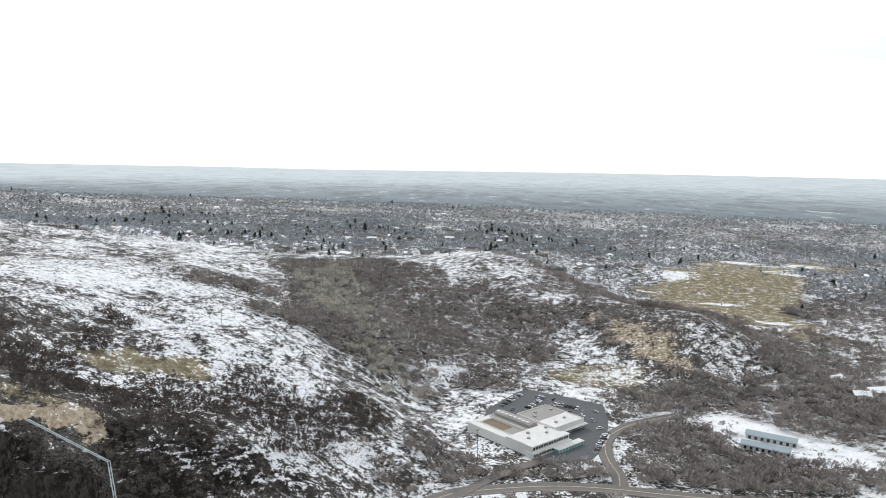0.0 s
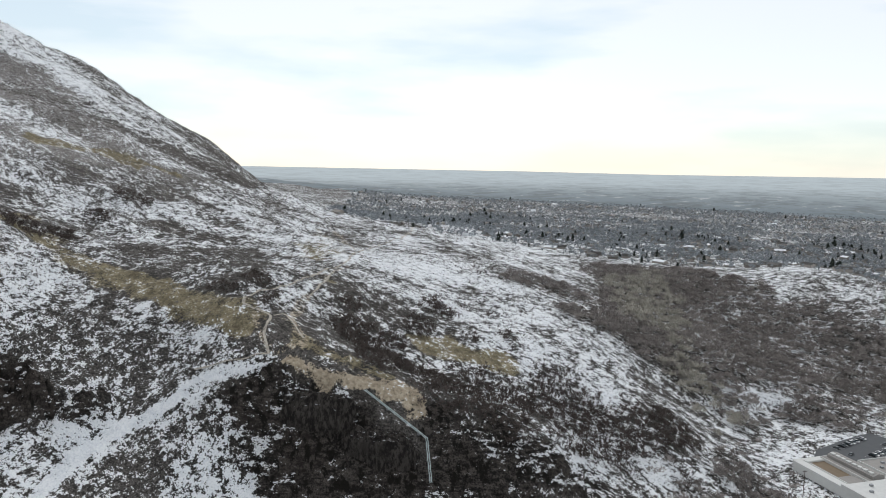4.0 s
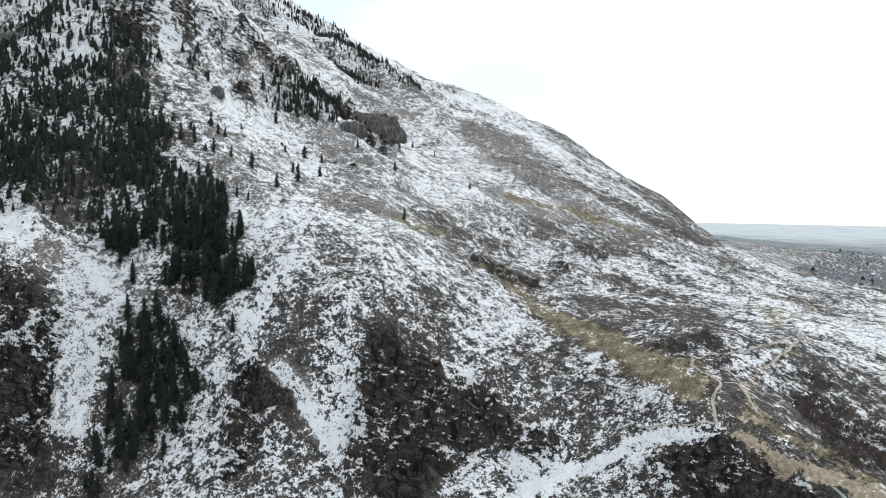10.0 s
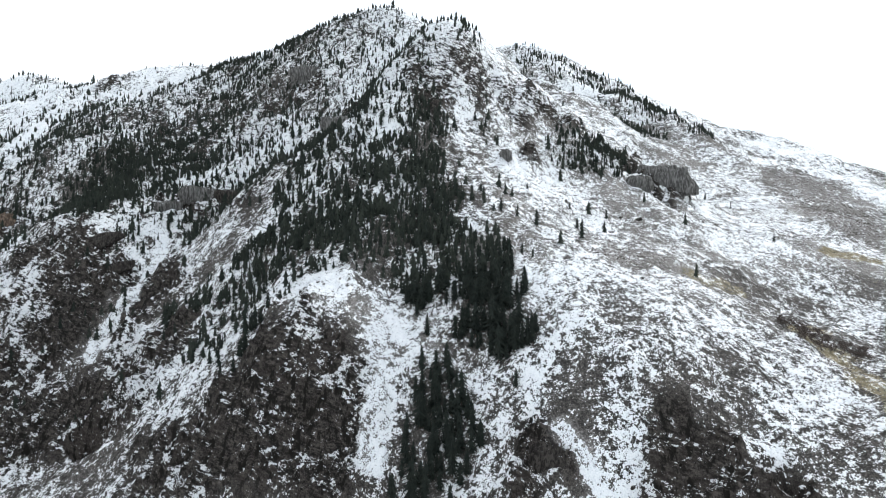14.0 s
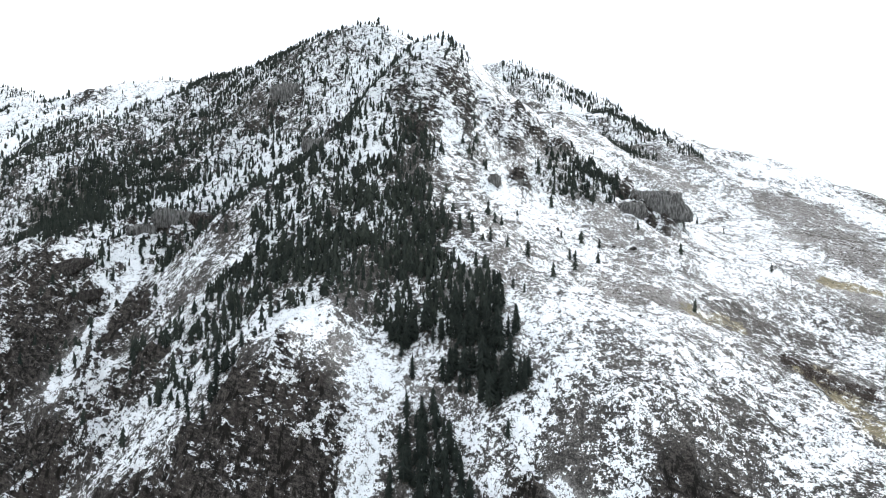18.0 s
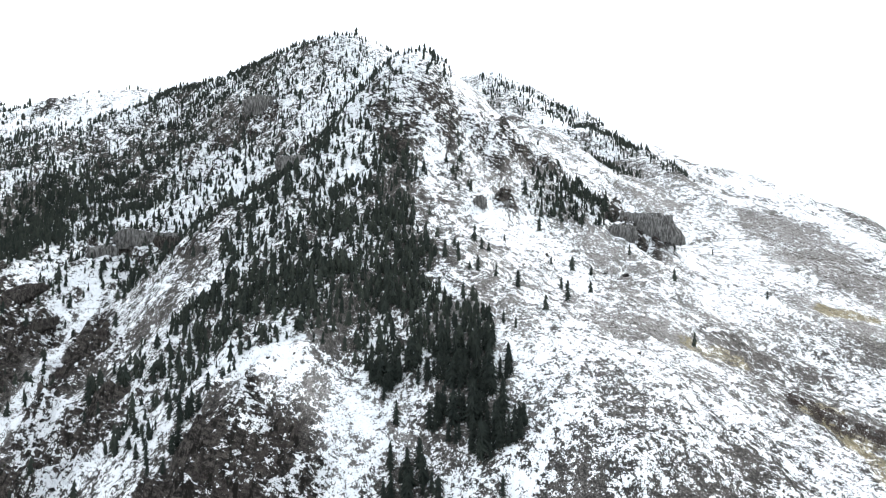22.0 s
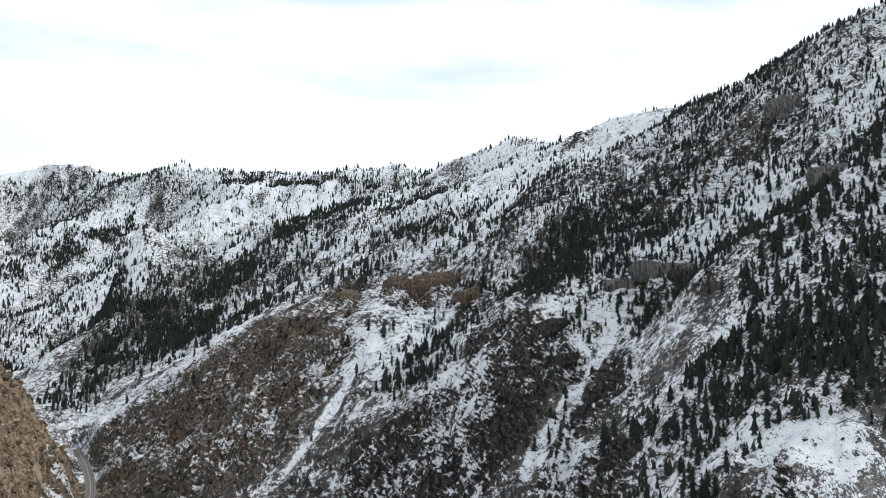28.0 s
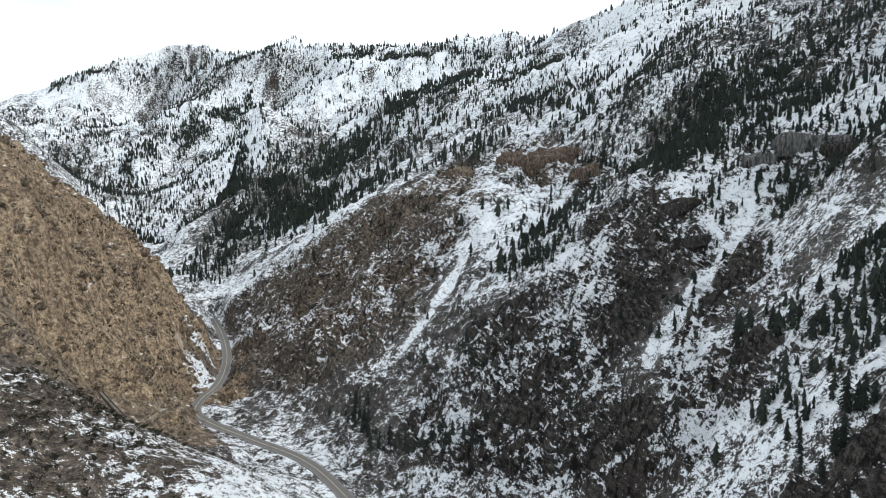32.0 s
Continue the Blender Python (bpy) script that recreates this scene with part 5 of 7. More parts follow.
def bush_shape(blades, seed, lean=0.5, low=0.0, thin=1.0):
    """A bare crown one metre high: short twigs all through a lumpy dome, a few stems below."""
    r = np.random.default_rng(seed)
    pts, tri = [], []
    lumps = [(r.uniform(-0.22, 0.22), r.uniform(-0.22, 0.22), r.uniform(0.45, 0.72), r.uniform(0.22, 0.34)) for _ in range(5)]
    for k in range(blades):
        if k % 9 == 0:
            root = np.array([r.normal(0, 0.02), r.normal(0, 0.02), 0.0])
            lx, ly, lz, lr = lumps[k % 5]
            tip, wide = np.array([lx, ly, lz]), 0.02
        else:
            lx, ly, lz, lr = lumps[r.integers(0, 5)]
            d = r.normal(0, 1, 3)
            d /= np.linalg.norm(d)
            d[2] = abs(d[2]) if r.uniform() < 0.75 else d[2]
            tip = np.array([lx * lean * 2, ly * lean * 2, lz]) + d * lr * r.uniform(0.6, 1.1)
            root, wide = tip - (d * 0.7 + np.array([0, 0, 0.6])) * r.uniform(0.12, 0.24), r.uniform(0.02, 0.045)
        tip[2], root[2] = max(tip[2], 0.03), max(root[2], low)
        b = r.uniform(0, 6.28)
        side = np.array([math.cos(b), math.sin(b), r.uniform(-0.4, 0.4)]) * wide * thin
        c = len(pts)
        pts += [root, tip + side, tip - side]
        tri.append((c, c + 1, c + 2))
    return np.array(pts), np.array(tri)


def bare_tree_shape(blades, seed):
    """A leafless tree one metre high: limbs fan out of a short stem into a rounded crown of twig sprays."""
    r = np.random.default_rng(seed)
    pts, tri = [(-0.02, 0, 0), (0.02, 0, 0), (0, 0.01, 0.55)], [(0, 1, 2)]
    lumps = [(r.normal(0, 0.17), r.normal(0, 0.17), r.uniform(0.5, 0.66), r.uniform(0.26, 0.36)) for _ in range(4)]
    for k in range(blades):
        lx, ly, lz, lr = lumps[k % 4]
        d = r.normal(0, 1, 3)
        d[2] = abs(d[2]) - 0.4
        d /= np.linalg.norm(d)
        tip = np.array([lx, ly, lz]) + d * lr * r.uniform(0.75, 1.12)
        root = np.array([lx, ly, lz - 0.12]) + d * lr * r.uniform(0.1, 0.4)
        side = np.cross(d, r.normal(0, 1, 3))
        side *= r.uniform(0.02, 0.052) / np.linalg.norm(side)
        c = len(pts)
        pts += [tuple(root), tuple(tip + side), tuple(tip - side)]
        tri.append((c, c + 1, c + 2))
    return np.array(pts), np.array(tri)


def scatter(name, shapes, place, size, mat, label, category, tall=1.0):
    """Many small plants as one object."""
    vs, fs, tones, base = [], [], [], 0
    which, turn = rng.integers(0, len(shapes), len(place)), rng.uniform(0, 6.28, len(place))
    squash = rng.uniform(0.75, 1.3, len(place))
    for w, (p, f) in enumerate(shapes):
        idx = np.where(which == w)[0]
        if not len(idx):
            continue
        c, s, k = np.cos(turn[idx])[:, None], np.sin(turn[idx])[:, None], size[idx][:, None]
        q = squash[idx][:, None]
        v = np.stack([place[idx, 0][:, None] + k * q * (c * p[:, 0] - s * p[:, 1]), place[idx, 1][:, None] + k * q * (s * p[:, 0] + c * p[:, 1]), place[idx, 2][:, None] + k * tall * p[:, 2]], -1)
        vs.append(v.reshape(-1, 3))
        tones.append(np.repeat(rng.uniform(0, 1, len(idx)), len(p)))
        fs.append((f[None] + (np.arange(len(idx)) * len(p))[:, None, None] + base).reshape(-1, 3))
        base += len(idx) * len(p)
    ob = sheet(name, np.concatenate(vs), np.concatenate(fs), mat, smooth=False)
    ob.data.attributes.new("plant", "FLOAT", "POINT").data.foreach_set("value", np.concatenate(tones).astype(np.float32))
    return tagged(ob, label, category, kind="stuff")


def sown(n, box, chance):
    """Random plan places in a box kept with the given chance, with their heights."""
    x, y = rng.uniform(box[0], box[2], n), rng.uniform(box[1], box[3], n)
    keep = rng.uniform(0, 1, n) < chance(x, y)
    x, y = x[keep], y[keep]
    return np.stack([x, y, height(x, y)], -1)


def forest_share(x, y):
    z = base_height(x, y)
    core = np.maximum.reduce([w * area(x, y, outline, soft) for w, outline, soft in (
        (1.0, WOOD_MAIN, 9), (1.0, WOOD_LEFT, 14), (0.8, WOOD_ARM, 14), (0.38, WOOD_OPEN, 30), (0.65, WOOD_UPPER, 14), (0.6, WOOD_LOW, 8), (0.6, WOOD_FOOT, 10), (0.22, WOOD_RIB, 10), (0.5, WOOD_GULLY, 5), (0.7, WOOD_STAND, 10), (0.45, WOOD_SUMMIT, 30), (0.45, WOOD_SPUR, 12),
        (0.7, WOOD_CREST, 40), (0.95, WOOD_DARKRIB, 40), (0.9, WOOD_NOTCH, 30), (0.8, WOOD_FARLEFT, 60), (0.6, WOOD_BEHIND, 50), (0.9, WOOD_BLUE, 30))])
    core = np.maximum(core, 0.45 * strip(x, y, 18, [(-764, -122), (-737, -116), (-700, -140)], 0.75))
    core = np.maximum(core, 0.5 * strip(x, y, 9, [(-511, -434), (-497, -386), (-516, -319), (-515, -293)]))
    core = np.maximum(core, 0.5 * strip(x, y, 50, [(-1900, -2300), (-1700, -2230), (-1420, -2200), (-1200, -2120), (-1080, -2050)], 0.75))
    thin = (0.14 + 0.16 * np.clip((z - 300) / 60, 0, 1)) * np.clip((z - 215) / 60, 0, 1) * (y < 120) * np.clip(0.5 + 1.2 * fractal(x, y, 90, 4, 71, 0.6), 0, 1.6)
    thin = np.maximum(thin, 0.045 * (y < -150) * (z > 60) * (x < -480) * np.clip(0.6 + fractal(x, y, 60, 3, 73), 0, 1.5))
    thin = np.maximum(thin, 0.34 * (y < -500) * (x < -900) * np.clip(0.5 + 1.3 * fractal(x, y, 120, 4, 79, 0.6), 0, 1.5))
    thin = np.maximum(thin, 0.2 * patch(x, y, *DOTTED, rim=1.2))
    thin = np.maximum(thin, 0.003 * (y > 60) * (y < 420) * (z > 175))
    return np.clip(np.maximum(core * np.clip(0.85 + 0.8 * fractal(x, y, 22, 3, 75), 0.3, 1.0), thin), 0, 1) * (1 - 0.5 * rockiness(x, y))


near_shapes = [conifer_shape(13, 8, s, w) for s, w in ((1, 0.21), (2, 0.26), (3, 0.19))]
far_shapes = [conifer_shape(6, 5, s, w) for s, w in ((4, 0.19), (5, 0.23), (6, 0.27), (7, 0.21), (18, 0.17), (19, 0.25))]
spots = sown(76000, (-1150, -460, -370, 430), lambda x, y: forest_share(x, y) * 0.95)
far_spots = sown(120000, (-2200, -3000, -480, 800), lambda x, y: forest_share(x, y) * 0.8 * ((x < -1150) | (y < -460)))
lone = np.array(LONE_TREES, float)
spots = np.concatenate([np.stack([lone[:, 0], lone[:, 1], height(lone[:, 0], lone[:, 1])], -1), spots])
order = np.argsort(np.where(np.arange(len(spots)) < len(lone), 0, np.hypot(spots[:, 0] + 100, spots[:, 1])))
near, spots = spots[order[:280]], spots[order[280:]]


def tree_sizes(p):
    return (rng.gamma(6, 1.25, len(p)) + 2.6) * np.interp(p[:, 2], (250, 420), (0.9, 0.62))


def rib_trees(line, wide, gap):
    """Trees crowding along a rib, thinner to its sides."""
    out = []
    for a, b in zip(line, line[1:]):
        d = np.subtract(b, a)
        n = int(np.hypot(*d) * wide * 2 / gap)
        u, v = rng.uniform(0, 1, n), rng.normal(0, wide * 0.5, n)
        out.append(np.stack([a[0] + u * d[0] - v * d[1] / np.hypot(*d), a[1] + u * d[1] + v * d[0] / np.hypot(*d)], -1))
    p = np.concatenate(out)
    p = p[rng.uniform(0, 1, len(p)) < np.clip(0.6 + 1.4 * fractal(p[:, 0], p[:, 1], 45, 3, 89), 0.03, 1)]
    return np.stack([p[:, 0], p[:, 1], height(p[:, 0], p[:, 1])], -1)


tiny_shapes = [conifer_shape(3, 4, s, w) for s, w in ((8, 0.22), (9, 0.26), (10, 0.2))]
rib_spots = np.concatenate([rib_trees(line, wide, gap) for line, wide, gap in ((RIB_A, 66, 28), (RIB_B, 66, 32), (RIB_C, 85, 30), (RIB_D, 55, 70), (RIB_E, 40, 36), (RIB_F, 30, 34), (RIB_G, 26, 34), (BACKRIDGE, 46, 34))] + [far_spots])
scatter("conifer_wood", tiny_shapes, rib_spots - (0, 0, 0.4), (rng.gamma(7, 1.4, len(rib_spots)) + 4) * np.where((rib_spots[:, 1] > 0) | (rib_spots[:, 1] > -1000) & (rib_spots[:, 2] > 330), 0.6, 1.0), NEEDLES, "dark conifers along the far ribs of snowy mountains", "forest")
scatter("conifer_wood", far_shapes, spots - (0, 0, 0.4), tree_sizes(spots), NEEDLES, "dark green conifers standing close on snowy mountain slopes", "forest")

# the conifers that the flight passes nearest, each with trunk and crown
trunk_bm = bmesh.new()
bmesh.ops.create_cone(trunk_bm, segments=7, radius1=0.018, radius2=0.003, depth=0.9, cap_ends=False)
bmesh.ops.translate(trunk_bm, vec=(0, 0, 0.43), verts=trunk_bm.verts)
trunk_mesh = bpy.data.meshes.new("trunk")
trunk_bm.to_mesh(trunk_mesh)
trunk_bm.free()
trunk_mesh.materials.append(BARK)
crown_meshes = [mesh_of("crown", p, f, NEEDLES) for p, f in near_shapes]
for k, (x, y, z) in enumerate(near):
    tree = tagged(new("conifer"), "dark green conifer with drooping tiers on a snowy slope", "conifer", "conifers of the lower wood")
    size = float(rng.gamma(8, 1.25) + 3.5)
    tree.matrix_basis = Matrix.Translation((x, y, z - 0.3)) @ Matrix.Rotation(float(rng.uniform(0, 6.28)), 4, "Z") @ Matrix.Diagonal((size, size, size, 1))
    new("trunk", trunk_mesh).parent = tree
    new("crown", crown_meshes[k % 3]).parent = tree

# scrub and bare brush over the slopes
scrub_shapes = [bush_shape(20, s, 0.55, thin=2.6) for s in (11, 12, 13, 14)]
tree_shapes = [bare_tree_shape(78, s) for s in (21, 22, 23, 24, 25, 26)]


def scrub_share(x, y):
    s = 0.20 + 0.30 * np.clip(fractal(x, y, 50, 4, 81, 0.6), -0.6, 1)
    s = np.maximum.reduce([s, 0.9 * patch(x, y, *SCRUB_PALE, rim=1.2), 0.9 * area(x, y, SCRUB_SHELF, 8), 0.9 * area(x, y, SCRUB_BROW, 10)] + [0.8 * strip(x, y, 9, chute) for chute in (CHUTE, CHUTE_B, CHUTE_C, CHUTE_D, CHUTE_E)])
    s = np.maximum.reduce([s, 0.9 * area(x, y, MOUND, 10) * (1 - 0.85 * area(x, y, OCHRE_CUT, 4)), 0.35 * area(x, y, KNOB, 12)])
    s = s * (1 - 0.7 * rockiness(x, y)) * (1 - 0.6 * np.maximum(patch(x, y, *GRASS_A), patch(x, y, *SNOW_A)))
    return np.clip(s, 0, 1) * clear_of_works(x, y)


slope = np.concatenate([sown(9000, (-990, 470, -630, 700), lambda x, y: 0.8 * area(x, y, HIGH_BRUSH, 20)), sown(46000, (-720, -560, -230, 420), scrub_share), sown(10000, (-500, 250, -90, 640), scrub_share), sown(5000, (-420, -620, -220, -300), scrub_share), sown(7000, (-900, 300, -400, 800), scrub_share), sown(12000, (60, 540, 330, 1040), scrub_share)])
scatter("slope_scrub", scrub_shapes, slope - (0, 0, 0.1), rng.uniform(1.2, 2.9, len(slope)), SCRUB_PALE_TWIGS, "low grey leafless scrub poking through snow", "scrub", 0.75)
dark = np.concatenate([sown(24000, (-520, 270, -30, 460), lambda x, y: np.clip(np.maximum(np.maximum(patch(x, y, *SCRUB_DARK, rim=1.15), patch(x, y, *BRUSH_LOW, rim=1.1)), 0.7 * patch(x, y, *SCRUB_BENCH, rim=1.1)), 0, 1) * clear_of_works(x, y) * 0.62), sown(5000, (-400, -520, -200, -290), lambda x, y: np.clip(patch(x, y, *SCRUB_BENCH, rim=1.1) + 0.5 * fractal(x, y, 16, 2, 107), 0, 1) * 0.5 * clear_of_works(x, y)), sown(9000, (-640, -800, -180, 60), lambda x, y: 0.55 * clear_of_works(x, y) * np.clip((26 - along(x, y, CANYON_ROAD)[0]) / 8, 0, 1) * np.clip(0.5 + fractal(x, y, 30, 3, 109), 0, 1)), sown(9000, (-900, 380, -200, 1000), lambda x, y: patch(x, y, *SCRUB_BENCH, rim=1.1) * 0.4)])
scatter("thicket", scrub_shapes, dark - (0, 0, 0.1), rng.uniform(2.6, 5.4, len(dark)), SCRUB, "dark leafless oak brush in dense thickets", "thicket", 0.9)


def bare_share(x, y):
    s = np.maximum(np.maximum(0.85 * patch(x, y, *WOODS_BOWL, rim=1.5), 0.9 * area(x, y, BOWL_THICKET, 10)), 0.9 * patch(x, y, *WOODS_RIVER, rim=1.5))
    s = np.maximum(s, 0.05 * (np.abs(y - 450) < 130) * (x > -30))
    s = np.maximum(s, 0.62 * np.clip((x - 100) / 60, 0, 1) * np.clip((1000 - y) / 80, 0, 1) * (1 - field_share(x, y)) * np.clip(0.9 + 0.8 * fractal(x, y, 45, 3, 97), 0.1, 1.2))
    s = np.maximum(s, 0.5 * (x > 300) * (y > 450) * (y < 760) * (x < 700))
    s = s * (1 - 0.8 * np.maximum(patch(x, y, *SNOW_B), patch(x, y, *GRASS_B)))
    s = s * (1 - 0.95 * np.maximum.reduce([area(x, y, MOUND, 8), area(x, y, OCHRE_CUT, 8), area(x, y, CLEARING, 10), 0.85 * area(x, y, KNOB, 12), area(x, y, YARD, 6)]))
    return s * clear_of_works(x, y)


bare = np.concatenate([sown(19000, (-220, 340, 330, 900), bare_share), sown(8500, (300, 380, 760, 1000), bare_share)])
pale = area(bare[:, 0], bare[:, 1], BOWL_PALE, 26) > rng.uniform(0.1, 1.7, len(bare))
scatter("bare_wood", tree_shapes, bare[pale] - (0, 0, 0.2), rng.uniform(5, 9, pale.sum()), WILLOW, "pale leafless willows in a band down the bowl", "wood", 1.1)
bare = bare[~pale]
scatter("bare_wood", tree_shapes, bare - (0, 0, 0.2), rng.uniform(4.5, 10.5, len(bare)) * np.where(bare[:, 0] < 90, 0.85, 1.0), TWIGS, "leafless grey-brown trees and brush of the valley", "wood", 0.85)


def town_share(x, y):
    far = np.hypot(x, y)
    s = np.clip((far - 900) / 200, 0, 1) * np.clip(0.75 + 0.7 * fractal(x, y, 160, 4, 95), 0.15, 1)
    field = field_share(x, y)
    return s * (base_height(x, y) < 150) * (1 - 0.93 * field) * (x > -0.62 * y - 60) * (x < 0.9 * y)


def town_places(n, reach):
    r = np.sqrt(rng.uniform(850 ** 2, reach ** 2, n))
    a = rng.uniform(-0.72, 0.66, n)
    x, y = r * np.sin(-a), r * np.cos(a)
    keep = rng.uniform(0, 1, n) < town_share(x, y)
    return np.stack([x[keep], y[keep], height(x[keep], y[keep])], -1)


crown_shapes = [bush_shape(16, s, 0.5, 0.1, 4.2) for s in (31, 32, 33, 34)]
town_trees = np.concatenate([town_places(15000, 1800), town_places(19000, 2700)])
scatter("town_trees", crown_shapes, town_trees, rng.uniform(6, 12, len(town_trees)), HAZED_TOWN_TWIGS, "leafless street and garden trees of a town, tinted blue-grey with painted haze", "trees", 0.85)
evergreens = np.concatenate([town_places(2600, 1700), town_places(1500, 2600)])
stand = patch(evergreens[:, 0], evergreens[:, 1], *EVERGREEN_STANDS)
evergreens = evergreens[rng.uniform(0, 1, len(evergreens)) < 0.12 * (np.hypot(evergreens[:, 0], evergreens[:, 1]) < 1500) + 0.03 + 0.7 * stand]
scatter("town_evergreens", [conifer_shape(6, 6, s, 0.34) for s in (15, 16, 17)], evergreens, rng.uniform(6, 15, len(evergreens)), NEEDLES, "dark evergreens among the houses of the bench", "trees")

# knee-high sage and stalks all over the bench
sage_shapes = [bush_shape(9, s, 0.6, thin=3.4) for s in (61, 62, 63)]


def sage_share(x, y):
    s = 0.55 + 0.5 * fractal(x, y, 18, 3, 99)
    return np.clip(s, 0.1, 1) * clear_of_works(x, y) * (1 - patch(x, y, *WOODS_BOWL, rim=1.1)) * (base_height(x, y) > 8)


sage = np.concatenate([sown(34000, (-420, 290, 60, 700), sage_share), sown(9000, (-620, 380, -300, 900), sage_share), sown(26000, (-900, 180, -400, 860), sage_share)])
scatter("sagebrush", sage_shapes, sage - (0, 0, 0.05), rng.uniform(0.8, 2.0, len(sage)), SAGE, "knee-high grey sagebrush standing out of thin snow", "sagebrush", 0.7)

# dark round junipers dotted over the warm rock
juniper_shapes = [bush_shape(26, s, 0.6, thin=4.2) for s in (41, 42, 43)]


def juniper_share(x, y):
    s = 0.3 * patch(x, y, *DOTTED, rim=1.3) + 0.45 * patch(x, y, *CRAGS_TAN, rim=1.2) + 0.6 * np.maximum(patch(x, y, *CRAGS_RED, rim=1.2), area(x, y, ROCK_SPUR, 20)) + 0.22 * patch(x, y, *CRAGS_SLABS, rim=1.3) + 0.5 * patch(x, y, (-280, -430, 110))
    return np.clip(s, 0, 1) * clear_of_works(x, y)


junipers = np.concatenate([sown(6500, (-1000, -860, -400, -50), juniper_share), sown(6500, (-520, -820, -180, -300), juniper_share)])
scatter("junipers", juniper_shapes, junipers - (0, 0, 0.1), rng.uniform(1.3, 3.4, len(junipers)), JUNIPER, "dark round junipers dotted over warm rocky slopes", "junipers", 0.9)
thick_junipers = sown(2600, (-370, -480, -200, -300), lambda x, y: 0.16 * patch(x, y, (-285, -430, 60), (-250, -350, 60), (-300, -460, 30), (-260, -400, 60)) * clear_of_works(x, y))
scatter("tall_junipers", juniper_shapes, thick_junipers - (0, 0, 0.3), rng.uniform(2.6, 5.5, len(thick_junipers)), JUNIPER, "tall dark brown junipers crowding a snow-flecked slope", "junipers", 0.8)

# ---- roads and yards ----


def ribbon(name, line, half, mat, lift=0.25, label="", category="", side=0.0, parent=None, width_to=None):
    """A strip of constant width along a plan line with heights."""
    pts = [Vector(p) for p in line]
    fine = []
    for k in range(len(pts) - 1):
        p0, p1, p2, p3 = pts[max(k - 1, 0)], pts[k], pts[k + 1], pts[min(k + 2, len(pts) - 1)]
        n = max(2, int((p2 - p1).length / 5))
        for j in range(n):
            u = j / n
            fine.append(0.5 * (2 * p1 + (p2 - p0) * u + (2 * p0 - 5 * p1 + 4 * p2 - p3) * u * u + (3 * p1 - p0 - 3 * p2 + p3) * u ** 3))
    fine.append(pts[-1])
    bm = bmesh.new()
    rows = []
    for k, p in enumerate(fine):
        d = (fine[min(k + 1, len(fine) - 1)] - fine[max(k - 1, 0)])
        d.z = 0
        d.normalize()
        n = Vector((-d.y, d.x, 0))
        z = Vector((0, 0, lift))
        a, b = p + n * (side + half) + z, p + n * (side - half) + z
        rows.append([bm.verts.new(v) for v in (a - Vector((0, 0, 0.6)) + n * 0.3, a, b, b - Vector((0, 0, 0.6)) - n * 0.3)])
    for r, s in zip(rows, rows[1:]):
        for j in range(3):
            bm.faces.new((r[j], s[j], s[j + 1], r[j + 1]))
    bmesh.ops.recalc_face_normals(bm, faces=bm.faces)
    me = bpy.data.meshes.new(name)
    bm.to_mesh(me)
    bm.free()
    me.materials.append(mat)
    ob = new(name, me)
    ob.parent = parent
    if label:
        tagged(ob, label, category, kind="structure")
    return ob, fine


canyon_road, road_line = ribbon("road", CANYON_ROAD, 5.2, ROADTOP, label="pale worn two-lane canyon road, dry between snowy banks", category="road")
ribbon("centre_line", CANYON_ROAD, 0.16, PAINTLINE, 0.30, parent=canyon_road)
for off in (-4.3, 4.3):
    ribbon("edge_line", CANYON_ROAD, 0.08, FADEDLINE, 0.30, side=off, parent=canyon_road)
side_road, side_line = ribbon("road", SIDE_ROAD, 4.2, ROADTOP, 0.32, "worn two-lane side road turning off to the market", "road")
ribbon("centre_line", SIDE_ROAD, 0.14, PAINTLINE, 0.37, parent=side_road)


# foot tracks over the spur and the bench, trodden pale
for track, half, words in ((PATH_A, 1.7, "pale trodden trail winding over a snowy spur and bench"), (PATH_B, 1.3, "short trodden trail looping over the brow"), (PATH_C, 1.5, "straight tan track between sagebrush"), (PATH_D, 1.3, "snowy footpath down a grassy slope"), (PATH_E, 1.3, "trodden ledge trail above a dark cliff")):
    eased = track
    for _ in range(3):
        eased = eased[:1] + [p for a, b in zip(eased, eased[1:]) for p in ((0.75 * a[0] + 0.25 * b[0], 0.75 * a[1] + 0.25 * b[1]), (0.25 * a[0] + 0.75 * b[0], 0.25 * a[1] + 0.75 * b[1]))] + eased[-1:]
    long = [(a[0] + (b[0] - a[0]) * k / 2, a[1] + (b[1] - a[1]) * k / 2) for a, b in zip(eased, eased[1:]) for k in range(2)]
    trail_bm = bmesh.new()
    trail_rows = []
    for k in range(len(long) - 1):
        d = Vector((long[k + 1][0] - long[k][0], long[k + 1][1] - long[k][1], 0))
        if d.length < 1e-6:
            continue
        d.normalize()
        wide = half * 0.45 * (1 + 0.6 * noise.noise(Vector((long[k][0] * 0.2, long[k][1] * 0.2, 0))))
        row = [(long[k][0] - d.y * o, long[k][1] + d.x * o) for o in (-wide, 0, wide)]
        trail_rows.append([trail_bm.verts.new((x, y, max(ground_at(x, y), ground_at(*long[k])) + 0.35)) for x, y in row])
    for a, b in zip(trail_rows, trail_rows[1:]):
        for k in (0, 1):
            trail_bm.faces.new((a[k], b[k], b[k + 1], a[k + 1]))
    trail_mesh = bpy.data.meshes.new("trail")
    trail_bm.to_mesh(trail_mesh)
    trail_bm.free()
    trail_mesh.materials.append(TRODDEN)
    tagged(new("trail", trail_mesh), words, "trail", kind="structure")

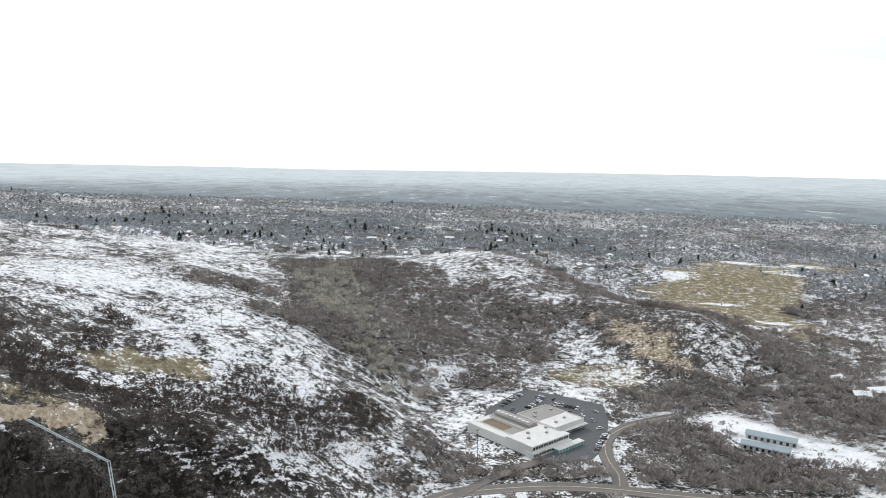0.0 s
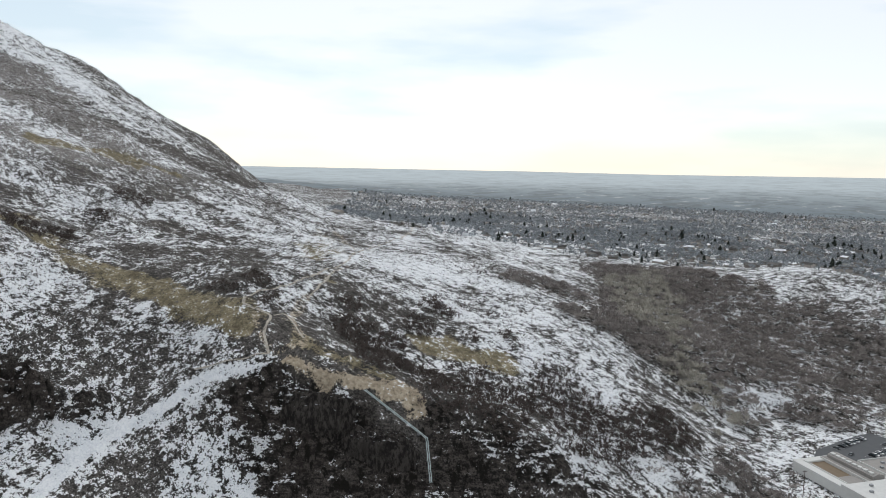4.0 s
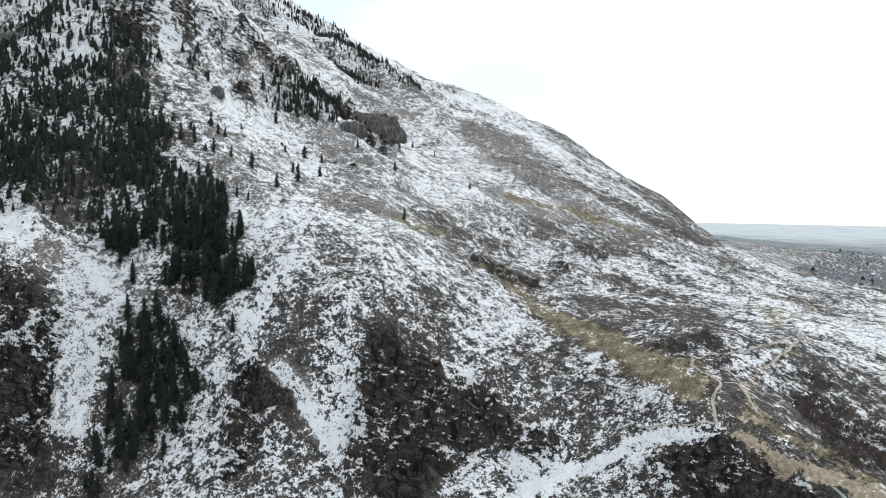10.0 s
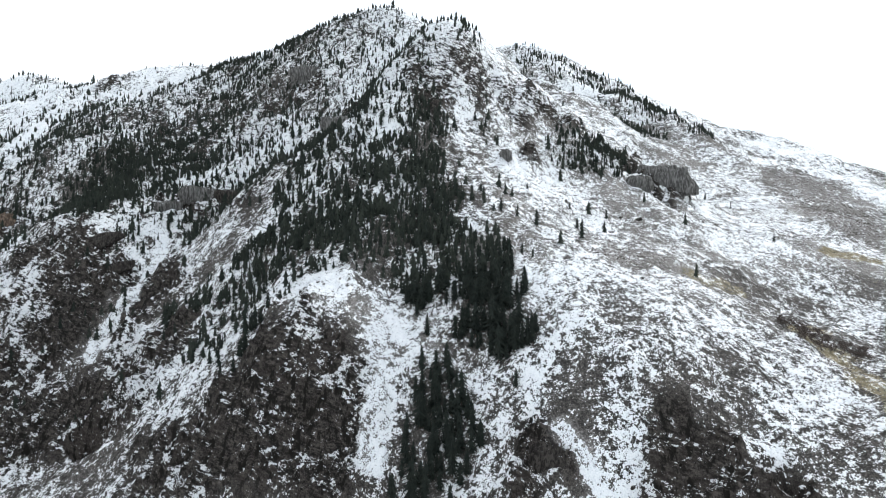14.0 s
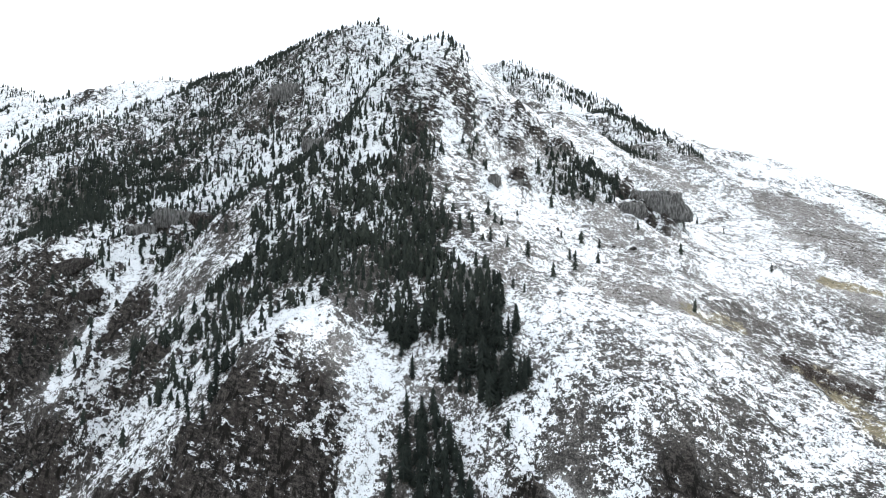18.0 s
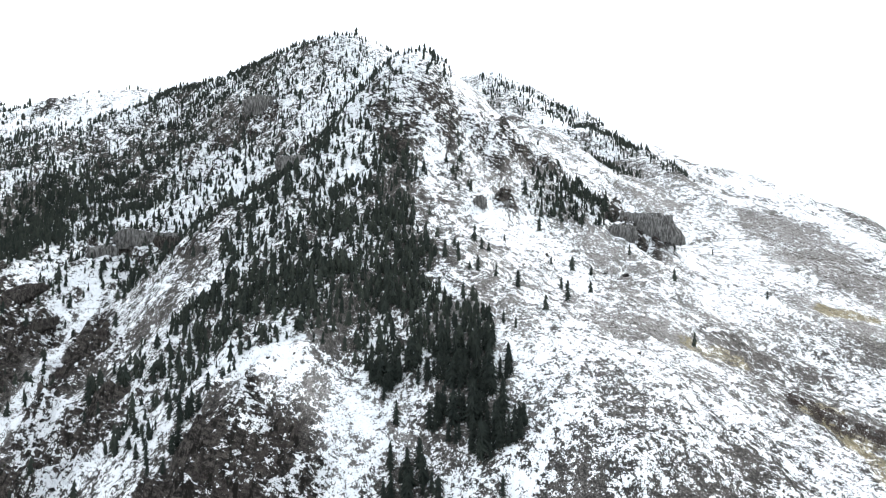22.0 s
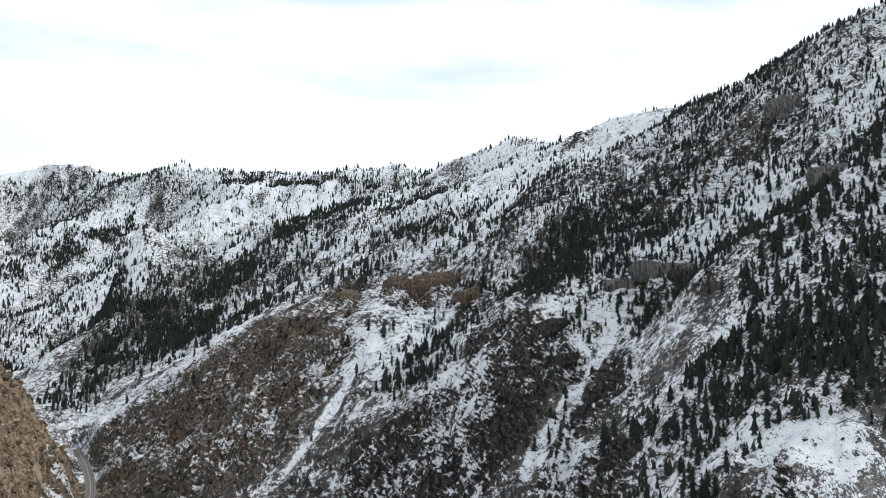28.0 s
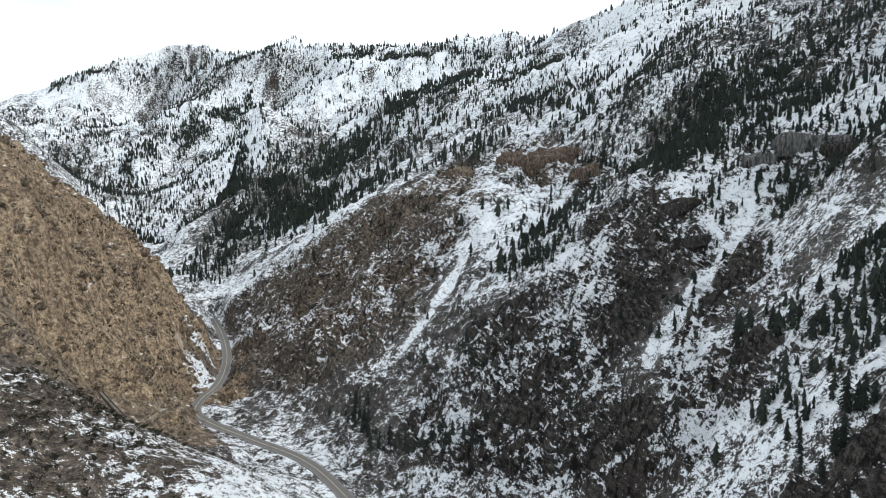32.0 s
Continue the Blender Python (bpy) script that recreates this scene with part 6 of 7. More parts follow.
DRIVE = [(10, 352, 5.6), (28, 372, 5.7), (44, 386, 5.8), (58, 396, 5.6), (66, 399, 5.5)]
ribbon("driveway", DRIVE, 3.2, ROADTOP, 0.36, "dirty paved driveway to the market", "driveway")


def slab(name, outline, z, thick, mat, parent=None):
    bm = bmesh.new()
    top = [bm.verts.new((x, y, z)) for x, y in outline]
    low = [bm.verts.new((x, y, z - thick)) for x, y in outline]
    bm.faces.new(top)
    bm.faces.new(low[::-1])
    for k in range(len(outline)):
        j = (k + 1) % len(outline)
        bm.faces.new((top[j], top[k], low[k], low[j]))
    bmesh.ops.recalc_face_normals(bm, faces=bm.faces)
    me = bpy.data.meshes.new(name)
    bm.to_mesh(me)
    bm.free()
    me.materials.append(mat)
    ob = new(name, me)
    ob.parent = parent
    return ob


LOT = [(26, 440), (33, 484), (50, 512), (67, 534), (95, 518), (121, 500), (118, 470), (113, 450), (104, 420), (92, 402), (68, 396), (58, 399)]
lot = tagged(slab("parking_lot", LOT, 5.45, 0.5, ASPHALT), "dark asphalt parking lot round a white market building", "parking lot", kind="structure")


def box(bm, x0, y0, z0, x1, y1, z1):
    m = Matrix.Translation(((x0 + x1) / 2, (y0 + y1) / 2, (z0 + z1) / 2)) @ Matrix.Diagonal((x1 - x0, y1 - y0, z1 - z0, 1))
    bmesh.ops.create_cube(bm, size=1, matrix=m)


def boxes(name, dims, mat, parent, label="", bevel=0.0):
    bm = bmesh.new()
    for d in dims:
        box(bm, *d)
    if bevel:
        bmesh.ops.bevel(bm, geom=bm.edges[:], offset=bevel, segments=1, affect="EDGES")
    return part(name, bm, mat, parent, label)


# painted bay lines of the lot
ROWS = [((44, 492), (62, 520), 12), ((62, 486), (78, 512), 11), ((82, 500), (104, 488), 9), ((97, 412), (112, 446), 13), ((72, 516), (92, 506), 8)]
bm = bmesh.new()
for (ax, ay), (bx, by), n in ROWS:
    d = Vector((bx - ax, by - ay, 0)).normalized()
    s = Vector((-d.y, d.x, 0))
    for k in range(n + 1):
        p = Vector((ax, ay, 5.46)) + d * (k * 2.75)
        q = [p - d * 0.07 - s * 2.6, p + d * 0.07 - s * 2.6, p + d * 0.07 + s * 2.6, p - d * 0.07 + s * 2.6]
        bm.faces.new([bm.verts.new(v) for v in q])
tagged(part("bay_lines", bm, WHITEWALL, lot), kind="stuff")

# ---- the market: long low white halls with a glazed gallery ----
GLASS_AND_SHADE_DARK = plain("dark_window_glass", (0.03, 0.04, 0.045), 0.12, spread=0.05)
TEAL = plain("teal_glazing", (0.16, 0.36, 0.36), 0.25, spread=0.1)
ROOFGREY = plain("grey_gravel_roof", (0.30, 0.285, 0.27), 0.95, spread=0.15, size=2)
ROOFTAN = plain("tan_gravel_roof", (0.20, 0.155, 0.11), 0.95, spread=0.18, size=2)
ROOFWHITE = plain("white_roof_membrane", (0.60, 0.60, 0.585), 0.8, spread=0.2, size=4)
STEEL = plain("grey_metal", (0.35, 0.36, 0.37), 0.5, 0.6, spread=0.12)
market = tagged(new("market_building"), "white market halls with flat roofs and a glazed two-storey gallery", "building")
market.matrix_basis = pose(57, 401, 5.4, 0, 0, 41)
boxes("west_hall", [(0, 6, 0, 34, 24, 6.5), (0, 24, 0, 7, 58, 5.2), (21, 24, 0, 34, 60, 5.4)], WHITEWALL, market, bevel=0.08)
boxes("court_floor", [(7, 24, 0, 21, 57, 3.6)], ROOFTAN, market, "tan gravel court roof between white parapets")
boxes("court_roof", [(7, 24, 0, 21, 36, 4.3), (7, 36, 0, 11, 57, 4.0)], ROOFGREY, market, "dirty grey roof strip beside the court")
boxes("end_wall", [(3, 57, 0, 30, 62, 4.6)], WHITEWALL, market, bevel=0.3)
boxes("front_roof", [(0.6, 6.6, 6.5, 33.4, 23.4, 6.62)], ROOFWHITE, market)
boxes("side_roof", [(21.5, 24.5, 5.4, 33.5, 59.5, 5.5)], ROOFGREY, market, "grey flat roof")
for x in (0, 33.6):
    boxes("parapet", [(x, 6, 6.5, x + 0.4, 24, 7.1)], WHITEWALL, market)
for y0, y1 in ((24, 58),):
    boxes("parapet", [(0, y0, 5.2, 0.4, y1, 5.8)], WHITEWALL, market)
    boxes("parapet", [(6.6, y0, 5.2, 7, y1, 5.7)], WHITEWALL, market)
# the roof lantern over the west hall, with a row of skylights
bm = bmesh.new()
for y in (26, 58):
    for x, z in ((24, 5.4), (24, 7.4), (28, 8.6), (32, 7.4), (32, 5.4)):
        bm.verts.new((x, y, z))
bm.verts.ensure_lookup_table()
for k in range(4):
    bm.faces.new([bm.verts[i] for i in (k, k + 1, k + 6, k + 5)])
bm.faces.new([bm.verts[i] for i in range(5)])
bm.faces.new([bm.verts[i] for i in (9, 8, 7, 6, 5)])
bmesh.ops.recalc_face_normals(bm, faces=bm.faces)
lantern = part("roof_lantern", bm, ROOFGREY, market, "grey pitched roof lantern with white skylights")
for k in range(8):
    boxes("skylight", [(25, 28 + k * 3.8, 7.75, 27.2, 30.6 + k * 3.8, 8.55)], ROOFWHITE, lantern)
# the gallery along the front
boxes("gallery_lower", [(-1, 0, 0, 36, 6.2, 3.2)], WHITEWALL, market, bevel=0.05)
boxes("gallery_upper", [(0, 1.8, 3.2, 35, 6.4, 6.9)], WHITEWALL, market, bevel=0.05)
boxes("gallery_roof", [(-0.4, 1.2, 6.9, 35.4, 7, 7.15)], ROOFWHITE, market)
for k in range(14):
    boxes("upper_window", [(1.2 + k * 2.4, 1.72, 4.2, 2.9 + k * 2.4, 1.84, 6.1)], GLASS_AND_SHADE_DARK, market)
for k in range(15):
    boxes("lower_window", [(-0.3 + k * 2.4, -0.08, 0.9, 1.5 + k * 2.4, 0.04, 2.5)], TEAL if k > 8 else GLASS_AND_SHADE_DARK, market)
boxes("veranda", [(18, -4.5, 0, 42, -0.1, 2.3)], TEAL, market, "teal-glazed veranda")
boxes("veranda_roof", [(17.4, -5.0, 2.3, 42.6, -0.02, 2.6)], ROOFWHITE, market)
for k in range(9):
    boxes("veranda_post", [(18 + k * 2.95, -4.62, 0, 18.25 + k * 2.95, -4.48, 2.3)], WHITEWALL, market)
# the east hall
boxes("east_hall", [(36, 14, 0, 66, 48, 6)], WHITEWALL, market, bevel=0.08)
boxes("east_roof", [(36.5, 30, 6, 65.5, 47.5, 6.12)], ROOFGREY, market, "grey gravel roof section")
boxes("east_roof", [(48, 14.5, 6, 65.5, 29.6, 6.12)], ROOFWHITE, market, "white roof section")
for d in ((36, 14, 6, 66, 14.4, 6.7), (36, 47.6, 6, 66, 48, 6.7), (65.6, 14.4, 6, 66, 47.6, 6.7), (36, 14.4, 6, 36.4, 47.6, 6.7)):
    boxes("parapet", [d], WHITEWALL, market)
boxes("link", [(33.9, 20, 0, 36.1, 44, 5.2)], WHITEWALL, market)
boxes("canopy", [(44, 11, 3.0, 67, 14, 3.4)], ROOFWHITE, market)
for k in range(7):
    boxes("shop_window", [(45 + k * 3, 13.9, 0.5, 47.4 + k * 3, 14.03, 2.7)], GLASS_AND_SHADE_DARK, market)
for x, y, z in ((8, 12, 6.6), (14, 18, 6.6), (24, 11, 6.6), (30, 17, 6.6), (41, 36, 6.1), (47, 41, 6.1), (55, 22, 6.1), (60, 38, 6.1), (44, 20, 6.0)):
    boxes("roof_unit", [(x, y, z, x + 1.8, y + 1.5, z + 1.1)], STEEL, market, bevel=0.06)

# ---- parked cars ----
CARPAINT = [plain(n, c, 0.3, spread=0.04) for n, c in (("white_car_paint", (0.72, 0.72, 0.72)), ("black_car_paint", (0.02, 0.02, 0.022)), ("silver_car_paint", (0.42, 0.43, 0.44)), ("grey_car_paint", (0.13, 0.135, 0.14)), ("red_car_paint", (0.22, 0.03, 0.03)), ("blue_car_paint", (0.05, 0.08, 0.16)))]
TYRE = plain("tyre_rubber", (0.02, 0.02, 0.02), 0.9, spread=0.1)


def car_body(tall, length):
    bm = bmesh.new()
    w = 0.9
    prof = [(-length / 2, 0.35), (-length / 2, 0.85), (-length / 2 + 0.9, 0.98), (length / 2 - 0.25, 0.95), (length / 2, 0.75), (length / 2, 0.35)]
    a = [bm.verts.new((x, -w, z)) for x, z in prof]
    b = [bm.verts.new((x, w, z)) for x, z in prof]
    bm.faces.new(a)
    bm.faces.new(b[::-1])
    for k in range(len(prof)):
        j = (k + 1) % len(prof)
        bm.faces.new((a[j], a[k], b[k], b[j]))
    top = [(-length * 0.18, tall), (length * 0.28, tall), (length * 0.42, 0.95), (-length * 0.32, 0.97)]
    roof = [bm.verts.new((x, y * (0.66 if z > 1 else 0.84), z)) for y in (-1, 1) for x, z in top]
    bm.faces.new((roof[0], roof[1], roof[5], roof[4]))
    bmesh.ops.recalc_face_normals(bm, faces=bm.faces)
    bmesh.ops.bevel(bm, geom=bm.edges[:], offset=0.05, segments=1, affect="EDGES")
    me = bpy.data.meshes.new("body")
    bm.to_mesh(me)
    bm.free()
    return me, top


def car_glass(top):
    bm = bmesh.new()
    v = [bm.verts.new((x, y * (0.64 if z > 1 else 0.86), z - 0.03)) for y in (-1, 1) for x, z in top]
    for f in ((0, 1, 2, 3), (7, 6, 5, 4), (0, 3, 7, 4), (1, 5, 6, 2)):
        bm.faces.new([v[i] for i in f])
    bmesh.ops.recalc_face_normals(bm, faces=bm.faces)
    me = bpy.data.meshes.new("windows")
    bm.to_mesh(me)
    bm.free()
    me.materials.append(GLASS_AND_SHADE_DARK)
    return me


wheel_bm = bmesh.new()
bmesh.ops.create_cone(wheel_bm, segments=10, radius1=0.34, radius2=0.34, depth=0.22, cap_ends=True, matrix=Matrix.Rotation(radians(90), 4, "X"))
wheel_mesh = bpy.data.meshes.new("wheel")
wheel_bm.to_mesh(wheel_mesh)
wheel_bm.free()
wheel_mesh.materials.append(TYRE)
CAR_KINDS = []
for kind, (tall, length) in (("sedan", (1.42, 4.6)), ("wagon", (1.72, 4.7)), ("pickup", (1.85, 5.4))):
    for paint in CARPAINT:
        me, top = car_body(tall, length)
        me.materials.append(paint)
        CAR_KINDS.append((kind, paint.name.split("_")[0], me, car_glass(top), length))


def park(x, y, turn, which, z=5.46, group="cars in the lot"):
    kind, colour, body_mesh, glass_mesh, length = CAR_KINDS[which]
    car = tagged(new("car"), f"{colour} {kind} parked on dark asphalt by the market", "car", group)
    car.matrix_basis = pose(x, y, z, 0, 0, turn)
    new("body", body_mesh).parent = car
    new("windows", glass_mesh).parent = car
    for sx in (-1, 1):
        for sy in (-1, 1):
            w = new("wheel", wheel_mesh)
            w.parent, w.location = car, (sx * length * 0.31, sy * 0.84, 0.34)
    return car


cr = random.Random(9)
for r, ((ax, ay), (bx, by), n) in enumerate(ROWS):
    d = math.atan2(by - ay, bx - ax)
    for k in range(n):
        if cr.random() < (0.85 if r in (0, 1, 3) else 0.5):
            x, y = ax + math.cos(d) * (k * 2.75 + 1.37), ay + math.sin(d) * (k * 2.75 + 1.37)
            park(x, y, math.degrees(d) + 90 + cr.choice((0, 180)) + cr.uniform(-3, 3), cr.choice((0, 0, 1, 2, 2, 3, 3, 5, 6, 7, 8, 9, 12, 13, 14, 4)))
for x, y, turn, k in ((96, 470, 130, 4), (101, 476, 130, 0), (92, 482, 20, 1), (106, 466, 120, 8), (40, 470, 40, 7), (36, 462, 50, 0), (52, 486, 70, 3), (108, 452, 200, 6), (112, 484, 140, 2)):
    park(x, y, turn, k)

# cars on the canyon road
for k, (f, which) in enumerate(((0.345, 6), (0.372, 1))):
    p, q = road_line[int(f * len(road_line))], road_line[int(f * len(road_line)) + 1]
    c = park(p.x + 1.6, p.y + 1.2, math.degrees(math.atan2(q.y - p.y, q.x - p.x)), which, p.z + 0.27, "cars on the canyon road")
    c["label"] = "car standing in its lane on the canyon road"

# ---- barns and houses ----
ROOFBLUE = plain("weathered_blue_metal_roof", (0.30, 0.36, 0.39), 0.45, 0.3, spread=0.16, size=3)
BARNWALL = plain("pale_board_wall", (0.42, 0.42, 0.40), 0.8, spread=0.2)
SNOWY = plain("snow_on_roof", (0.80, 0.82, 0.84), 0.9, spread=0.06, size=5)
SHINGLE = plain("dark_shingle_roof", (0.10, 0.095, 0.09), 0.9, spread=0.25, per_object=0.5)
SIDING = plain("house_siding", (0.34, 0.31, 0.28), 0.8, spread=0.15, per_object=0.45)


def gable_mesh(name, w, d, low, high, over, thick, mat):
    """A pitched roof with eaves, ridge along x."""
    bm = bmesh.new()
    prof = [(-d / 2 - over, low - 0.12), (0, high), (d / 2 + over, low - 0.12), (d / 2 + over, low - 0.12 - thick), (0, high - thick), (-d / 2 - over, low - 0.12 - thick)]
    a = [bm.verts.new((-w / 2 - over, y, z)) for y, z in prof]
    b = [bm.verts.new((w / 2 + over, y, z)) for y, z in prof]
    for k in range(6):
        j = (k + 1) % 6
        bm.faces.new((a[k], a[j], b[j], b[k]))
    bm.faces.new((a[0], a[5], a[4], a[1]))
    bm.faces.new((a[1], a[4], a[3], a[2]))
    bm.faces.new((b[1], b[4], b[5], b[0]))
    bm.faces.new((b[2], b[3], b[4], b[1]))
    bmesh.ops.recalc_face_normals(bm, faces=bm.faces)
    me = bpy.data.meshes.new(name)
    bm.to_mesh(me)
    bm.free()
    me.materials.append(mat)
    return me


def wall_mesh(w, d, low, high, mat):
    bm = bmesh.new()
    box(bm, -w / 2, -d / 2, -1.5, w / 2, d / 2, low)
    for s in (-1, 1):
        v = [bm.verts.new(p) for p in ((s * w / 2, -d / 2, low), (s * w / 2, d / 2, low), (s * w / 2, 0, high - 0.2))]
        bm.faces.new(v if s > 0 else v[::-1])
    me = bpy.data.meshes.new("wall")
    bm.to_mesh(me)
    bm.free()
    me.materials.append(mat)
    return me


for (x, y), (w, d), lab in (((217, 437), (30, 9), "long barn with a weathered blue metal roof in a snowy yard"), ((206, 421), (28, 8), "long low barn with a pale metal roof and dark stall openings")):
    barn = tagged(new("barn"), lab, "barn", "barns in the yard")
    barn.matrix_basis = pose(x, y, ground_at(x, y) + 0.1, 0, 0, -31)
    new("wall", wall_mesh(w, d, 3.0, 4.6, BARNWALL)).parent = barn
    new("roof", gable_mesh("roof", w, d, 3.1, 4.8, 0.6, 0.18, ROOFBLUE)).parent = barn
    # dark panels on the closed wall stand for the shade inside open stalls
    for k in range(8):
        boxes("stall_opening", [(-w / 2 + 1.6 + k * w / 8, -d / 2 - 0.05, 0.2, -w / 2 + 3.3 + k * w / 8, -d / 2 + 0.05, 2.2)], GLASS_AND_SHADE_DARK, barn)
shed = tagged(new("shed"), "small snow-roofed shed beside the barns", "shed")
shed.matrix_basis = pose(196, 448, ground_at(196, 448) + 0.1, 0, 0, -31)
new("wall", wall_mesh(6, 5, 2.6, 3.6, BARNWALL)).parent = shed
new("roof", gable_mesh("roof", 6, 5, 2.7, 3.9, 0.5, 0.3, SNOWY)).parent = shed

for x, y, turn, w, d in ((352, 545, 10, 20, 12), (330, 566, 30, 16, 9), (330, 528, -8, 12, 9)):
    house = tagged(new("house"), "dark-walled house with a snow-covered pitched roof among bare trees", "house", "houses by the river")
    house.matrix_basis = pose(x, y, ground_at(x, y) + 0.3, 0, 0, turn)
    new("wall", wall_mesh(w, d, 3.4, 6.0, SIDING)).parent = house
    new("roof", gable_mesh("roof", w, d, 3.5, 6.3, 0.7, 0.35, SNOWY)).parent = house
    for k in range(3):
        boxes("window", [(-w / 2 + 2 + k * w / 3.4, -d / 2 - 0.04, 1.0, -w / 2 + 3.6 + k * w / 3.4, -d / 2 + 0.05, 2.3)], GLASS_AND_SHADE_DARK, house)
    boxes("chimney", [(w * 0.2, -0.5, 5.0, w * 0.2 + 0.8, 0.5, 7.2)], SIDING, house)

# the town on the bench: the nearest houses one by one, the rest together
house_kinds = []
for w, d in ((14, 9), (17, 10), (12, 8), (20, 10)):
    house_kinds.append((wall_mesh(w, d, 3.0, 4.9, SIDING), gable_mesh("roof", w, d, 3.1, 5.2, 0.6, 0.3, SHINGLE), gable_mesh("roof", w, d, 3.1, 5.2, 0.6, 0.34, SNOWY), (w, d)))
hr = random.Random(4)
places = []
for y in range(960, 1560, 42):
    for x in range(-470, 330, 30):
        px, py = x + hr.uniform(-7, 7) + (y - 960) * 0.2, y + hr.uniform(-9, 9)
        if hr.random() < 0.62 and (px > -0.50 * py + 40 or py < 1000 and px > -420) and math.hypot(px - 420, py - 1000) > 190 and math.hypot(px - 520, py - 1250) > 210:
            places.append((px, py))
places.sort(key=lambda p: math.hypot(*p))
heights = height(np.array([p[0] for p in places]), np.array([p[1] for p in places]))
for (x, y), z in list(zip(places, heights))[:230]:
    wall_me, dark_roof, snow_roof, _ = hr.choice(house_kinds)
    snowy = hr.random() < 0.22
    house = tagged(new("house"), "single-storey house with a snow-covered roof in a wooded town" if snowy else "single-storey house with a dark shingle roof in a wooded town", "house", "houses of the town")
    house.matrix_basis = pose(x, y, z + 0.2, 0, 0, hr.choice((12, 102, 12, -40)) + hr.uniform(-6, 6))
    new("wall", wall_me).parent = house
    new("roof", snow_roof if snowy else dark_roof).parent = house


def far_houses(n, reach, mats, label):
    p = town_places(n, reach)
    cube = np.array([(x, y, z) for z in (0, 3.2) for x, y in ((-7, -5), (7, -5), (7, 5), (-7, 5))] + [(-7, 0, 5.4), (7, 0, 5.4)], float)
    tri = np.array([(4, 5, 9), (4, 9, 8), (6, 7, 8), (6, 8, 9), (0, 1, 5), (0, 5, 4), (1, 2, 6), (1, 6, 5), (2, 3, 7), (2, 7, 6), (3, 0, 4), (3, 4, 7), (5, 6, 9), (7, 4, 8)])
    return scatter("town_houses", [(cube, tri)], p, rng.uniform(0.6, 1.2, len(p)), mats, label, "houses")


far_houses(120, 2500, SNOWY, "small far houses with white roofs among town trees")
far_houses(420, 2500, SIDING, "small far houses with grey and tan walls among town trees")

# ---- poles, pipe, rails, signs ----
WOODPOLE = plain("weathered_pole", (0.10, 0.08, 0.065), 0.9)


def pole(x, y, tall, arms=1):
    p = tagged(new("utility_pole"), "weathered wooden utility pole with crossarms standing in brush", "utility pole", "poles of the power line")
    p.matrix_basis = pose(x, y, ground_at(x, y) - 0.3, 0, 0, 35)
    bm = bmesh.new()
    bmesh.ops.create_cone(bm, segments=8, radius1=0.22, radius2=0.13, depth=tall, cap_ends=True, matrix=Matrix.Translation((0, 0, tall / 2)))
    part("post", bm, WOODPOLE, p)
    for k in range(arms):
        boxes("crossarm", [(-1.3, -0.08, tall - 0.8 - k * 1.2, 1.3, 0.08, tall - 0.6 - k * 1.2)], WOODPOLE, p)
    for k in (-1.1, 0, 1.1):
        boxes("insulator", [(k - 0.06, -0.06, tall - 0.6, k + 0.06, 0.06, tall - 0.35)], STEEL, p)


for x, y, tall in ((22, 388, 24), (-410, 760, 16), (-330, 640, 16), (-152, 470, 14), (-92, 452, 13), (300, 372, 14)):
    pole(x, y, tall)

PIPEPAINT = plain("pale_pipe_paint", (0.52, 0.60, 0.60), 0.5, spread=0.12)


def tube(line, radius, seg=8):
    bm = bmesh.new()
    rings = []
    for k, p in enumerate(line):
        d = (line[min(k + 1, len(line) - 1)] - line[max(k - 1, 0)]).normalized()
        s = d.cross(Vector((0, 0, 1))).normalized()
        u = s.cross(d)
        rings.append([bm.verts.new(p + radius * (math.cos(6.2832 * j / seg) * s + math.sin(6.2832 * j / seg) * u)) for j in range(seg)])
    for a, b in zip(rings, rings[1:]):
        for j in range(seg):
            bm.faces.new((a[j], b[j], b[(j + 1) % seg], a[(j + 1) % seg]))
    bmesh.ops.recalc_face_normals(bm, faces=bm.faces)
    return bm


bends = [Vector((x, y, ground_at(x, y) + 1.4)) for x, y in (PIPE[0], PIPE[3], PIPE[5])]
pipe_pts = [a.lerp(b, j / 8) for a, b in zip(bends, bends[1:]) for j in range(8)] + [bends[-1]]
pipeline = tagged(new("water_pipe"), "pale steel water pipe bending down a dark cliff on saddles", "pipe")
for off in (-0.32, 0.32):
    part("pipe", tube([p + Vector((off, off, 0)) for p in pipe_pts], 0.2), PIPEPAINT, pipeline)
for p in pipe_pts[1::2]:
    boxes("saddle", [(p.x - 0.55, p.y - 0.55, ground_at(p.x, p.y) - 0.5, p.x + 0.55, p.y + 0.55, p.z - 0.18)], STEEL, pipeline)


def guard_rail(name, fine, off, a, b, lift, label):
    rail = tagged(new(name), label, "guard rail")
    pts = []
    for k in range(int(a * len(fine)), int(b * len(fine))):
        d = fine[k + 1] - fine[k]
        n = Vector((-d.y, d.x, 0)).normalized()
        pts.append(fine[k] + n * off + Vector((0, 0, lift)))
    bm = bmesh.new()
    for p, q in zip(pts, pts[1:]):
        v = [bm.verts.new(w) for w in (p + Vector((0, 0, 0.45)), q + Vector((0, 0, 0.45)), q + Vector((0, 0, 0.8)), p + Vector((0, 0, 0.8)))]
        bm.faces.new(v)
    beam = part("beam", bm, STEEL, rail)
    mod = beam.modifiers.new("thickness", "SOLIDIFY")
    mod.thickness = 0.08
    for p in pts:
        boxes("post", [(p.x - 0.08, p.y - 0.08, p.z - 0.3, p.x + 0.08, p.y + 0.08, p.z + 0.8)], WOODPOLE, rail)


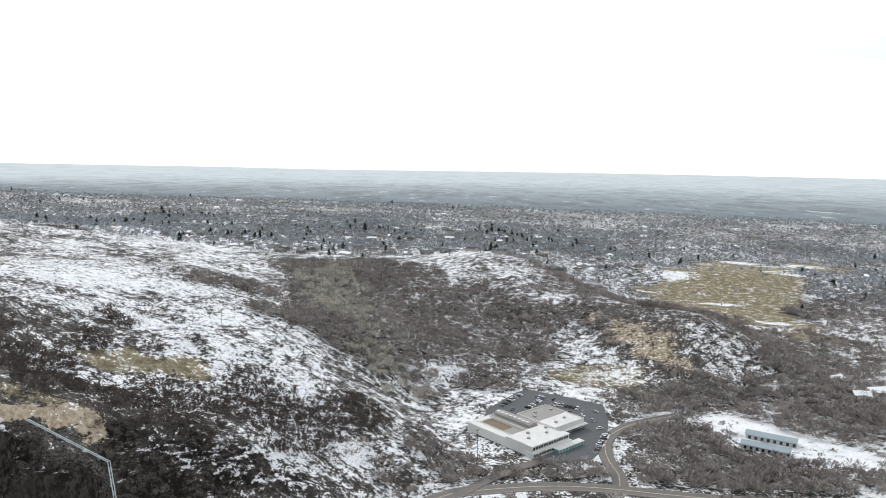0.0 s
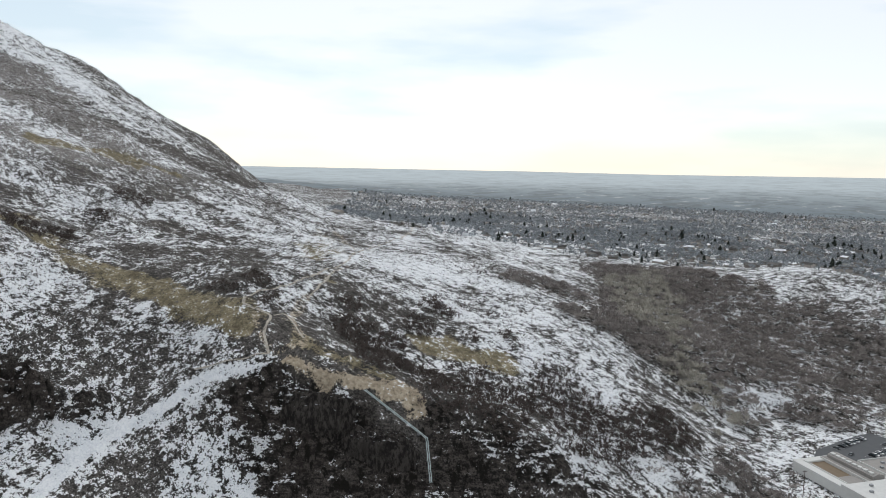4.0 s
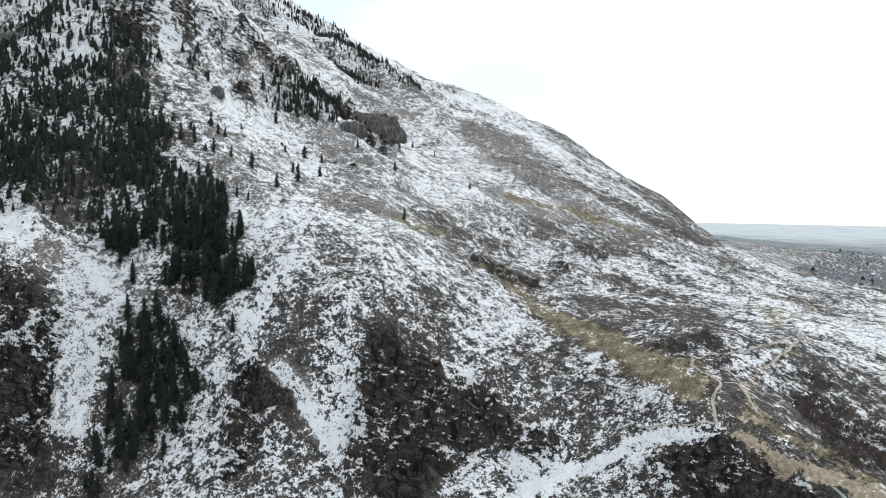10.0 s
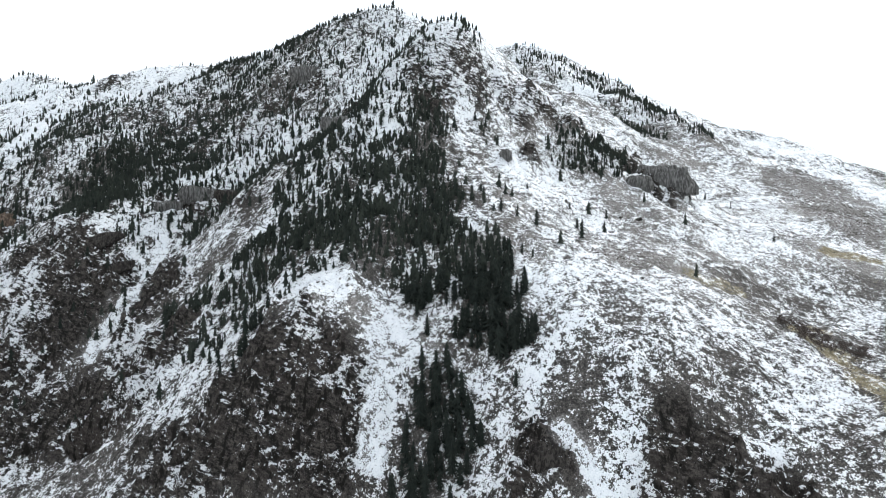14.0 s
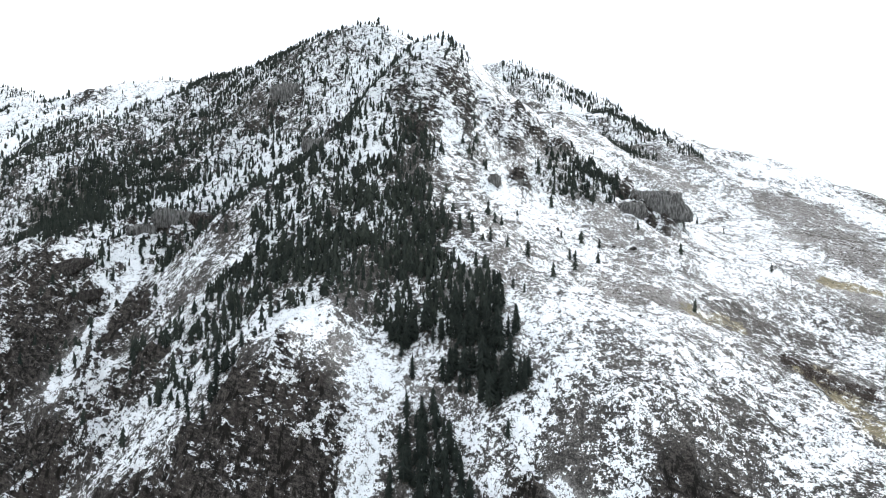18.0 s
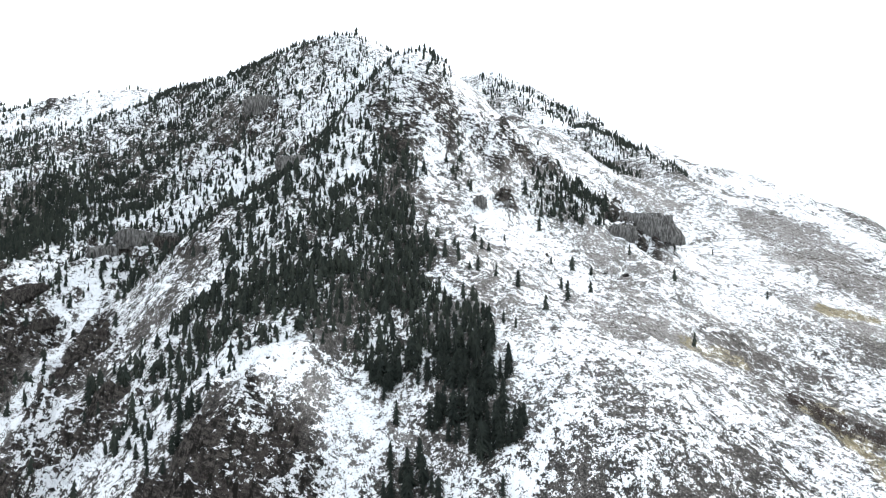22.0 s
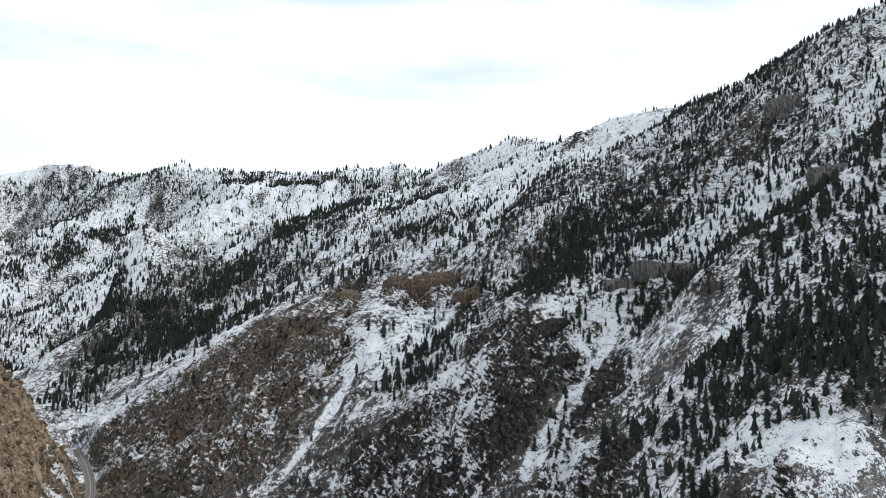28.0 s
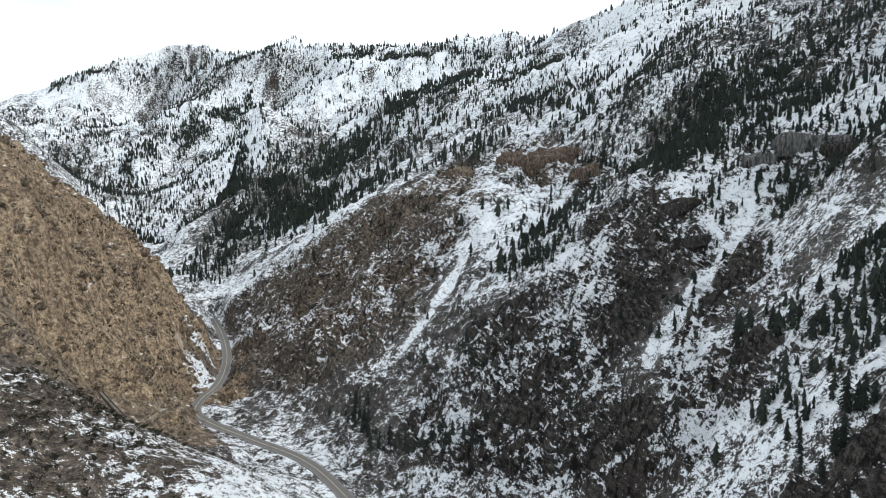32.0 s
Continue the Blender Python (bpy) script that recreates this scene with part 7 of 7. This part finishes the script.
guard_rail("guard_rail", side_line, -4.9, 0.10, 0.62, 0.3, "grey steel guard rail beside the side road")
guard_rail("guard_rail", road_line, 5.7, 0.26, 0.44, 0.2, "grey steel guard rail on the outer edge of the canyon road")


def sign(x, y, w, h, foot, mat, turn, label):
    s = tagged(new("road_sign"), label, "sign")
    s.matrix_basis = pose(x, y, ground_at(x, y), 0, 0, turn)
    boxes("panel", [(-w / 2, -0.05, foot, w / 2, 0.05, foot + h)], mat, s)
    for k in (-1, 1):
        boxes("post", [(k * w * 0.35 - 0.06, 0.05, -0.3, k * w * 0.35 + 0.06, 0.17, foot + h * 0.8)], WOODPOLE, s)


sign(90, 382, 4.2, 3.4, 1.6, WHITEWALL, 15, "white roadside board on posts with no lettering to be read")
sign(112, 384, 1.0, 1.0, 1.5, plain("yellow_sign_paint", (0.70, 0.48, 0.03), 0.5, spread=0.05), 20, "small yellow warning sign beside the side road")

# the old timber flume at the foot of the tan hill
flume = tagged(new("timber_flume"), "old grey timber chute leaning down a brushy bank", "flume")
fa, fb = Vector((-352, -535, ground_at(-352, -535) + 1.5)), Vector((-357, -508, ground_at(-357, -508) + 1.2))
axis = (fb - fa).normalized()
wide = axis.cross(Vector((0, 0, 1))).normalized()
OLDWOOD = plain("old_grey_timber", (0.16, 0.14, 0.12), 0.9, spread=0.3, per_object=0.3)
for off, h0, h1 in ((-1.4, -0.3, 1.2), (1.4, -0.3, 1.2)):
    bm = bmesh.new()
    v = [bm.verts.new(p) for p in (fa + wide * off + Vector((0, 0, h0)), fb + wide * off + Vector((0, 0, h0)), fb + wide * off + Vector((0, 0, h1)), fa + wide * off + Vector((0, 0, h1)))]
    bm.faces.new(v)
    part("side_board", bm, OLDWOOD, flume).modifiers.new("thickness", "SOLIDIFY").thickness = 0.2
for k in range(12):
    p, q = fa.lerp(fb, k / 12), fa.lerp(fb, (k + 0.92) / 12)
    bm = bmesh.new()
    bm.faces.new([bm.verts.new(w) for w in (p - wide * 1.4, q - wide * 1.4, q + wide * 1.4, p + wide * 1.4)])
    part("plank", bm, OLDWOOD, flume).modifiers.new("thickness", "SOLIDIFY").thickness = 0.15
for k in range(4):
    p = fa.lerp(fb, (k + 0.5) / 4)
    boxes("trestle_leg", [(p.x - 0.2, p.y - 0.2, p.z - 3.5, p.x + 0.2, p.y + 0.2, p.z)], OLDWOOD, flume)
